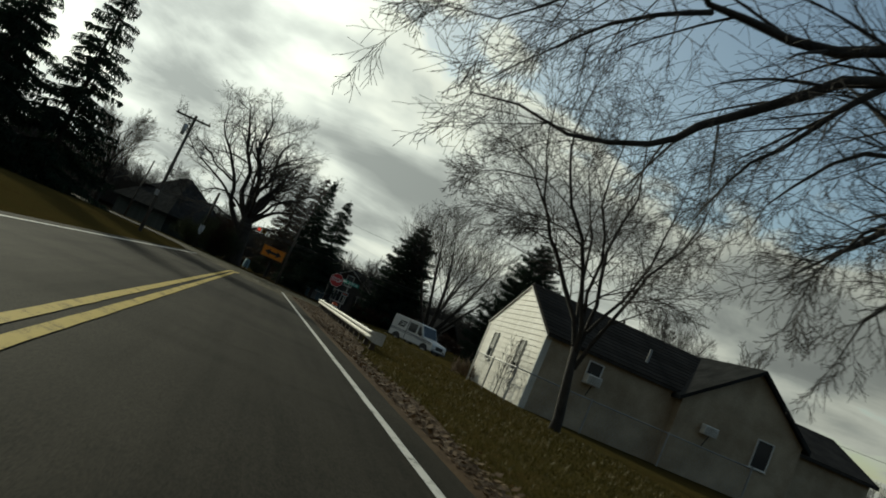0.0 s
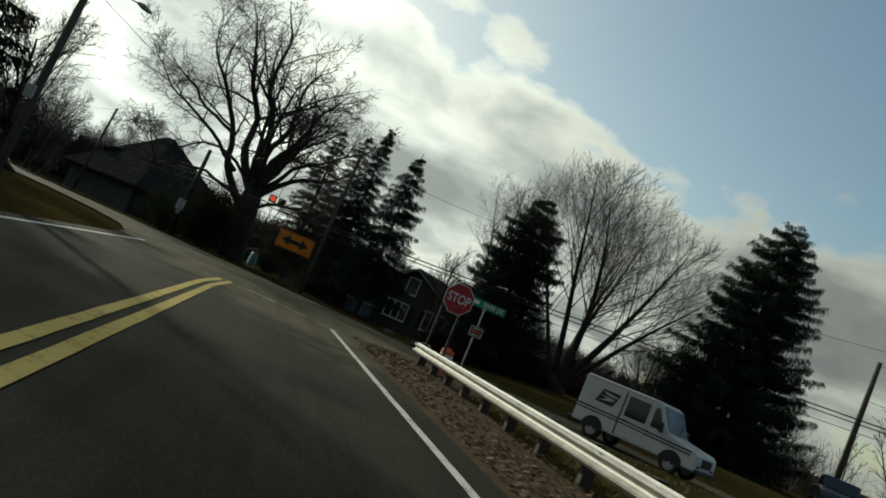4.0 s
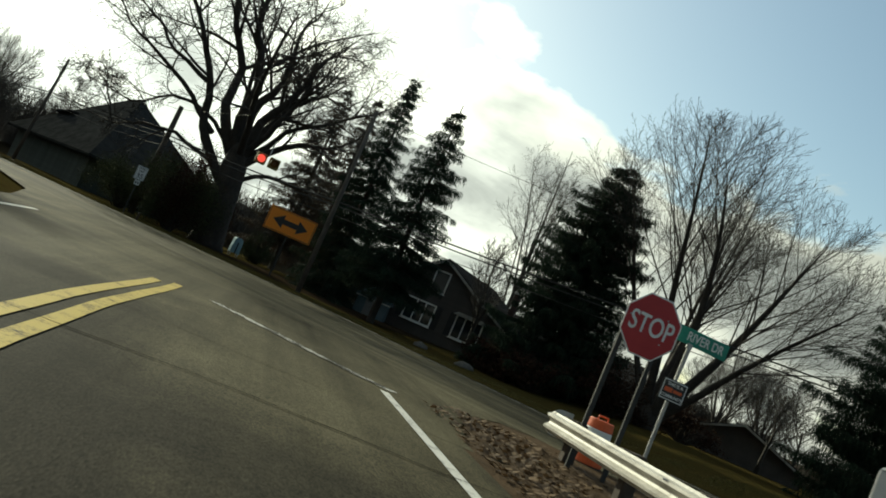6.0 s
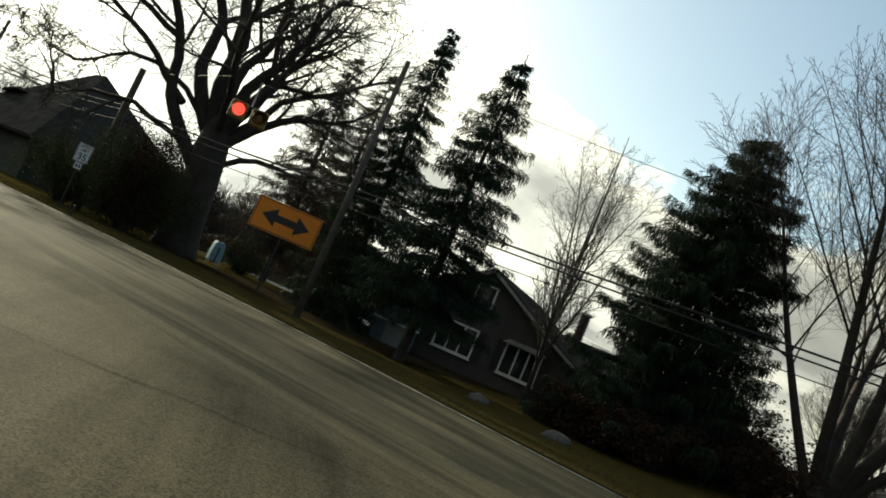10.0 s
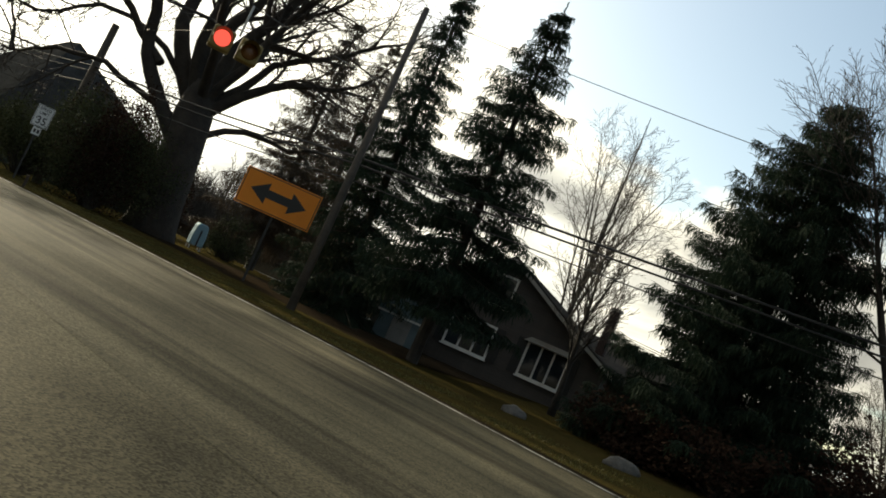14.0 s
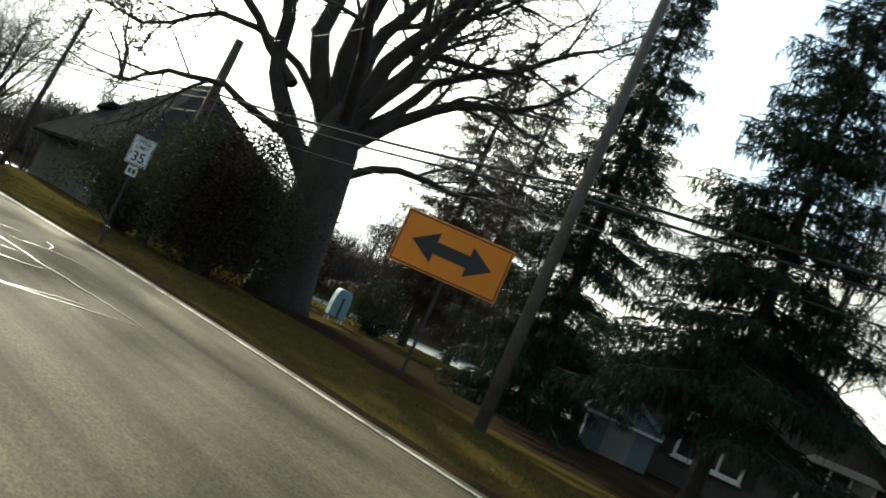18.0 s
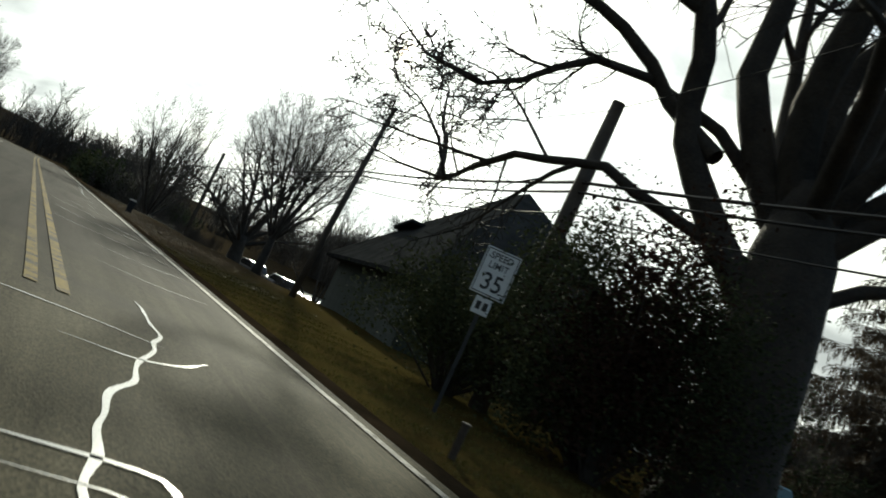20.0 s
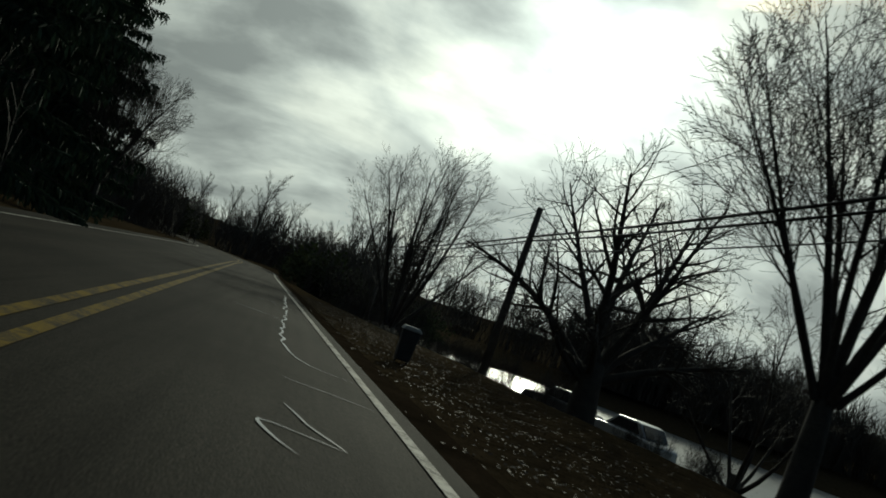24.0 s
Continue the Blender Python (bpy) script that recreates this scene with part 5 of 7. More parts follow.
roof_limbs = [([(-0.2, 0.3, 4.8), (-1.2, 0.8, 7.6), (-2.9, 1.05, 8.5), (-3.9, 1.0, 8.1), (-4.8, 0.95, 7.75), (-5.6, 0.95, 7.8), (-6.2, 1.0, 7.85), (-7.0, 1.05, 8.2), (-8.0, 1.2, 8.9)], 0.24, 0.8), ([(-6.1, 0.95, 7.75), (-7.2, 0.85, 7.0), (-8.2, 0.7, 6.0), (-8.85, 0.65, 5.2), (-9.3, 0.5, 4.6)], 0.055, 1.0),
              ([(-6.3, 1.0, 7.9), (-8.1, 1.0, 6.95), (-9.4, 0.7, 5.7), (-10.2, 0.6, 5.5), (-10.6, 0.4, 5.0)], 0.050, 0.95), ([(-0.2, 0, 4.6), (-1.4, 0.3, 7.2), (-3.0, 0.5, 7.6), (-4.3, 0.65, 6.85), (-5.0, 0.7, 6.3), (-5.75, 0.75, 5.75), (-6.5, 0.65, 4.95), (-7.7, 0.6, 4.65), (-8.7, 0.6, 4.75), (-9.4, 0.5, 4.4)], 0.20, 0.62),
              ([(-3.0, 0.5, 7.5), (-3.75, 0.4, 6.7), (-4.5, 0.45, 5.85), (-5.05, 0.4, 4.85), (-5.4, 0.2, 4.0), (-5.6, 0.1, 3.35)], 0.065, 0.9), ([(-0.2, -0.3, 3.8), (-1.4, 0.1, 5.4), (-2.4, 0.1, 5.3), (-2.9, 0.0, 4.9), (-3.2, -0.05, 4.55), (-3.5, -0.1, 4.1), (-3.9, -0.1, 3.7)], 0.12, 0.8),
              ([(-0.2, -0.2, 4.2), (-1.2, 0.0, 6.2), (-2.6, 0.2, 6.6), (-3.6, 0.3, 5.9), (-4.3, 0.3, 4.9), (-4.6, 0.2, 3.9)], 0.10, 0.7), ([(-0.2, -0.5, 3.4), (-1.0, -0.6, 4.6), (-2.0, -0.5, 4.4), (-2.7, -0.5, 3.6), (-3.0, -0.5, 2.8)], 0.09, 0.8), ([(-1.6, 0.2, 5.9), (-2.4, -0.2, 5.6), (-3.2, -0.4, 4.9), (-3.7, -0.5, 3.9), (-3.9, -0.6, 3.0)], 0.05, 0.9),
              ((0, 0, 5.0), (-0.5, 0.6, 1.0), 6.0, 0.2), ((0, 0, 5.0), (0.5, -0.3, 1.0), 6.0, 0.2), ((0.1, 0, 4.2), (0.8, 0.5, 0.7), 6.0, 0.18), ((0, -0.1, 4.4), (-0.4, -0.8, 0.9), 5.5, 0.16)]
bare_tree(11.0, 12.2, 46, 0, 0, None, "spreading leafless tree with long drooping limbs", meshes=limb_meshes(46, ([(0, 0, -0.2), (0, 0, 0.4), (0.05, 0, 2.5), (0, 0, 5.2)], [0.62, 0.48, 0.4, 0.3]), roof_limbs, dict(HANG, steps=(4, 8, 7, 5, 3), count=(8, 15, 9, 5), ratio=(1.0, 0.42, 0.5, 0.5), bend=(0.05, 0.08, 0.09, 0.11, 0.13), angle=(60, 40, 38, 38), lift=(0.0, 0.0, -0.03, -0.04, -0.05), thin=0.0045), M_TWIG))


def vase(seed, stems, length, lean, radius, style):
    """Stems that fan out from one foot; lean: the outermost stem's angle."""
    rng = random.Random(seed)
    limbs = []
    for i in range(stems):
        a, k = 2.4 * i, math.sqrt((i + 0.4) / stems)
        t = math.tan(radians(lean * k))
        limbs.append(((0.22 * k * math.cos(a), 0.22 * k * math.sin(a), 0.3), (t * math.cos(a), t * math.sin(a), 1.0), length * (1.08 - 0.25 * k) * rng.uniform(0.9, 1.08), radius * rng.uniform(0.65, 1.0)))
    return limb_meshes(seed, ([(0, 0, -0.3), (0, 0, 0.3), (0, 0, 0.9)], [radius * 3.2, radius * 2.6, radius * 1.7]), limbs, style, M_TWIG)


VASE = dict(FAN, count=(9, 15, 10, 6), first=(0.25, 0.22, 0.12, 0.1), ratio=(1.0, 0.36, 0.46, 0.5), angle=(30, 30, 32, 34), bend=(0.02, 0.09, 0.13, 0.16, 0.2), lift=(0, 0.02, 0.04, 0.02, 0.0), taper=(0.7, 0.12, 0.15, 0.2))
ROUND = dict(VASE, count=(9, 16, 11, 7), first=(0.25, 0.26, 0.14, 0.1), angle=(30, 34, 36, 36), ratio=(1.0, 0.40, 0.46, 0.5), bend=(0.02, 0.10, 0.14, 0.17, 0.2), lift=(0, 0.015, 0.03, 0.01, 0.0), shrink=(0.5, 0.36, 0.44, 0.55))
multi_limbs = []
for i in range(11):
    a, k = 2.4 * i, math.sqrt((i + 0.3) / 11)
    t = math.tan(radians(36 * k))
    multi_limbs.append(((0.16 * k * math.cos(a), 0.16 * k * math.sin(a), 1.55 + 0.3 * (1 - k)), (t * math.cos(a), t * math.sin(a), 1.0), 6.2 * (1.06 - 0.20 * k), 0.085 - 0.025 * k))
multi = limb_meshes(47, ([(0, 0, -0.3), (0, 0, 0.25), (0.02, 0, 1.0), (0, 0, 1.95)], [0.26, 0.20, 0.17, 0.12]), multi_limbs, dict(ROUND, steps=(3, 9, 7, 6, 4), count=(9, 18, 9, 4), ratio=(1.0, 0.42, 0.55, 0.6), angle=(30, 32, 32, 30), bend=(0.02, 0.06, 0.09, 0.12, 0.14), thin=0.004, hull=(0.05, 0.0, 4.5, 3.0, 3.0, 3.6)), M_TWIG)
bare_tree(-25.2, 118.6, 0, 0, 0, None, "leafless tree with a round crown beside the cross road", meshes=multi, size=1.2, turn=70)
bare_tree(36.0, 74.0, 0, 0, 0, None, "leafless tree with a round crown behind a white house", meshes=multi, size=1.45, turn=15)
bare_tree(-22.6, 134.0, 0, 0, 0, None, "leafless tree with a round crown on the river bank", meshes=multi, size=1.3, turn=200)
bank_limbs = [((-0.35, 0, 1.5), (-0.85, 0.2, 0.75), 6.0, 0.17), ((-0.25, 0, 1.9), (-0.25, -0.3, 1.0), 7.6, 0.20), ((0.1, 0, 1.8), (0.55, 0.1, 1.0), 7.4, 0.21), ((0.3, 0, 1.5), (0.95, -0.2, 0.65), 5.6, 0.16), ((-0.1, 0, 1.9), (0.05, 0.5, 1.0), 7.4, 0.18), ((0.1, 0.1, 1.6), (0.35, 0.9, 0.6), 5.0, 0.13), ((-0.2, -0.1, 1.6), (-0.3, -0.95, 0.6), 5.0, 0.13), ((-0.3, 0.1, 1.3), (-1.0, -0.5, 0.55), 5.0, 0.13), ((0.2, 0.1, 1.7), (0.8, 0.5, 0.9), 6.0, 0.15), ((0, 0, 1.9), (-0.5, 0.3, 1.0), 7.0, 0.16), ((0.1, 0, 1.9), (0.25, -0.4, 1.0), 7.0, 0.16)]
bank_tree = limb_meshes(48, ([(0, 0, -0.3), (0, 0, 0.3), (-0.05, 0, 1.1), (-0.05, 0, 2.0)], [0.62, 0.5, 0.42, 0.30]), bank_limbs, dict(OAK, count=(10, 14, 9, 4), ratio=(2.9, 0.46, 0.52, 0.55), lift=(0.0, 0.0, 0.015, 0.0, -0.02), bend=(0.04, 0.14, 0.18, 0.2, 0.2), angle=(40, 46, 42, 40), hull=(-0.2, 0.0, 5.0, 5.0, 4.8, 4.4), thin=0.006), M_TWIG)
bare_tree(-33.1, 129.8, 0, 0, 0, None, "leafless spreading tree on the river bank", meshes=bank_tree, turn=40)
bare_tree(-51.0, 144.6, 0, 0, 0, None, "leafless vase-shaped tree on the river bank", meshes=vase(49, 11, 10.6, 40, 0.17, dict(VASE, count=(9, 16, 9, 4), hull=(-0.8, 0.0, 7.0, 5.4, 5.2, 5.6))), turn=20)
bare_tree(-29.0, 134.5, 0, 0, 0, None, "low leafless tree with fine spreading twigs", meshes=vase(50, 6, 6.6, 50, 0.10, dict(ROUND, count=(9, 11, 8, 5), bend=(0.02, 0.16, 0.2, 0.2, 0.2))), turn=10)
bare_tree(-1.9, 104.2, 0, 0, 0, None, "clump of thin upright leafless stems behind the oak", meshes=vase(53, 8, 3.4, 24, 0.035, dict(VASE, count=(9, 7, 5, 3), angle=(30, 22, 26, 30))), turn=0)
wood_a = tree_meshes("bare_tree", 51, 9.0, 0.20, dict(UPRIGHT, count=(9, 7, 6), steps=(5, 4, 3, 2), thin=0.016), M_TWIG, sides=(6, 4, 3, 3, 3))
wood_b = tree_meshes("bare_tree", 52, 4.5, 0.18, dict(SPREADING, levels=3, ratio=(1.2, 0.55, 0.5, 0.5), count=(7, 7, 7, 5), steps=(4, 4, 3, 2, 2), thin=0.016), M_TWIG, sides=(6, 4, 3, 3, 3))


def brush_mesh(seed, size, height, stems, mat=None):
    """A thicket of thin upright stems with twigs."""
    rng = random.Random(seed)
    g = Geo()
    style = dict(levels=1, steps=(4, 2), bend=(0.14, 0.2), lift=(0.05, 0.05), count=(9, 0), first=(0.2, 0.2), angle=(32, 30), shrink=(0.5, 0.5), ratio=(0.38, 0.4), taper=(0.25, 0.4), thin=0.012)
    for i in range(stems):
        pieces = []
        p = Vector((rng.gauss(0, size * 0.4), rng.gauss(0, size * 0.4), -0.1))
        grow(rng, pieces, p, Vector((rng.uniform(-0.35, 0.35), rng.uniform(-0.35, 0.35), 1)), height * rng.uniform(0.45, 1.1), 0.028, 0, style)
        for pts, radii, depth in pieces:
            g.tube(pts, radii, 3, False)
    return g.mesh("stem", mat or M_TWIG, False, False)


brushes = [brush_mesh(90 + i, 3.2, 4.4, 75) for i in range(3)]
rng = random.Random(5)


def thicket(x, y, size, label, group):
    ob = part("brush", rng.choice(brushes), None, at=pose(x, y, land(x, y), 0, 0, rng.uniform(0, 360)) @ Matrix.Scale(size, 4))
    tagged(ob, label, "shrub", group)


for i in range(60):
    s = 47 + 118 * (i / 60) ** 1.2
    x, y = road_point(s + rng.uniform(-1, 1), rng.uniform(5.5, 14))
    if y < shore_near(x) - 3 and (x + 34) ** 2 + (y - 139) ** 2 > 16:
        thicket(x, y, rng.uniform(0.75, 1.15) * (0.22 if s < 78 else 0.4 if s < 90 else 1.0), "dark tangle of leafless brush on the river bank", "brush along the river bank")
for i in range(26):
    x, y = road_point(rng.uniform(46, 150), -rng.uniform(10.5, 17))
    thicket(x, y, rng.uniform(0.8, 1.3), "dark tangle of leafless brush beside the road", "brush beside the cross road")
for i in range(80):
    s, off = rng.uniform(66, 200), rng.uniform(5, 22) * rng.choice((1, 1, 1, -1.2))
    x, y = road_point(s, off)
    if (y < shore_near(x) - 2 or x < -80) and not -10.5 < off < 3 and (off < 0 or s > 92):
        bare_tree(x, y, 0, 0, 0, None, "leafless roadside tree in a thicket", meshes=rng.choice((wood_a, wood_b)), size=rng.uniform(0.6, 1.0), turn=rng.uniform(0, 360), group="thicket along the cross road")
for i in range(150):
    x = rng.uniform(-80, 190) if i < 80 else rng.uniform(-70, 40)
    thicket(x, shore_far(x) + rng.uniform(4, 22), rng.uniform(1.6, 2.6) * (0.85 if -52 < x < 6 else 1.0), "dark wooded river bank brush", "brush on the far bank")
for i in range(70):
    x = 30 + 120 * i / 70
    thicket(x + rng.uniform(-3, 3), shore_far(x) + rng.uniform(6, 16), rng.uniform(1.9, 2.5), "dark wooded river bank brush", "brush on the far bank")
for i in range(120):
    x = rng.uniform(-190, 190)
    y = shore_far(x) + rng.uniform(8, 60)
    bare_tree(x, y, 0, 0, 0, None, "leafless tree on the far river bank", meshes=rng.choice((wood_a, wood_b)), size=rng.uniform(0.8, 1.4) * (0.75 if -60 < x < 10 else 1.0), turn=rng.uniform(0, 360), group="trees on the far bank")
bare_tree(-58.8, 129.2, 0, 0, 0, None, "leafless tree with a round crown beside tall spruces", meshes=multi, size=1.05, turn=120)
for x, y, k in ((27.0, 95.6, 0.86), (32.6, 99.4, 0.92)):
    bare_tree(x, y, 0, 0, 0, None, "leafless tree with a round crown behind a garage", meshes=multi, size=k, turn=x * 40)
for x, y, s in ((-8, 116, 0.6), (-3, 112, 0.5), (1.5, 107, 0.4), (40, 84, 1.0), (46, 78, 1.1), (52, 88, 1.2), (20, 86, 0.5), (23, 84, 0.6)):
    bare_tree(x, y, 0, 0, 0, None, "leafless tree behind the houses", meshes=rng.choice((wood_a, wood_b)), size=s, turn=x * 31)
for i in range(70):
    x, y = rng.uniform(-190, -86), rng.uniform(150, 250)
    if from_road(x, y) > 3 or from_road(x, y) < -11:
        if i % 2:
            thicket(x, y, rng.uniform(1.3, 2.2), "dark tangle of leafless brush", "brush beyond the bend")
        else:
            bare_tree(x, y, 0, 0, 0, None, "leafless tree beyond the bend of the road", meshes=rng.choice((wood_a, wood_b)), size=rng.uniform(0.8, 1.2), turn=rng.uniform(0, 360), group="trees beyond the bend")
for i in range(44):
    x, y = rng.uniform(24, 95), rng.uniform(88, 108)
    if i % 2:
        thicket(x, y, rng.uniform(0.5, 0.9), "dark tangle of leafless brush behind the houses", "brush behind the houses")
    else:
        bare_tree(x, y, 0, 0, 0, None, "leafless tree behind the houses", meshes=rng.choice((wood_a, wood_b)), size=rng.uniform(0.4, 0.7), turn=rng.uniform(0, 360), group="trees behind the houses")
for i, (x, y, r, h) in enumerate(((9.6, 84.2, 1.5, 1.7), (10.8, 81.4, 1.6, 1.6), (13.6, 80.6, 1.6, 2.1), (10.0, 83.2, 1.5, 1.6), (12.9, 86.2, 1.6, 1.9), (14.2, 83.4, 2.0, 3.0), (18.2, 82.6, 1.6, 1.7))):
    shrub(x, y, 160 + i, r, r * 0.9, h, "dark red-brown shrub at the foot of a spruce", 3600, 0.11, M_BROWNSHRUB, group="shrubs by the brown house")
shrub(-6.2, 95.2, 61, 2.4, 1.8, 4.6, "tall dark evergreen shrub between the oak and a house", 24000, 0.07)
shrub(-1.5, 103.2, 66, 1.1, 1.0, 2.1, "low dark evergreen shrub behind the oak", 6000, 0.07)
shrub(-9.4, 98.0, 62, 2.2, 1.8, 3.7, "tall dark evergreen shrub in front of a dark house", 19000, 0.07)
shrub(-6.6, 97.4, 63, 1.9, 1.7, 6.2, "tall tangle of dry brown leaves and stems beside the oak", 9000, 0.09, M_BROWNSHRUB)
shrub(-6.0, 94.4, 65, 1.3, 1.2, 4.7, "tall tangle of dry brown leaves and stems beside the oak", 6000, 0.09, M_BROWNSHRUB)
shrub(-4.9, 99.0, 64, 1.6, 1.5, 5.4, "tall tangle of dry brown leaves and stems beside the oak", 6000, 0.09, M_BROWNSHRUB)
for i in range(56):
    x, y = road_point(rng.uniform(92, 175), rng.uniform(3.5, 13) if i % 4 else -rng.uniform(12, 20))
    if i < 12:
        meshes_s = shrub_mesh(70 + i, 2.4, 2.2, 3.8, 1300, 0.3, M_SHRUB) if i < 3 else meshes_s
    bush = thing("shrub", pose(x, y, land(x, y), 0, 0, rng.uniform(0, 360)) @ Matrix.Scale(rng.uniform(0.7, 1.3), 4), "dark tangled thicket shrub", "shrub", "thicket along the cross road")
    part("stem", meshes_s[0], None, bush)
    part("foliage", meshes_s[1], None, bush, kind="stuff")


# ---- houses ----
def window(house, x, z, w, h, m, panes=2, frame=M_TRIM, shutters=False, name="window", slim=False):
    """A window in a wall; m: the pose of the wall's face in the house, x along it, z up, and out of the wall along -y."""
    hole = new(name)
    hole.parent = house
    hole.matrix_basis = m @ pose(x, 0, z)
    tagged(hole, kind="part")
    f = Geo()
    t = 0.035 if slim else 0.08
    f.box(-w / 2 - t, -0.05, -t, -w / 2, 0.03, h + t).box(w / 2, -0.05, -t, w / 2 + t, 0.03, h + t)
    f.box(-w / 2, -0.05, h, w / 2, 0.03, h + t).box(-w / 2, -0.05, -t, w / 2, 0.03, 0)
    for i in range(1, panes):
        k = -w / 2 + w * i / panes
        f.box(k - 0.035, -0.045, 0, k + 0.035, 0.03, h)
    part("frame", f, frame, hole)
    s = Geo().box(-w / 2 - 0.05, -0.065, -t - 0.03, w / 2 + 0.05, 0.0, -t) if slim else Geo().box(-w / 2 - 0.12, -0.11, -t - 0.05, w / 2 + 0.12, 0.0, -t)
    part("sill", s, frame, hole)
    for i in range(panes):
        a, b = -w / 2 + w * i / panes + (0.035 if i else 0), -w / 2 + w * (i + 1) / panes - (0.035 if i < panes - 1 else 0)
        part("pane", Geo().box(a, -0.012, 0, b, -0.004, h), M_GLASS, hole)
    if shutters:
        for k in (-1, 1):
            sh = Geo()
            a = k * (w / 2 + 0.1)
            b = a + k * 0.34
            lo, hi = min(a, b), max(a, b)
            sh.box(lo, -0.035, -t, hi, 0.0, h + t)
            for j in range(9):
                zz = j * h / 9
                sh.box(lo + 0.04, -0.05, zz + 0.03, hi - 0.04, -0.03, zz + h / 9 - 0.03)
            part("shutter", sh, M_BLACK, hole, "black louvred shutter")
    return hole


def boards(house, m, width, z0, z1, step, mat, gable=None, parent=None):
    """Clapboards on a wall face: one mesh for whole rows, each its own object; gable: apex (x, z) of a triangle on top."""
    z, shared = z0, {}
    while z < z1 - 0.02:
        a, b = 0.0, width
        top = min(z + step, z1)
        if gable and z > gable[2]:
            k = (z - gable[2]) / (gable[1] - gable[2])
            a, b = gable[0] * k, width + (gable[0] - width) * k
            k2 = min(1, (top - gable[2]) / (gable[1] - gable[2]))
            a2, b2 = gable[0] * k2, width + (gable[0] - width) * k2
        else:
            a2, b2 = a, b
        if b - a > 0.12:
            key = (round(a, 3), round(b, 3), round(top - z, 3))
            if key not in shared:
                h = top - z
                g = Geo()
                g.v = [(a, -0.030, 0), (b, -0.030, 0), (b2, -0.010, h), (a2, -0.010, h), (a, 0, 0), (b, 0, 0), (b2, 0, h), (a2, 0, h)]
                g.f = [(0, 1, 2, 3), (5, 4, 7, 6), (4, 5, 1, 0), (3, 2, 6, 7), (4, 0, 3, 7), (1, 5, 6, 2)]
                shared[key] = g.mesh("board", mat)
            part("board", shared[key], None, parent or house, at=m @ pose(0, 0, z))
        z += step


def shingles(parent, m, width, length, mat, course=0.30, name="shingle_course"):
    """Overlapping courses of shingle on a roof plane; x along the eave, y up the slope."""
    n = max(2, int(length / course))
    h = length / n
    g = Geo()
    g.v = [(0, 0, 0.022), (width, 0, 0.022), (width, h * 1.1, 0.004), (0, h * 1.1, 0.004), (0, 0, 0), (width, 0, 0)]
    g.f = [(0, 1, 2, 3), (4, 5, 1, 0), (4, 0, 3), (5, 2, 1)]
    me = g.mesh(name, mat)
    for i in range(n):
        part(name, me, None, parent, at=m @ pose(0, i * h, 0))


def gable_house(name, m, w, d, eave, apex, wall, roof, label, front=0.35, over=0.25, category="house"):
    """A house with gables at y = 0 and y = d: thick walls, and a roof of two thick slopes. Returns the Empty."""
    h = thing(name, m, label, category)
    t = 0.18
    tri = [(0, 0), (w, 0), (w, eave), (w / 2, apex), (0, eave)]
    part("wall", Geo().prism(tri, 0, t, "y"), wall, h)
    part("wall", Geo().prism(tri, d - t, d, "y"), wall, h)
    part("wall", Geo().box(0, t, 0, t, d - t, eave), wall, h)
    part("wall", Geo().box(w - t, t, 0, w, d - t, eave), wall, h)
    k = (apex - eave) / (w / 2)
    for s in (0, 1):
        e, c = (-over, w / 2) if s == 0 else (w + over, w / 2)
        ze = eave - over * k
        sl = Geo().prism([(e, ze), (c, apex), (c, apex + 0.14), (e, ze + 0.14)], -front, d + front, "y")
        part("roof", sl, roof, h)
    return h


# white clapboard house beside the approach road; its gable looks on the road
WH = thing("white_house", pose(8.35, 25.35, 0.30, 0, 0, 0), "small white clapboard house with a dark shingle roof", "house")
W_D, W_E, W_A = 6.9, 2.42, 3.92
gable = [(0, -0.4), (W_D, -0.4), (W_D, W_E), (W_D / 2, W_A), (0, W_E)]
part("wall", Geo().prism(gable, 0.0, 0.18, "x"), M_SIDING, WH)
# walls off the sunny gable have their shade painted into the white
part("wall", Geo().prism(gable, 6.6, 6.78, "x"), M_SHADEWALL, WH)
part("wall", Geo().box(0.18, 0.0, -0.4, 6.6, 0.18, W_E), M_SHADEWALL, WH, "stained white wall with shade put into its colour")
part("wall", Geo().box(0.18, W_D - 0.18, -0.4, 6.6, W_D, W_E), M_SHADEWALL, WH)
face = pose(0, W_D, 0, 0, 0, -90)
boards(WH, face, W_D, -0.05, W_A, 0.18, M_SIDING, gable=(W_D / 2, W_A, W_E))
for y0, sgn in ((0, -1), (W_D, 1)):
    k = (W_A - W_E) / (W_D / 2)
    ye = y0 + sgn * 0.16
    ze = W_E - 0.16 * k
    part("roof", Geo().prism([(ye, ze), (W_D / 2, W_A), (W_D / 2, W_A + 0.09), (ye, ze + 0.09)], -0.05, 6.9, "x"), M_SHINGLE, WH)
    rk = Geo().prism([(ye, ze - 0.03), (W_D / 2, W_A - 0.03), (W_D / 2, W_A + 0.0), (ye, ze + 0.0)], -0.07, -0.052, "x")
    part("rake_board", rk, M_TRIM, WH)
slope = math.hypot(W_D / 2 + 0.16, (W_A - W_E) / (W_D / 2) * (W_D / 2 + 0.16))
tilt = math.degrees(math.atan2(W_A - W_E, W_D / 2))
shingles(WH, pose(-0.05, -0.16, W_E - 0.16 * (W_A - W_E) / (W_D / 2) + 0.095) @ pose(0, 0, 0, tilt, 0, 0), 6.95, slope, M_SHINGLE)
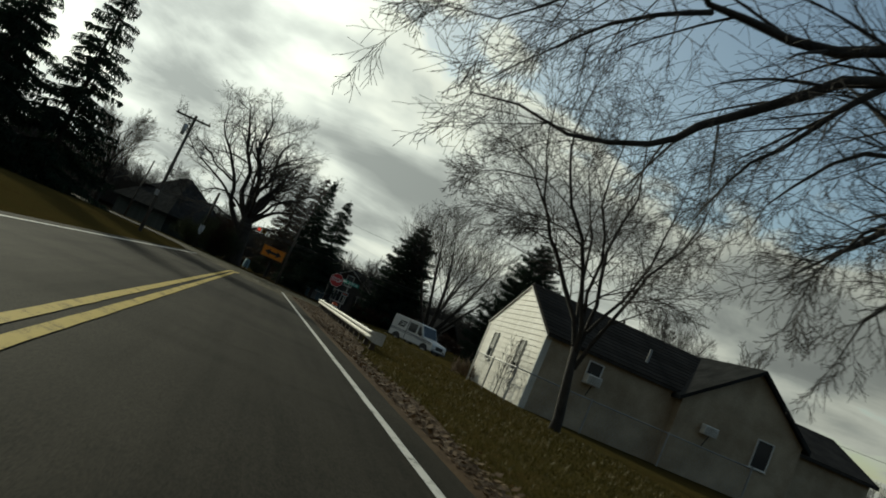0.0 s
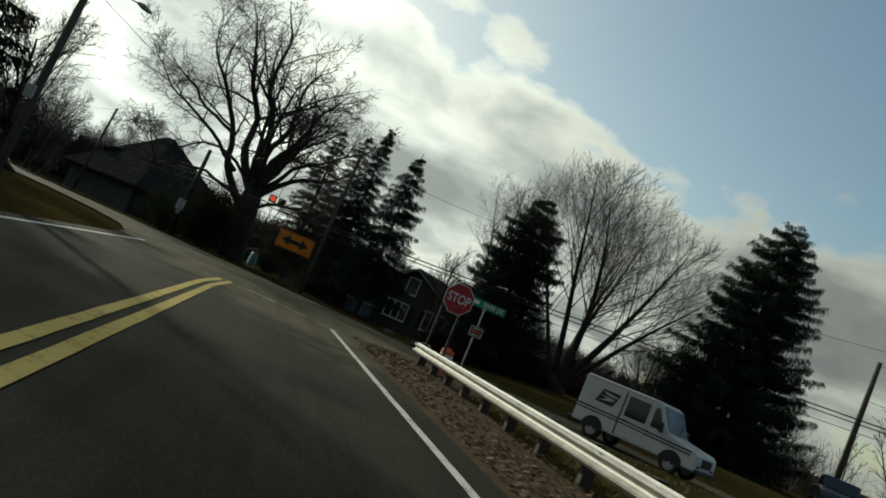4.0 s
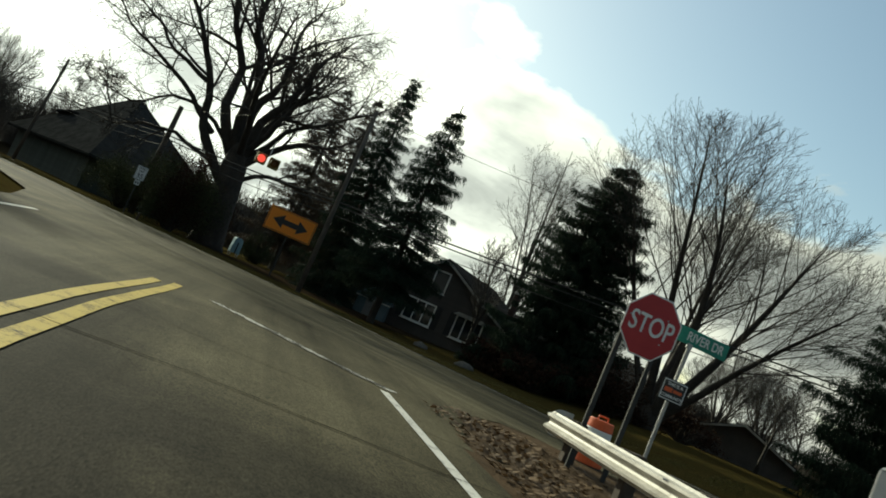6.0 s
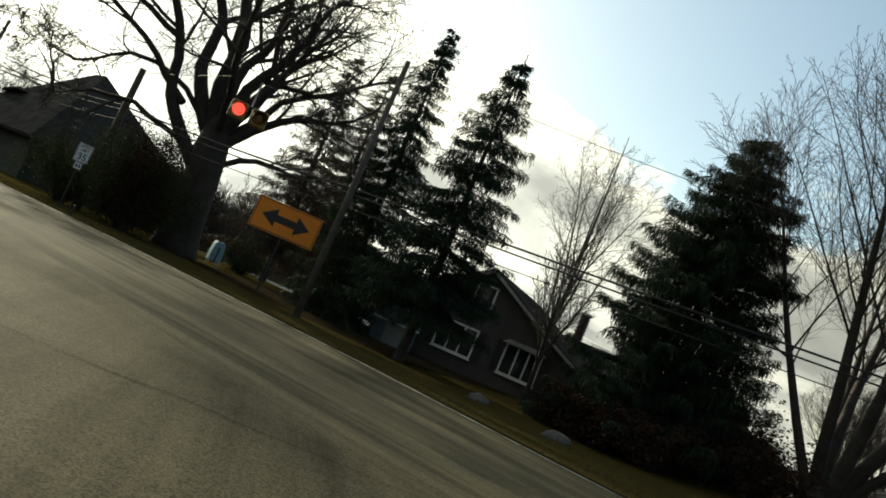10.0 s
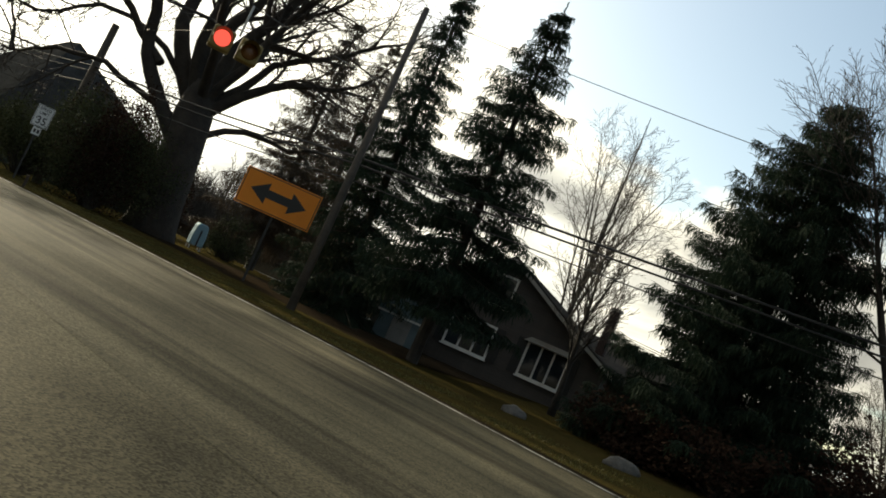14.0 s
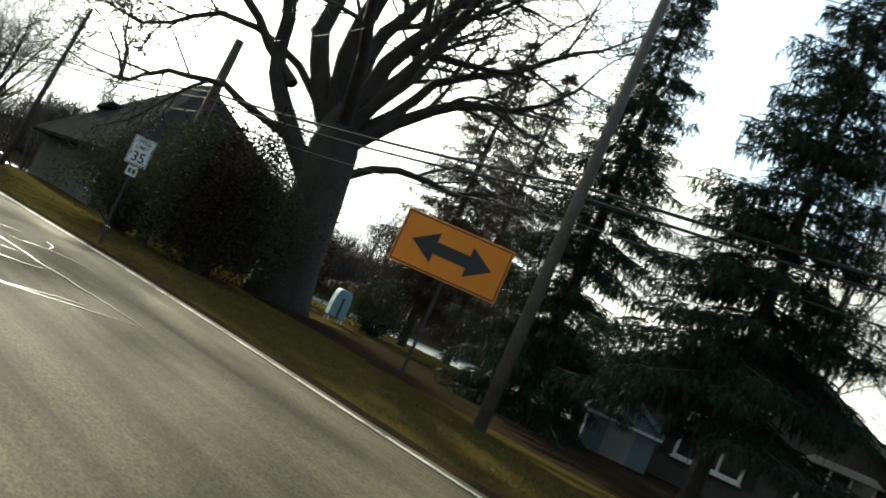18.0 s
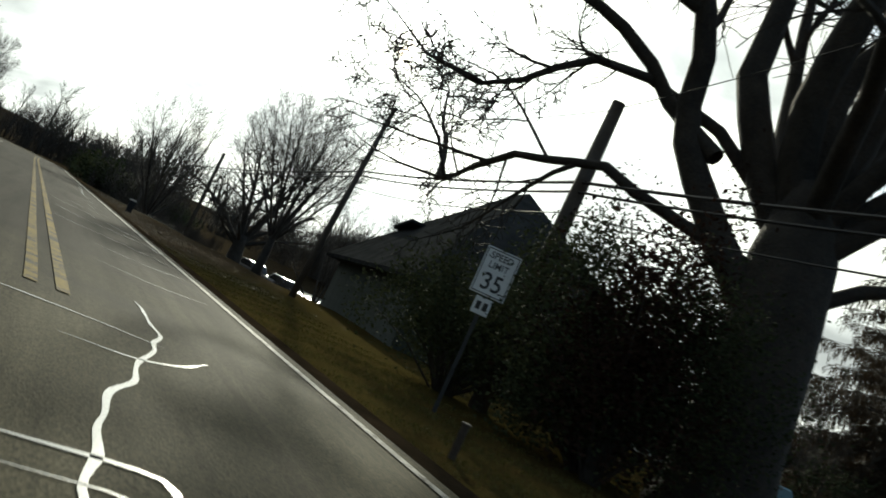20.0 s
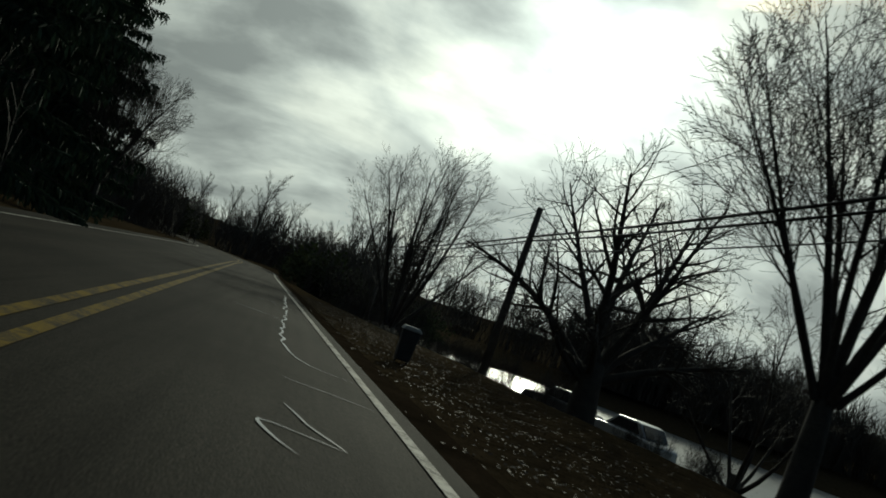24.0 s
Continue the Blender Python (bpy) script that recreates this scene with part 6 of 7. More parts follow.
for yy in (1.9, 5.27):
    win = window(WH, W_D - yy, 1.02, 0.50, 0.98, face @ pose(0, -0.03, 0), 1, slim=True)
    part("blind", Geo().box(-0.24, -0.018, 0.22 if yy < 3 else 0.40, 0.24, -0.013, 0.97), M_CURTAIN, win, "pale half-drawn blind")
    part("sash_bar", Geo().box(-0.25, -0.03, 0.47, 0.25, -0.019, 0.51), M_TRIM, win)
for y in (0.0, W_D):
    part("corner_board", Geo().box(-0.045, y - 0.06, -0.3, 0.02, y + 0.06, W_E - 0.08), M_TRIM, WH)
side = pose(0, 0, 0)
window(WH, 1.8, 1.55, 0.45, 0.62, side, 1, slim=True)
part("vent_pipe", Geo().tube([(3.7, 0.9, 2.7), (3.7, 0.9, 3.35)], [0.05, 0.05], 8), M_STEEL, WH, "small roof vent")
for ax in (1.8, 5.75):
    ac = thing("air_conditioner", pose(8.35 + ax, 25.35 - (0.0 if ax < 3 else 0.40), 0.30), "white window air conditioner on a house wall", "air conditioner")
    part("case", rounded(Geo().box(-0.24, -0.32, 1.50, 0.24, -0.06, 1.80), 0.015), M_TRIM, ac)
    for q in range(6):
        part("louvre", Geo().box(-0.20, -0.335, 1.54 + q * 0.04, 0.20, -0.318, 1.555 + q * 0.04), M_CURTAIN, ac)
    part("bracket", Geo().tube([(0.0, -0.28, 1.50), (0.0, -0.05, 1.15)], [0.015, 0.015], 6), M_DARKSTEEL, ac, "dark bracket")
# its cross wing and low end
wing = gable_house("house_wing", pose(13.0, 24.95, 0.28), 4.4, 7.2, 2.35, 3.98, M_SHADEWALL, M_SHINGLE2, "white gabled wing joined to a white house", 0.2, 0.2)
window(wing, 3.15, 1.2, 0.55, 0.85, pose(0, 0, 0), 1, slim=True)
low = thing("house_wing", pose(17.45, 25.6, 0.28), "low white end wing with a dark roof", "house")
part("wall", Geo().box(0, 0, -0.3, 3.2, 5.6, 2.15), M_SHADEWALL, low)
part("roof", Geo().prism([(-0.2, 2.1), (2.8, 3.15), (5.8, 2.1), (5.8, 2.22), (2.8, 3.29), (-0.2, 2.22)], -0.05, 3.4, "x"), M_SHINGLE, low)


def chain_fence(pts, h, label):
    """A chain-link fence on steel posts: top rail, and a net of crossing wires."""
    fence = thing("chain_link_fence", pose(0, 0, 0), label, "fence")
    for i, (x, y) in enumerate(pts):
        z = land(x, y)
        part("post", Geo().tube([(x, y, z - 0.1), (x, y, z + h + 0.06)], [0.03, 0.03], 8), M_STEEL, fence)
        if i:
            x0, y0 = pts[i - 1]
            z0 = land(x0, y0)
            part("rail", Geo().tube([(x0, y0, z0 + h), (x, y, z + h)], [0.02, 0.02], 6), M_STEEL, fence)
            net = Geo()
            n = int(math.hypot(x - x0, y - y0) / 0.11)
            for j in range(n):
                for sgn in (0, 1):
                    a, b = j / n, min(1.0, (j + 0.5 * h / 0.11) / n)
                    za, zb = (0.04, h) if sgn else (h, 0.04)
                    top = h if b == (j + 0.5 * h / 0.11) / n else h * (b - a) * n / (0.5 * h / 0.11)
                    zb = za + (zb - za) * (top / h)
                    net.tube([(x0 + (x - x0) * a, y0 + (y - y0) * a, z0 + za), (x0 + (x - x0) * b, y0 + (y - y0) * b, z0 + zb)], [0.0022, 0.0022], 3, False)
            part("mesh", net, M_STEEL, fence, "thin wire mesh")
    return fence


dry = brush_mesh(95, 0.85, 1.15, 46, M_DRYSTEM)
for x, y, k in ((8.0, 32.1, 0.55), (8.05, 31.3, 0.42)):
    tagged(part("brush", dry, None, at=pose(x, y, land(x, y), 0, 0, 70 * y) @ Matrix.Scale(k, 4)), "dry brown leafless shrub at the corner of a white house", "shrub", "dry shrubs by the white house")
chain_fence([(7.75, 30.0), (7.7, 27.6), (7.7, 24.9), (10.2, 24.75), (12.7, 24.4), (15.6, 24.3)], 1.05, "grey chain-link fence around a white house")
for i, (x, y) in enumerate(((8.0, 27.2), (7.95, 26.6), (7.95, 31.6), (8.0, 26.0))):
    bare_tree(x, y, 80 + i, 1.7 if i < 2 else 0.9, 0.018, dict(UPRIGHT, levels=2, count=(9, 6, 4), first=(0.2, 0.2, 0.2), thin=0.004), "thin leafless shrub against a white gable")

# brown house with a steep flared gable, beyond the junction
RH = thing("brown_house", look((0, 0, 0), (0, 0, -1)) @ pose(0, 0, 0), "dark brown clapboard house with white windows", "house")
RH.matrix_basis = pose(4.19, 96.56, -0.1, 0, 0, -30)
R_W, R_E, R_A = 9.3, 2.05, 4.5
wall_line = [(0.3, -0.3), (R_W - 0.3, -0.3), (R_W - 0.3, R_E), (R_W - 2.0, 2.95), (R_W / 2, R_A), (2.0, 2.95), (0.3, R_E)]
part("wall", Geo().prism(wall_line, 0.0, 0.2, "y"), M_DARKWALL, RH)
part("wall", Geo().prism(wall_line, 9.8, 10.0, "y"), M_DARKWALL, RH)
for x0 in (0.3, R_W - 0.5):
    part("wall", Geo().box(x0, 0.2, -0.3, x0 + 0.2, 9.8, R_E), M_DARKWALL, RH)
roof_line = [(-0.05, 1.93), (1.9, 2.93), (R_W / 2, 4.5), (R_W - 1.9, 2.93), (R_W + 0.05, 1.93)]
roof_top = [(x, z + 0.15) for x, z in roof_line]
for half in (roof_line[:3] + roof_top[:3][::-1], roof_line[2:] + roof_top[2:][::-1]):
    part("roof", Geo().prism(half, -0.4, 10.3, "y"), M_SHINGLE, RH)
for half in (roof_line[:3], roof_line[2:]):
    rk = [(x, z - 0.06) for x, z in half] + [(x, z + 0.08) for x, z in half][::-1]
    part("rake_board", Geo().prism(rk, -0.46, -0.405, "y"), M_CONCRETE, RH, "pale rake board")
bfront = pose(0.3, 0, 0)
boards(RH, bfront, R_W - 0.6, -0.2, R_A - 0.1, 0.13, M_DARKWALL, gable=((R_W - 0.6) / 2, R_A + 0.15, R_E))
bay = R_W - 2.35
window(RH, bay, 0.85, 1.45, 1.15, pose(0, -0.03, 0), 3, shutters=True)
part("bay_roof", Geo().prism([(bay - 0.95, 2.02), (bay + 0.95, 2.02), (bay + 0.7, 2.2), (bay - 0.7, 2.2)], -0.3, 0.0, "y"), M_CONCRETE, RH, "small pale hood over the window")
window(RH, R_W - 5.25, 0.85, 1.6, 1.1, pose(0, -0.03, 0), 3, shutters=True)
window(RH, R_W - 4.75, 2.8, 0.75, 1.05, pose(0, -0.03, 0), 1)
# side wing with a low roof and chimney
rw = thing("house_wing", RH.matrix_basis @ pose(R_W, 2.2, 0), "low brown side wing of a house", "house")
part("wall", Geo().box(-0.35, 0, -0.3, 6.2, 0.2, 2.0), M_DARKWALL, rw)
part("wall", Geo().box(6.0, 0.2, -0.3, 6.2, 6.0, 2.0), M_DARKWALL, rw)
part("wall", Geo().box(-0.35, 5.8, -0.3, 6.0, 6.0, 2.0), M_DARKWALL, rw)
for a, b in ((-0.4, 3.0), (6.4, 3.0)):
    part("roof", Geo().prism([(a, 1.9), (b, 3.35), (b, 3.48), (a, 2.03)], -2.6, 6.5, "x"), M_SHINGLE, rw)
window(rw, 2.4, 0.75, 0.9, 1.1, pose(0, -0.01, 0), 2)
boards(rw, pose(-0.35, 0, 0), 6.5, -0.2, 2.0, 0.13, M_DARKWALL)
chimney = thing("chimney", pose(12.44, 94.18, 2.55, 0, 0, math.degrees(math.atan2(-0.65, 0.76))) @ Matrix.Diagonal((0.55, 0.55, 1.0, 1.0)), "old red brick chimney on a house roof", "chimney")
part("core", Geo().box(-0.24, -0.24, 0, 0.24, 0.24, 1.75), M_BRICK, chimney)
bk = rounded(Geo().box(0, 0, 0, 0.2, 0.1, 0.065), 0.006).mesh("brick", M_BRICK)
for row in range(22):
    o = 0.105 if row % 2 else 0.0
    for face_i in range(4):
        for c in range(3):
            xx = -0.32 + o + c * 0.213
            if xx + 0.2 < 0.36:
                part("brick", bk, None, chimney, at=pose(0, 0, row * 0.078, 0, 0, 90 * face_i) @ pose(xx, -0.315, 0))
part("cap", rounded(Geo().box(-0.38, -0.38, 1.72, 0.38, 0.38, 1.83), 0.02), M_CONCRETE, chimney, "concrete cap")

# dark hip-roofed house beside the cross road
LH = thing("dark_house", pose(-13.5, 106.6, -0.1, 0, 0, math.degrees(math.atan2(0.838, -0.545))), "dark green house with a grey hip roof", "house")
# local x runs along the road, local -y away from it
L_L, L_D, L_E, L_A = 15.6, 8.8, 2.35, 7.6


def hip(parent, x0, x1, y0, y1, z0, zr, r0, r1, mat, thick=0.16):
    """A hip roof as four thick planes."""
    ym = (y0 + y1) / 2
    a, b, c, d = (x0, y0, z0), (x1, y0, z0), (x1, y1, z0), (x0, y1, z0)
    e, f = (r0, ym, zr), (r1, ym, zr)
    for pts in ((a, b, f, e), (c, d, e, f), (d, a, e), (b, c, f)):
        g = Geo()
        n = len(pts)
        g.v = list(pts) + [(p[0], p[1], p[2] - thick) for p in pts]
        g.f = [tuple(range(n)), tuple(range(2 * n - 1, n - 1, -1))] + [(i, n + i, n + (i + 1) % n, (i + 1) % n) for i in range(n)]
        part("roof", g, mat, parent, "grey shingle roof plane")


hip(LH, -0.9, L_L + 0.9, 0.6, -L_D - 0.6, L_E, L_A, 7.2, 9.0, M_SHINGLE2)
for a in ((0.2, 0.0, L_L - 0.2, -0.2), (0.2, -L_D + 0.2, L_L - 0.2, -L_D), (0.2, -0.2, 0.4, -L_D + 0.2), (L_L - 0.4, -0.2, L_L - 0.2, -L_D + 0.2)):
    part("wall", Geo().box(min(a[0], a[2]), min(a[1], a[3]), -0.3, max(a[0], a[2]), max(a[1], a[3]), L_E - 0.1), M_GREENWALL, LH)
boards(LH, pose(0.2, -L_D, 0, 0, 0, 90), L_D, -0.2, L_E - 0.2, 0.14, M_GREENWALL)
boards(LH, pose(L_L - 0.2, 0.0, 0, 0, 0, 180), L_L - 0.4, -0.2, L_E - 0.2, 0.14, M_GREENWALL)
window(LH, 2.2, 0.9, 0.9, 1.2, pose(0.17, 0, 0, 0, 0, -90) @ pose(0, 0, 0), 2, frame=M_GREENWALL)
window(LH, 6.2, 0.9, 0.9, 1.2, pose(0.17, 0, 0, 0, 0, -90), 2, frame=M_GREENWALL)
# a low dormer breaks the far slope of the roof
dormer = thing("dormer", LH.matrix_basis.copy(), "low dormer with a grey roof on a dark house", "dormer")
part("wall", Geo().box(11.2, -2.5, 2.6, 13.2, -1.5, 4.55), M_GREENWALL, dormer)
part("roof", Geo().prism([(10.7, 4.86), (13.7, 4.54), (13.7, 4.68), (10.7, 5.0)], -2.9, -1.25, "y"), M_SHINGLE2, dormer)

# grey gabled house far beyond the cross road
gh = gable_house("grey_house", pose(33.5, 63.3, 0.2, 0, 0, 57), 6.0, 7.0, 3.2, 4.1, M_DARKSIDE, M_SHINGLE2, "low dark blue-grey house with a dark roof", 0.15, 0.2)
window(gh, 1.6, 1.0, 1.2, 1.0, pose(0, 7.0, 0, 0, 0, -90), 2)
# low shed roof behind the fan-shaped tree
shed = gable_house("shed", pose(23.0, 86.1, -1.6, 0, 0, -32) @ pose(-3.15, 0, 0), 6.3, 7.0, 2.75, 3.95, M_DARKWALL, M_SHINGLE2, "low dark garage with a grey gabled roof", 0.3, 0.3, "garage")
part("rake_board", Geo().prism([(-0.3, 2.62), (3.15, 3.95), (6.6, 2.62), (6.6, 2.72), (3.15, 4.06), (-0.3, 2.72)], -0.36, -0.31, "y"), M_CONCRETE, shed, "pale rake board")
part("door", rounded(Geo().box(1.2, -0.03, 0.1, 5.1, -0.004, 2.2), 0.01), M_DARKWALL, shed, "dark garage door")


# ---- poles and wires ----
def pole(x, y, top, radius=0.16, label="weathered wooden utility pole", lean=(0.0, 0.0), group="utility poles", bands=True):
    z = land(x, y)
    p = thing("utility_pole", pose(x, y, z), label, "utility pole", group)
    h = top - z
    part("post", Geo().tube([(0, 0, -0.3), (lean[0] * 0.5, lean[1] * 0.5, h * 0.5), (lean[0], lean[1], h)], [radius * 1.15, radius, radius * 0.78], 12), M_POLE, p, smooth=True)
    return p


def wire(a, b, sag, label, r=0.012, category="cable", name="overhead_wire"):
    pts = []
    for i in range(17):
        t = i / 16
        q = Vector(a).lerp(Vector(b), t)
        q.z -= 4 * sag * t * (1 - t)
        pts.append(q)
    ob = part(name, Geo().tube(pts, [r] * 17, 5), M_WIRE)
    return tagged(ob, label, category)


P1 = (-8.9, 60.4)
p1 = pole(*P1, 8.6, 0.115, "weathered utility pole with crossarm, transformer and street lamp", lean=(0.15, 0.3))
part("crossarm", rounded(Geo().box(-1.15, 0.2, 8.25, 1.25, 0.32, 8.38), 0.01), M_POLE, p1, "wooden crossarm")
for k in (-1.05, -0.55, 0.65, 1.15):
    part("insulator", Geo().tube([(k, 0.26, 8.38), (k, 0.26, 8.46), (k, 0.26, 8.54)], [0.03, 0.05, 0.025], 8), M_CONCRETE, p1)
part("transformer", Geo().tube([(-0.18, -0.14, 7.0), (-0.18, -0.14, 7.06), (-0.18, -0.14, 7.72), (-0.18, -0.14, 7.78)], [0.10, 0.14, 0.14, 0.09], 14), M_STEEL, p1, "grey drum transformer", True)
part("brace", Geo().tube([(0.15, 0.22, 7.75), (0.75, 0.22, 8.25)], [0.02, 0.02], 6), M_STEEL, p1)
part("lamp_arm", Geo().tube([(0.1, 0.1, 6.2), (0.7, 0.6, 6.5), (1.3, 1.1, 6.55)], [0.025, 0.025, 0.02], 8), M_STEEL, p1, "thin steel lamp arm")
part("lamp_head", Geo().tube([(1.25, 1.05, 6.55), (1.4, 1.18, 6.54), (1.62, 1.36, 6.5)], [0.05, 0.1, 0.04], 10), M_STEEL, p1, "small street lamp head")
part("meter_box", rounded(Geo().box(-0.12, -0.36, 2.6, 0.12, -0.16, 3.0), 0.02), M_STEEL, p1, "grey box")

UP = (0.95, 86.9)
up = pole(*UP, 8.75, 0.108, "plain weathered utility pole behind an arrow sign", lean=(0.0, 0.0))
MP = (-8.6, 98.0)
pole(*MP, 6.5, 0.17, "short weathered utility pole beside a dark house", lean=(0.1, 0))
LP = (-17.95, 109.2)
pole(LP[0] - 0.5, LP[1] - 0.06, 7.45, 0.11, "weathered utility pole beside a dark house", lean=(0.5, 0.06))
P2 = (-36.2, 128.6)
p2 = pole(*P2, 5.5, 0.13, "weathered utility pole beside the cross road")
P3 = (-58.0, 152.0)
p3 = pole(*P3, 5.6, 0.13, "weathered utility pole beside the cross road")
PA = (29.0, 74.5)
pole(*PA, 8.5, 0.16, "dark wooden utility pole near a grey house")
PB = (29.3, 71.0)
pole(*PB, 9.1, 0.16, "dark wooden utility pole near a grey house")
route = [(PB, (8.9, 5.2, 5.0, 4.6)), (UP, (8.6, 4.3, 4.12, 3.68)), (MP, (6.3, 4.75, 4.55, 4.1)), (LP, (7.3, 5.0, 4.82, 4.36)), (P2, (5.4, 4.5, 4.35, 4.0)), (P3, (5.5, 4.6, 4.4, 4.0))]
for (a, za), (b, zb) in zip(route, route[1:]):
    for k, (sag, r) in enumerate(((0.9 if a == PB else 0.25, 0.010), (0.12, 0.034), (0.16, 0.028), (0.2, 0.016))):
        wire((*a, za[k]), (*b, zb[k]), sag, "black overhead cable between utility poles", r)
wire((*PA, 8.3), (*PB, 8.9), 0.2, "black overhead cable between utility poles", 0.012)
wire((*PA, 6.4), (70, 20, 7.0), 1.0, "black overhead cable between utility poles", 0.014)
# span wire with the flashing beacon
BX, BY, BZ = -2.2, 78.9, 3.94
wire((P1[0] + 0.1, P1[1] + 0.2, 6.3), (BX, BY, BZ + 0.75), 0.05, "thin span wire that carries a beacon", 0.009)
wire((BX, BY, BZ + 0.75), (*UP, 6.4), 0.05, "thin span wire that carries a beacon", 0.009)
beacon = thing("flashing_beacon", pose(BX, BY, BZ, 0, 0, 8), "hanging flashing beacon with one red light lit", "traffic light")
part("hanger", Geo().tube([(0, 0, 0.18), (0, 0, 0.76)], [0.02, 0.02], 8), M_STEEL, beacon)
for k, lens, lab in ((-0.24, M_REDLAMP, "lit red lens"), (0.24, M_AMBER, "dark amber lens")):
    part("housing", rounded(Geo().box(k - 0.19, -0.12, -0.19, k + 0.19, 0.14, 0.19), 0.04, 2), M_HOUSING, beacon, "dull yellow housing")
    visor = Geo()
    ring = [(math.cos(a), math.sin(a)) for a in np.linspace(-0.3, math.pi + 0.3, 14)]
    for (c0, s0), (c1, s1) in zip(ring, ring[1:]):
        visor.face(((k + 0.155 * c0, -0.12, 0.155 * s0), (k + 0.155 * c1, -0.12, 0.155 * s1), (k + 0.15 * c1, -0.34, 0.15 * s1), (k + 0.15 * c0, -0.34, 0.15 * s0)))
        visor.face(((k + 0.165 * c0, -0.12, 0.165 * s0), (k + 0.16 * c0, -0.34, 0.16 * s0), (k + 0.16 * c1, -0.34, 0.16 * s1), (k + 0.165 * c1, -0.12, 0.165 * s1)))
    part("visor", visor, M_HOUSING, beacon, fix=False)
    dome = Geo().tube([(k, -0.12, 0), (k, -0.14, 0), (k, -0.155, 0)], [0.14, 0.12, 0.04], 20)
    part("lens", dome, lens, beacon, lab, True)


# ---- signs ----
def lettering(text, size, mat, parent, m, name="lettering", label="", squeeze=1.0):
    cu = bpy.data.curves.new(name, "FONT")
    cu.body, cu.size, cu.align_x, cu.align_y, cu.extrude = text, size, "CENTER", "CENTER", 0.002
    cu.offset = 0.012 * size
    tmp = bpy.data.objects.new(name, cu)
    scene.collection.objects.link(tmp)
    bpy.context.view_layer.update()
    me = bpy.data.meshes.new_from_object(tmp.evaluated_get(bpy.context.evaluated_depsgraph_get()))
    bpy.data.objects.remove(tmp)
    bpy.data.curves.remove(cu)
    me.materials.clear()
    me.materials.append(mat)
    ob = part(name, me, None, parent, label, at=m @ pose(0, 0, 0, 90, 0, 0) @ Matrix.Diagonal((squeeze, 1, 1, 1)))
    return ob


def u_post(parent, x, y, z0, z1):
    """A perforated steel channel post."""
    g = Geo().prism([(x - 0.035, y), (x + 0.035, y), (x + 0.035, y + 0.03), (x + 0.028, y + 0.03), (x + 0.028, y + 0.006), (x - 0.028, y + 0.006), (x - 0.028, y + 0.03), (x - 0.035, y + 0.03)], z0, z1, "z")
    part("post", g, M_DARKSTEEL, parent, "perforated dark steel post")


def disc_outline(n, r, turn):
    return [(r * math.cos(2 * math.pi * (i + turn) / n), r * math.sin(2 * math.pi * (i + turn) / n)) for i in range(n)]


stop = thing("stop_sign", pose(4.25, 59.05, land(4.25, 59.05), 0, 0, 5), "red octagonal stop sign on a steel post", "stop sign")
r8 = 0.44 / math.cos(math.pi / 8)
part("panel", Geo().prism(disc_outline(8, r8, 0.5), -0.020, -0.016, "y"), M_SIGNWHITE, stop, "white-edged octagon", at=pose(0, 0, 2.28))
part("field", Geo().prism(disc_outline(8, r8 * 0.952, 0.5), -0.0245, -0.0205, "y"), M_RED, stop, "red octagonal face", at=pose(0, 0, 2.28))
lettering("STOP", 0.38, M_SIGNWHITE, stop, pose(0, -0.0265, 2.28), squeeze=0.78)
u_post(stop, -0.36, 0.0, -0.3, 2.42)
u_post(stop, 0.21, 0.0, -0.3, 2.55)
for k, zb in ((-0.36, 2.34), (0.21, 2.45), (0.21, 2.1)):
    part("bolt", Geo().tube([(k, -0.030, zb), (k, -0.022, zb)], [0.012, 0.014], 8), M_STEEL, stop)
street = thing("street_name_sign", pose(5.22, 59.7, land(5.22, 59.7), 0, 0, 8), "green street name sign and small notice on a thin steel pole", "street sign")
part("pole", Geo().tube([(0, 0, -0.3), (0, 0, 2.32)], [0.028, 0.028], 10), M_STEEL, street, "thin galvanized pole")
part("bracket", rounded(Geo().box(-0.05, -0.02, 2.28, 0.05, 0.02, 2.36), 0.008), M_STEEL, street)
part("blade", rounded(Geo().box(-0.62, -0.008, 2.33, 0.66, 0.008, 2.57), 0.004), M_GREEN, street, "green blade")
lettering("RIVER DR", 0.19, M_SIGNWHITE, street, pose(0.24, -0.0105, 2.45), squeeze=0.85)
part("bar", Geo().box(-0.56, -0.013, 2.40, -0.24, -0.009, 2.50), M_SIGNWHITE, street, "unreadable pale bar")
notice = part("notice_panel", rounded(Geo().box(-0.22, -0.048, 1.46, 0.22, -0.032, 1.78), 0.006), M_BLACK, street, "black notice panel", at=pose(0, 0, 0))
bord = Geo().box(-0.205, -0.052, 1.475, 0.205, -0.049, 1.488).box(-0.205, -0.052, 1.752, 0.205, -0.049, 1.765).box(-0.205, -0.052, 1.488, -0.192, -0.049, 1.752).box(0.192, -0.052, 1.488, 0.205, -0.049, 1.752)
part("border", bord, M_SIGNWHITE, notice, "thin white border")
lettering("THIS IS A", 0.07, M_SIGNWHITE, notice, pose(0, -0.051, 1.705))
part("bar", Geo().box(-0.16, -0.053, 1.59, -0.02, -0.0495, 1.655).box(0.0, -0.053, 1.60, 0.15, -0.0495, 1.645), M_BARREL, notice, "orange-red bar")
lettering("COMMUNITY", 0.064, M_SIGNWHITE, notice, pose(0, -0.051, 1.53))

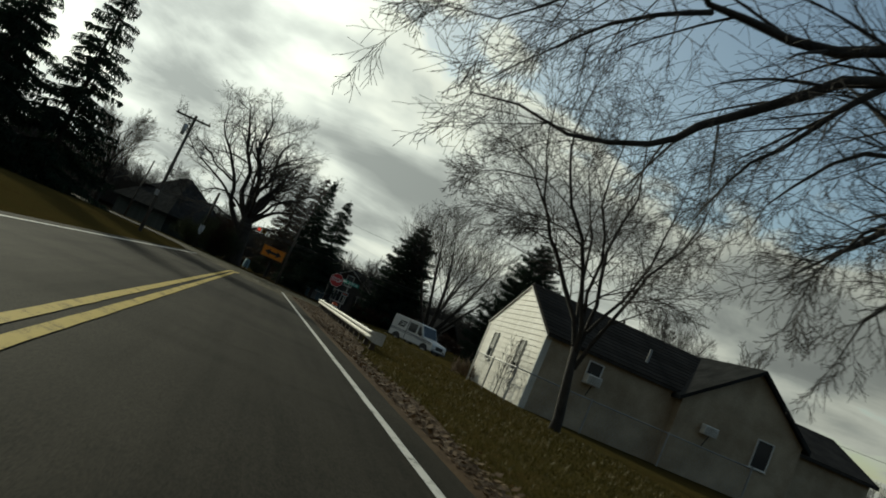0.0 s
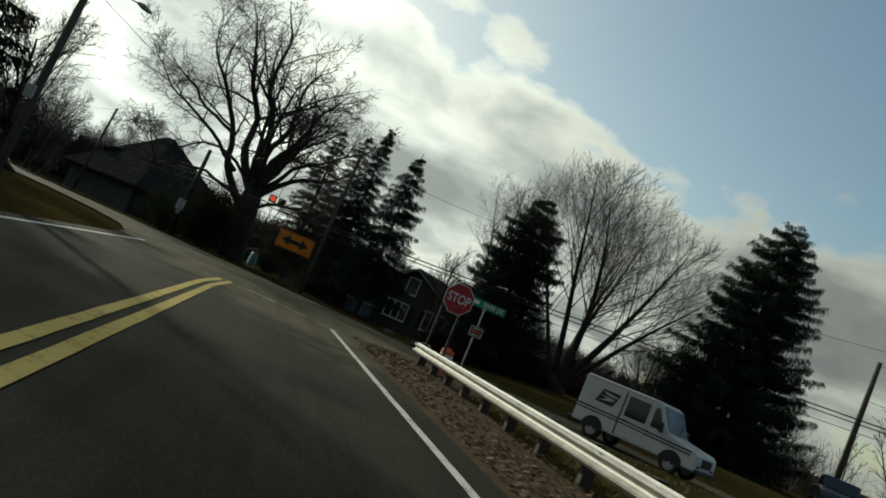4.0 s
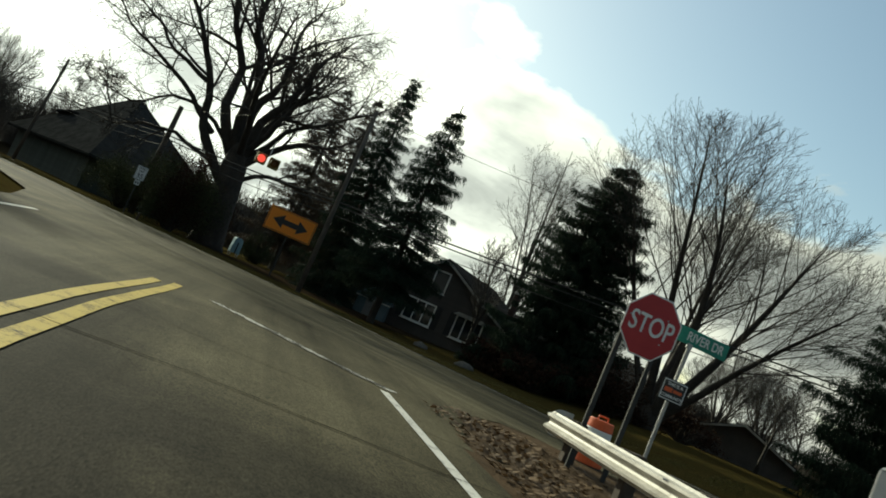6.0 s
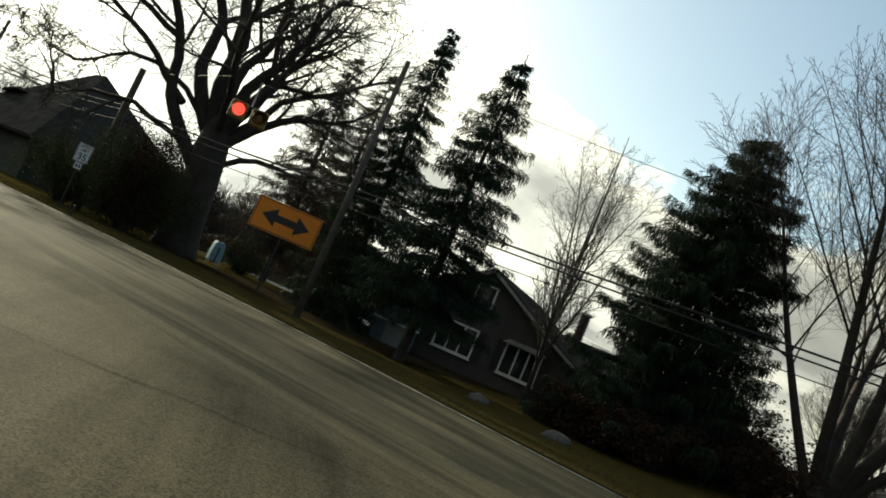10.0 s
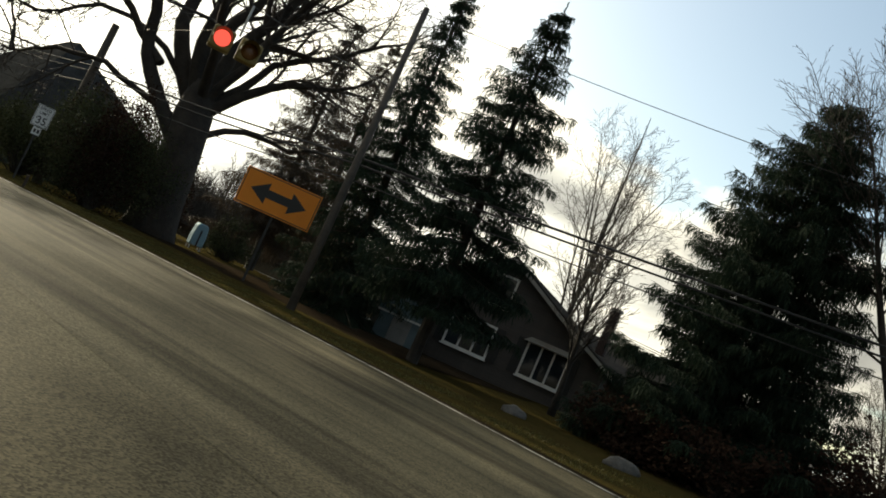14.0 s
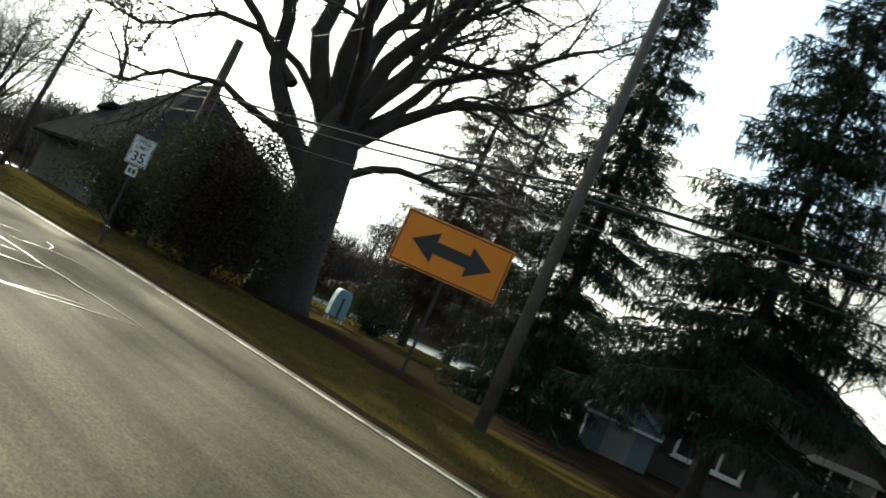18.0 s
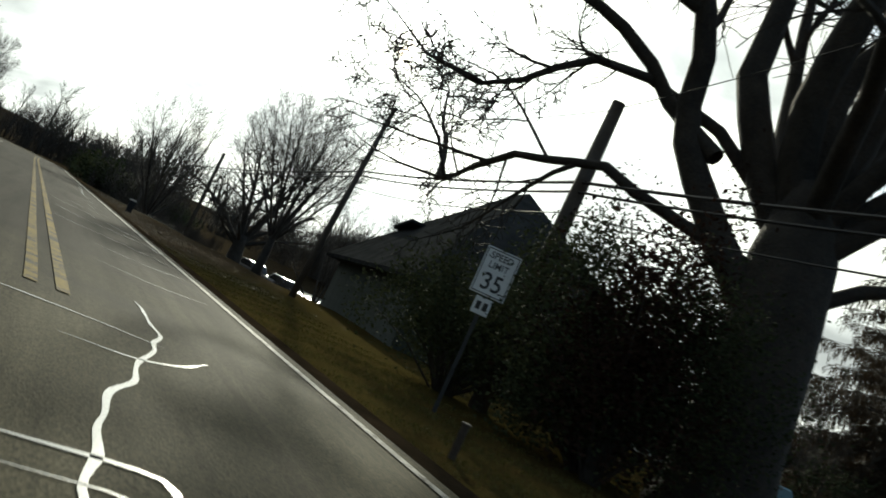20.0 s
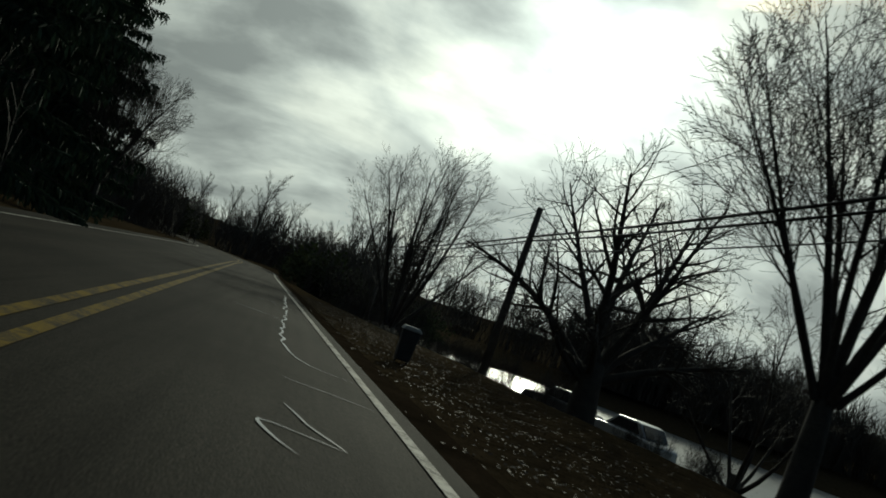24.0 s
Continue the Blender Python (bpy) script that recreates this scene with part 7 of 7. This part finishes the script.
ARROW = thing("double_arrow_sign", pose(-0.5, 90.25, land(-0.5, 90.2), 0, 0, -6), "yellow-orange double arrow sign with black arrow on one steel post", "warning sign")
part("panel", rounded(Geo().box(-1.18, -0.012, 2.08, 1.18, 0.0, 3.22), 0.006), M_ORANGE, ARROW, "yellow-orange panel")
brd = Geo().box(-1.15, -0.017, 2.11, 1.15, -0.0135, 2.135).box(-1.15, -0.017, 3.165, 1.15, -0.0135, 3.19).box(-1.15, -0.017, 2.135, -1.125, -0.0135, 3.165).box(1.125, -0.017, 2.135, 1.15, -0.0135, 3.165)
part("border", brd, M_BLACK, ARROW, "thin black border")
arrow = [(-0.88, 0), (-0.36, 0.33), (-0.36, 0.13), (0.36, 0.13), (0.36, 0.33), (0.88, 0), (0.36, -0.33), (0.36, -0.13), (-0.36, -0.13), (-0.36, -0.33)]
part("arrow", Geo().prism(arrow, -0.018, -0.0135, "y"), M_BLACK, ARROW, "black double-headed arrow", at=pose(0, 0, 2.65))
u_post(ARROW, 0.05, 0.004, -0.3, 3.1)

SPEED = thing("speed_limit_sign", pose(-8.3, 93.9, land(-8.3, 93.9) + 0.18, 0, 0, 14) @ Matrix.Diagonal((0.86, 0.86, 0.93, 1.0)), "white speed limit sign on a steel post", "speed sign")
part("panel", rounded(Geo().box(-0.305, -0.01, 1.75, 0.305, 0.0, 2.51), 0.005), M_SIGNWHITE, SPEED, "white panel")
sb = Geo().box(-0.285, -0.014, 1.77, 0.285, -0.011, 1.785).box(-0.285, -0.014, 2.475, 0.285, -0.011, 2.49).box(-0.285, -0.014, 1.785, -0.27, -0.011, 2.475).box(0.27, -0.014, 1.785, 0.285, -0.011, 2.475)
part("border", sb, M_BLACK, SPEED, "thin black border")
lettering("SPEED", 0.15, M_BLACK, SPEED, pose(0, -0.0125, 2.385))
lettering("LIMIT", 0.15, M_BLACK, SPEED, pose(0, -0.0125, 2.235))
lettering("35", 0.38, M_BLACK, SPEED, pose(0, -0.0125, 1.96))
part("small_panel", rounded(Geo().box(-0.15, -0.01, 1.45, 0.15, 0.0, 1.72), 0.005), M_SIGNWHITE, SPEED, "small white panel under the sign")
part("bar", Geo().box(-0.1, -0.014, 1.52, -0.02, -0.011, 1.65).box(0.02, -0.014, 1.52, 0.1, -0.011, 1.65), M_BLACK, SPEED)
u_post(SPEED, 0, 0.003, -0.3, 2.45)


# ---- guardrail ----
RAIL0, RAIL1 = (4.0, 30.0), (3.85, 60.0)
rail = thing("guardrail", pose(*RAIL0, 0, 0, 0, math.degrees(math.atan2(-(RAIL1[0] - RAIL0[0]), RAIL1[1] - RAIL0[1]))), "weathered white steel guardrail on wooden posts", "guardrail")
wave = [(0.0, 0.0), (-0.02, 0.03), (-0.075, 0.05), (-0.08, 0.085), (-0.02, 0.125), (-0.005, 0.155), (-0.02, 0.185), (-0.08, 0.225), (-0.075, 0.26), (-0.02, 0.28), (0.0, 0.31)]
LEN = 30.0
n_seg = 8
for i in range(n_seg):
    y0, y1 = i * LEN / n_seg, (i + 1) * LEN / n_seg + 0.12
    o = -0.004 * (i % 2)
    g = Geo()
    for y in (y0, y1):
        g.v += [(x + o, y, z + 0.30) for x, z in wave] + [(x + o + 0.004, y, z + 0.30) for x, z in wave]
    n = len(wave)
    for j in range(n - 1):
        g.f.append((j, j + 1, 2 * n + j + 1, 2 * n + j))
        g.f.append((n + j, 3 * n + j, 3 * n + j + 1, n + j + 1))
    g.f += [(0, n, 3 * n, 2 * n)[::-1], (n - 1, 2 * n - 1, 4 * n - 1, 3 * n - 1)]
    part("beam", g, M_RAIL, rail, fix=False)
    for dy in (0.04, 0.10):
        for dz in (0.35, 0.56):
            part("bolt", Geo().tube([(-0.06 if dz else 0, y0 + dy, dz), (-0.09, y0 + dy, dz)], [0.014, 0.010], 6), M_STEEL, rail)
for i in range(16):
    y = 0.35 + i * (LEN - 0.7) / 15
    part("post", rounded(Geo().box(0.16, y - 0.09, -0.4, 0.34, y + 0.09, 0.62), 0.012), M_RAILPOST, rail)
    part("block", rounded(Geo().box(0.01, y - 0.07, 0.29, 0.16, y + 0.07, 0.62), 0.01), M_RAILPOST, rail)
for ye, sgn in ((0.0, -1), (LEN, 1)):
    g = Geo()
    for k in range(11):
        a = k / 10
        x, y = 0.44 * a ** 1.8, ye + sgn * 0.48 * math.sin(a * 1.25)
        h = 0.155 + 0.05 * smooth_step(0.0, 0.7, a)
        bow = 0.075 * (1 - smooth_step(0.0, 0.45, a))
        for off in (0.0, 0.006):
            g.v += [(x - bow * w + off, y, 0.455 + h * q) for q, w in ((-1.0, 0.2), (-0.6, 1.0), (-0.2, 0.15), (0.2, 0.15), (0.6, 1.0), (1.0, 0.2))]
    for k in range(10):
        for j in range(5):
            g.f += [(12 * k + j, 12 * k + j + 1, 12 * k + j + 13, 12 * k + j + 12), (12 * k + j + 6, 12 * k + j + 18, 12 * k + j + 19, 12 * k + j + 7)]
    part("end_wing", g, M_RAIL, rail, "broad flared end piece", True, fix=False)

barrel = thing("traffic_barrel", pose(4.95, 60.9, land(4.95, 60.9) - 0.02) @ Matrix.Scale(0.88, 4), "orange and white plastic traffic barrel", "traffic barrel")
rings = [(0.0, 0.30, M_RUBBER), (0.12, 0.285, M_BARREL), (0.30, 0.275, M_SIGNWHITE), (0.46, 0.262, M_BARREL), (0.62, 0.252, M_SIGNWHITE), (0.76, 0.242, M_BARREL), (0.93, 0.225, None)]
for (za, ra, mm), (zb, rb, _) in zip(rings, rings[1:]):
    part("band", Geo().tube([(0, 0, za), (0, 0, za + 0.012), (0, 0, zb - 0.012), (0, 0, zb)], [ra - 0.012, ra, rb + 0.004, rb - 0.006], 24), mm, barrel, smooth=False)
part("handle", Geo().tube([(-0.1, 0, 0.92), (-0.09, 0, 1.0), (0.09, 0, 1.0), (0.1, 0, 0.92)], [0.02, 0.02, 0.02, 0.02], 8), M_BARREL, barrel)


# ---- vehicles ----
def wheel(parent, x, y, r, w):
    hub = new("wheel")
    hub.parent = parent
    hub.matrix_basis = pose(x, y, r)
    part("tyre", Geo().tube([(0, -w / 2, 0), (0, -w / 2 + 0.03, 0), (0, w / 2 - 0.03, 0), (0, w / 2, 0)], [r - 0.04, r, r, r - 0.04], 28), M_RUBBER, hub)
    part("rim", Geo().tube([(0, -w / 2 - 0.012, 0), (0, w / 2 + 0.012, 0)], [r * 0.6, r * 0.6], 22), M_STEEL, hub, "grey steel rim")
    part("hub_cap", Geo().tube([(0, -w / 2 - 0.03, 0), (0, w / 2 + 0.03, 0)], [r * 0.2, r * 0.2], 14), M_STEEL, hub)


truck = thing("mail_truck", pose(9.62, 60.4, -0.02, 0, 0, -49) @ Matrix.Scale(0.86, 4), "boxy white mail delivery truck with blue stripes", "mail truck")
# local x ahead, right side at -y
prof = [(0.0, 0.42), (0.0, 2.04), (0.07, 2.12), (2.86, 2.12), (3.02, 2.05), (3.50, 1.24), (4.55, 1.06), (4.68, 0.94), (4.70, 0.42)]
part("body", rounded(Geo().prism(prof, -0.95, 0.95, "y"), 0.05, 2), M_TRUCK, truck, "white box body", False)
part("roof_rim", Geo().prism([(0.02, 2.035), (2.95, 2.035), (2.95, 2.055), (0.02, 2.055)], -0.962, 0.962, "y"), M_CURTAIN, truck, "grey roof rim")


def plate(nm, side_y, pts, mat, label="", d=0.006, parent=None):
    """A thin plate on one flank of the truck."""
    lo, hi = sorted((side_y, side_y + math.copysign(d, side_y)))
    return part(nm, Geo().prism(pts, lo, hi, "y"), mat, parent or truck, label)


for sy in (-0.952, 0.952):
    door = plate("sliding_door", sy, [(1.72, 0.50), (2.72, 0.50), (2.72, 1.98), (1.72, 1.98)], M_TRUCK, "white sliding door", 0.012)
    plate("door_gap", sy, [(1.655, 0.50), (1.715, 0.50), (1.715, 1.98), (1.655, 1.98)], M_BLACK, "dark gap beside the door", 0.008)
    plate("door_window", sy * 1.014, [(1.82, 1.20), (2.64, 1.20), (2.64, 1.90), (1.82, 1.90)], M_GLASS, "large dark sliding door window", 0.006, door)
    plate("door_handle", sy * 1.014, [(1.84, 1.04), (1.98, 1.04), (1.98, 1.08), (1.84, 1.08)], M_BLACK, "black handle", 0.03, door)
    plate("quarter_window", sy, [(2.82, 1.22), (3.34, 1.22), (2.98, 1.88), (2.82, 1.88)], M_GLASS, "dark front quarter window")
    for lo, hi in ((1.015, 1.065), (0.915, 0.955)):
        plate("stripe", sy, [(0.02, lo), (1.65, lo), (1.65, hi), (0.02, hi)], M_NAVY, "navy stripe")
        plate("stripe", sy, [(1.73, lo), (4.45, lo - 0.06), (4.45, hi - 0.06), (1.73, hi)], M_NAVY, "navy stripe", 0.017)
    emblem = plate("emblem", sy, [(0.62, 1.30), (1.32, 1.30), (1.50, 1.78), (0.80, 1.78)], M_BLACK, "black slanted emblem")
    for wing in ([(0.80, 1.72), (1.42, 1.66), (1.40, 1.61), (1.02, 1.62)], [(0.74, 1.56), (1.36, 1.56), (0.70, 1.36), (1.06, 1.52)], [(1.02, 1.48), (1.33, 1.52), (1.30, 1.47), (0.90, 1.40)]):
        plate("emblem_shape", sy * 1.007, wing, M_TRUCK, "white winged stroke", 0.003, emblem)
    for wx in (0.86, 3.86):
        plate("wheel_arch", sy, [(wx + 0.43 * math.cos(t), 0.36 + 0.43 * math.sin(t)) for t in np.linspace(0, math.pi, 14)], M_BLACK, "black wheel arch", 0.008)
        wheel(truck, wx, sy * 0.88, 0.34, 0.2)
    part("mirror", rounded(Geo().box(3.24, sy * 1.26 - 0.05, 1.15, 3.36, sy * 1.26 + 0.09, 1.50), 0.03), M_BLACK, truck)
    part("mirror_arm", Geo().tube([(3.3, sy, 1.15), (3.3, sy * 1.24, 1.2)], [0.014, 0.014], 6), M_BLACK, truck)
    part("tail_light", rounded(Geo().box(-0.02, sy * 0.82 - 0.08, 0.62, 0.01, sy * 0.82 + 0.08, 0.86), 0.008), M_RED, truck)
    part("headlight", Geo().tube([(4.66, sy * 0.70, 0.76), (4.725, sy * 0.70, 0.76)], [0.12, 0.11], 16), M_SIGNWHITE, truck)
    part("turn_light", rounded(Geo().box(4.69, sy * 0.70 - 0.1, 0.56, 4.715, sy * 0.70 + 0.1, 0.63), 0.006), M_AMBER, truck)
part("windshield", Geo().prism([(3.045, 2.015), (3.065, 2.03), (3.50, 1.285), (3.475, 1.28)], -0.84, 0.84, "y"), M_GLASS, truck, "wide raked windshield")
part("wiper", Geo().tube([(3.50, 0.1, 1.30), (3.36, 0.5, 1.56)], [0.010, 0.008], 5), M_BLACK, truck)
part("grille", rounded(Geo().box(4.69, -0.46, 0.62, 4.715, 0.46, 0.90), 0.008), M_BLACK, truck, "black grille")
part("rear_bumper", rounded(Geo().box(-0.26, -0.85, 0.34, 0.02, 0.85, 0.50), 0.02), M_BLACK, truck, "black step bumper")
part("front_bumper", rounded(Geo().box(4.66, -0.92, 0.36, 4.80, 0.92, 0.52), 0.03), M_BLACK, truck)


def car(m, paint_mat, label, group=""):
    c = thing("parked_car", m, label, "car", group)
    body = [(0, 0.32), (0.05, 0.75), (0.35, 0.88), (1.1, 0.92), (3.2, 0.94), (4.25, 0.82), (4.45, 0.6), (4.45, 0.3)]
    part("body", rounded(Geo().prism(body, -0.86, 0.86, "y"), 0.06, 2), paint_mat, c)
    cab = [(0.5, 0.9), (0.95, 1.4), (1.3, 1.46), (2.35, 1.45), (3.1, 0.93)]
    part("cabin", rounded(Geo().prism(cab, -0.7, 0.7, "y"), 0.05, 2), paint_mat, c)
    for sy in (-1, 1):
        part("side_window", Geo().prism([(0.85, 0.97), (1.15, 1.36), (2.3, 1.37), (2.8, 0.97)], sy * 0.702 - 0.004, sy * 0.702 + 0.004, "y"), M_GLASS, c)
        for x in (0.85, 3.55):
            wheel(c, x, sy * 0.77, 0.32, 0.2)
    part("rear_window", Geo().prism([(0.52, 0.96), (0.92, 1.38), (0.90, 1.40), (0.49, 0.97)], -0.6, 0.6, "y"), M_GLASS, c)
    part("front_window", Geo().prism([(2.42, 1.42), (3.02, 0.98), (3.05, 0.99), (2.45, 1.44)], -0.6, 0.6, "y"), M_GLASS, c)
    return c


car(pose(24.5, 68.5, land(24.5, 68.5), 0, 0, -120), M_CARPAINT, "dark parked car beyond the cross road")
car(pose(-32.6, 138.6, land(-32.6, 138.6), 0, 0, 150), M_CARSILVER, "pale parked car under the riverside trees", "cars by the river")
car(pose(-36.5, 140.5, land(-36.5, 140.5), 0, 0, 150), M_CARPAINT, "dark parked car under the riverside trees", "cars by the river")


# ---- small things by the old oak ----
cart = thing("covered_grill", pose(-2.85, 101.6, land(-2.85, 101.6), 0, 0, 20), "pale blue fabric-covered garden grill behind the oak", "grill")
part("cover", rounded(Geo().prism([(-0.30, 0.16), (0.30, 0.16), (0.29, 0.62), (0.24, 1.02), (0.16, 1.12), (-0.18, 1.12), (-0.25, 1.0), (-0.30, 0.6)], -0.24, 0.24, "y"), 0.03), M_BLUECOVER, cart, "pale blue fabric cover")
part("strap", Geo().box(-0.035, -0.252, 0.16, 0.035, -0.243, 0.85), M_BLACK, cart, "dark strap")
for x, y in ((-0.24, -0.18), (0.24, -0.18), (-0.24, 0.18), (0.24, 0.18)):
    part("leg", Geo().tube([(x, y, -0.05), (x, y, 0.17)], [0.035, 0.03], 8), M_SIGNWHITE, cart, "white foot")
bin_at = (-31.9, 117.0)
trash = thing("trash_bin", pose(*bin_at, land(*bin_at), 0, 0, 40), "dark plastic trash bin with a pale rim beside the road", "trash bin")
part("body", rounded(Geo().prism([(-0.13, 0.06), (0.13, 0.06), (0.17, 0.62), (-0.17, 0.62)], -0.16, 0.16, "y"), 0.02), M_RUBBER, trash)
part("lid", rounded(Geo().prism([(-0.19, 0.62), (0.19, 0.62), (0.14, 0.70), (-0.14, 0.70)], -0.18, 0.18, "y"), 0.015), M_CURTAIN, trash, "pale curved lid")
for k in (-0.11, 0.11):
    part("wheel", Geo().tube([(k, 0.15, 0.06), (k + 0.03, 0.15, 0.06)], [0.06, 0.06], 12), M_RUBBER, trash)
hut = gable_house("garden_shed", pose(4.2, 93.6, land(4.9, 94.2) - 0.05, 0, 0, -12), 1.7, 1.9, 1.05, 1.62, M_BLUEWALL, M_BLUEWALL, "small blue-grey garden shed behind the spruces", 0.1, 0.12, "shed")
part("fascia", Geo().box(-0.1, -0.125, 0.93, 1.8, -0.1, 1.0), M_TRIM, hut, "white trim board")
part("door", rounded(Geo().box(0.5, -0.03, 0.03, 1.2, -0.004, 0.9), 0.008), M_GREYWALL, hut, "grey plank door")
stub = thing("marker_post", pose(-7.05, 90.4, land(-7.05, 90.4), 4, 0, 10), "short dark wooden marker post on the verge", "post")
part("stake", rounded(Geo().box(-0.04, -0.04, -0.2, 0.04, 0.04, 0.36), 0.01), M_RAILPOST, stub)
part("cap", rounded(Geo().box(-0.05, -0.05, 0.355, 0.05, 0.05, 0.385), 0.008), M_RAILPOST, stub)

# ---- stones, grass ----
def boulder(x, y, r, seed, label="grey boulder on the grass verge"):
    me = bpy.data.meshes.new("boulder")
    bm = bmesh.new()
    bmesh.ops.create_icosphere(bm, subdivisions=3, radius=r)
    for v in bm.verts:
        k = 1 + 0.28 * noise.noise(v.co / r * 1.3 + Vector((seed, 0, 0))) + 0.08 * noise.noise(v.co / r * 4 + Vector((seed, 3, 0)))
        v.co = Vector((v.co.x * k * 1.15, v.co.y * k * 0.9, v.co.z * k * 0.62))
    bm.to_mesh(me)
    bm.free()
    me.materials.append(M_STONE)
    me.polygons.foreach_set("use_smooth", [True] * len(me.polygons))
    ob = part("boulder", me, None, at=pose(x, y, land(x, y) + r * 0.12))
    tagged(ob, label, "boulder", "boulders along the verge")


boulder(6.1, 82.5, 0.27, 1)
boulder(7.2, 79.0, 0.31, 2)


def scatter_blades(name, places, mat, hmin, hmax, label, flat=False, seed=3):
    """Grass blades or fallen leaves as one object."""
    rng = random.Random(seed)
    g = Geo()
    for x, y in places:
        z = land(x, y) - 0.01
        a = rng.uniform(0, 6.28)
        h = rng.uniform(hmin, hmax)
        if flat:
            d, s = Vector((math.cos(a), math.sin(a), rng.uniform(-0.1, 0.5))) * h, Vector((-math.sin(a), math.cos(a), rng.uniform(-0.3, 0.3))) * h * 0.35
            p = Vector((x, y, max(z, -0.01) + 0.032))
            g.face((p, p + d * 0.5 + s, p + d, p + d * 0.5 - s))
        else:
            w = 0.012 * math.cos(a), 0.012 * math.sin(a)
            lean = rng.uniform(-0.5, 0.5) * h, rng.uniform(-0.5, 0.5) * h
            g.face(((x - w[0], y - w[1], z), (x + w[0], y + w[1], z), (x + lean[0], y + lean[1], z + h)))
    ob = part(name, g, mat, fix=False)
    return tagged(ob, label, "grass" if not flat else "leaves", kind="stuff")


rng = random.Random(9)
lawn = [(rng.uniform(4.6, 7.9), rng.uniform(2, 58)) for i in range(24000)]
lawn += [(rng.uniform(right_x(y) + 1.25 + 1.35 * smooth_step(24, 36, y), 4.9), y) for y in (rng.uniform(2, 56) for i in range(9000))]
scatter_blades("grass", lawn, M_BLADE, 0.04, 0.11, "short straw-coloured winter grass")
verge = []
while len(verge) < 30000:
    i = rng.randrange(4, len(FAR_LINE) - 30)
    q = FAR_LINE[i]
    if -20 < q.x < 14:
        w = (FAR_LINE[i + 1] - q).normalized()
        off = rng.uniform(0.6, 4.2)
        verge.append((q.x + w.x * rng.random() * 1.5 + w.y * off, q.y + w.y * rng.random() * 1.5 - w.x * off))
scatter_blades("grass", verge, M_VERGE, 0.02, 0.065, "rough yellow-green grass on the verge")
litter = [(right_x(y) + 0.7 + abs(rng.gauss(0, 0.3 + 0.7 * smooth_step(24, 38, y))), y) for y in (rng.uniform(3, 60) for i in range(9000))]
litter += [(2.5 + abs(rng.gauss(0, 0.8)), rng.uniform(55.5, 60.8)) for i in range(1300)]
bank = []
while len(bank) < 9000:
    i = rng.randrange(4, len(FAR_LINE) - 30)
    q = FAR_LINE[i]
    if -46 < q.x < -17:
        w = (FAR_LINE[i + 1] - q).normalized()
        off = 0.8 + abs(rng.gauss(0, 2.2))
        bank.append((q.x + w.x * rng.random() * 1.5 + w.y * off, q.y + w.y * rng.random() * 1.5 - w.x * off))
scatter_blades("fallen_leaves", bank, M_LITTER, 0.02, 0.055, "dark fallen leaves on the river bank", True, 4)
scatter_blades("fallen_leaves", litter, M_DEADLEAF, 0.05, 0.13, "brown fallen leaves on the shoulder", True)
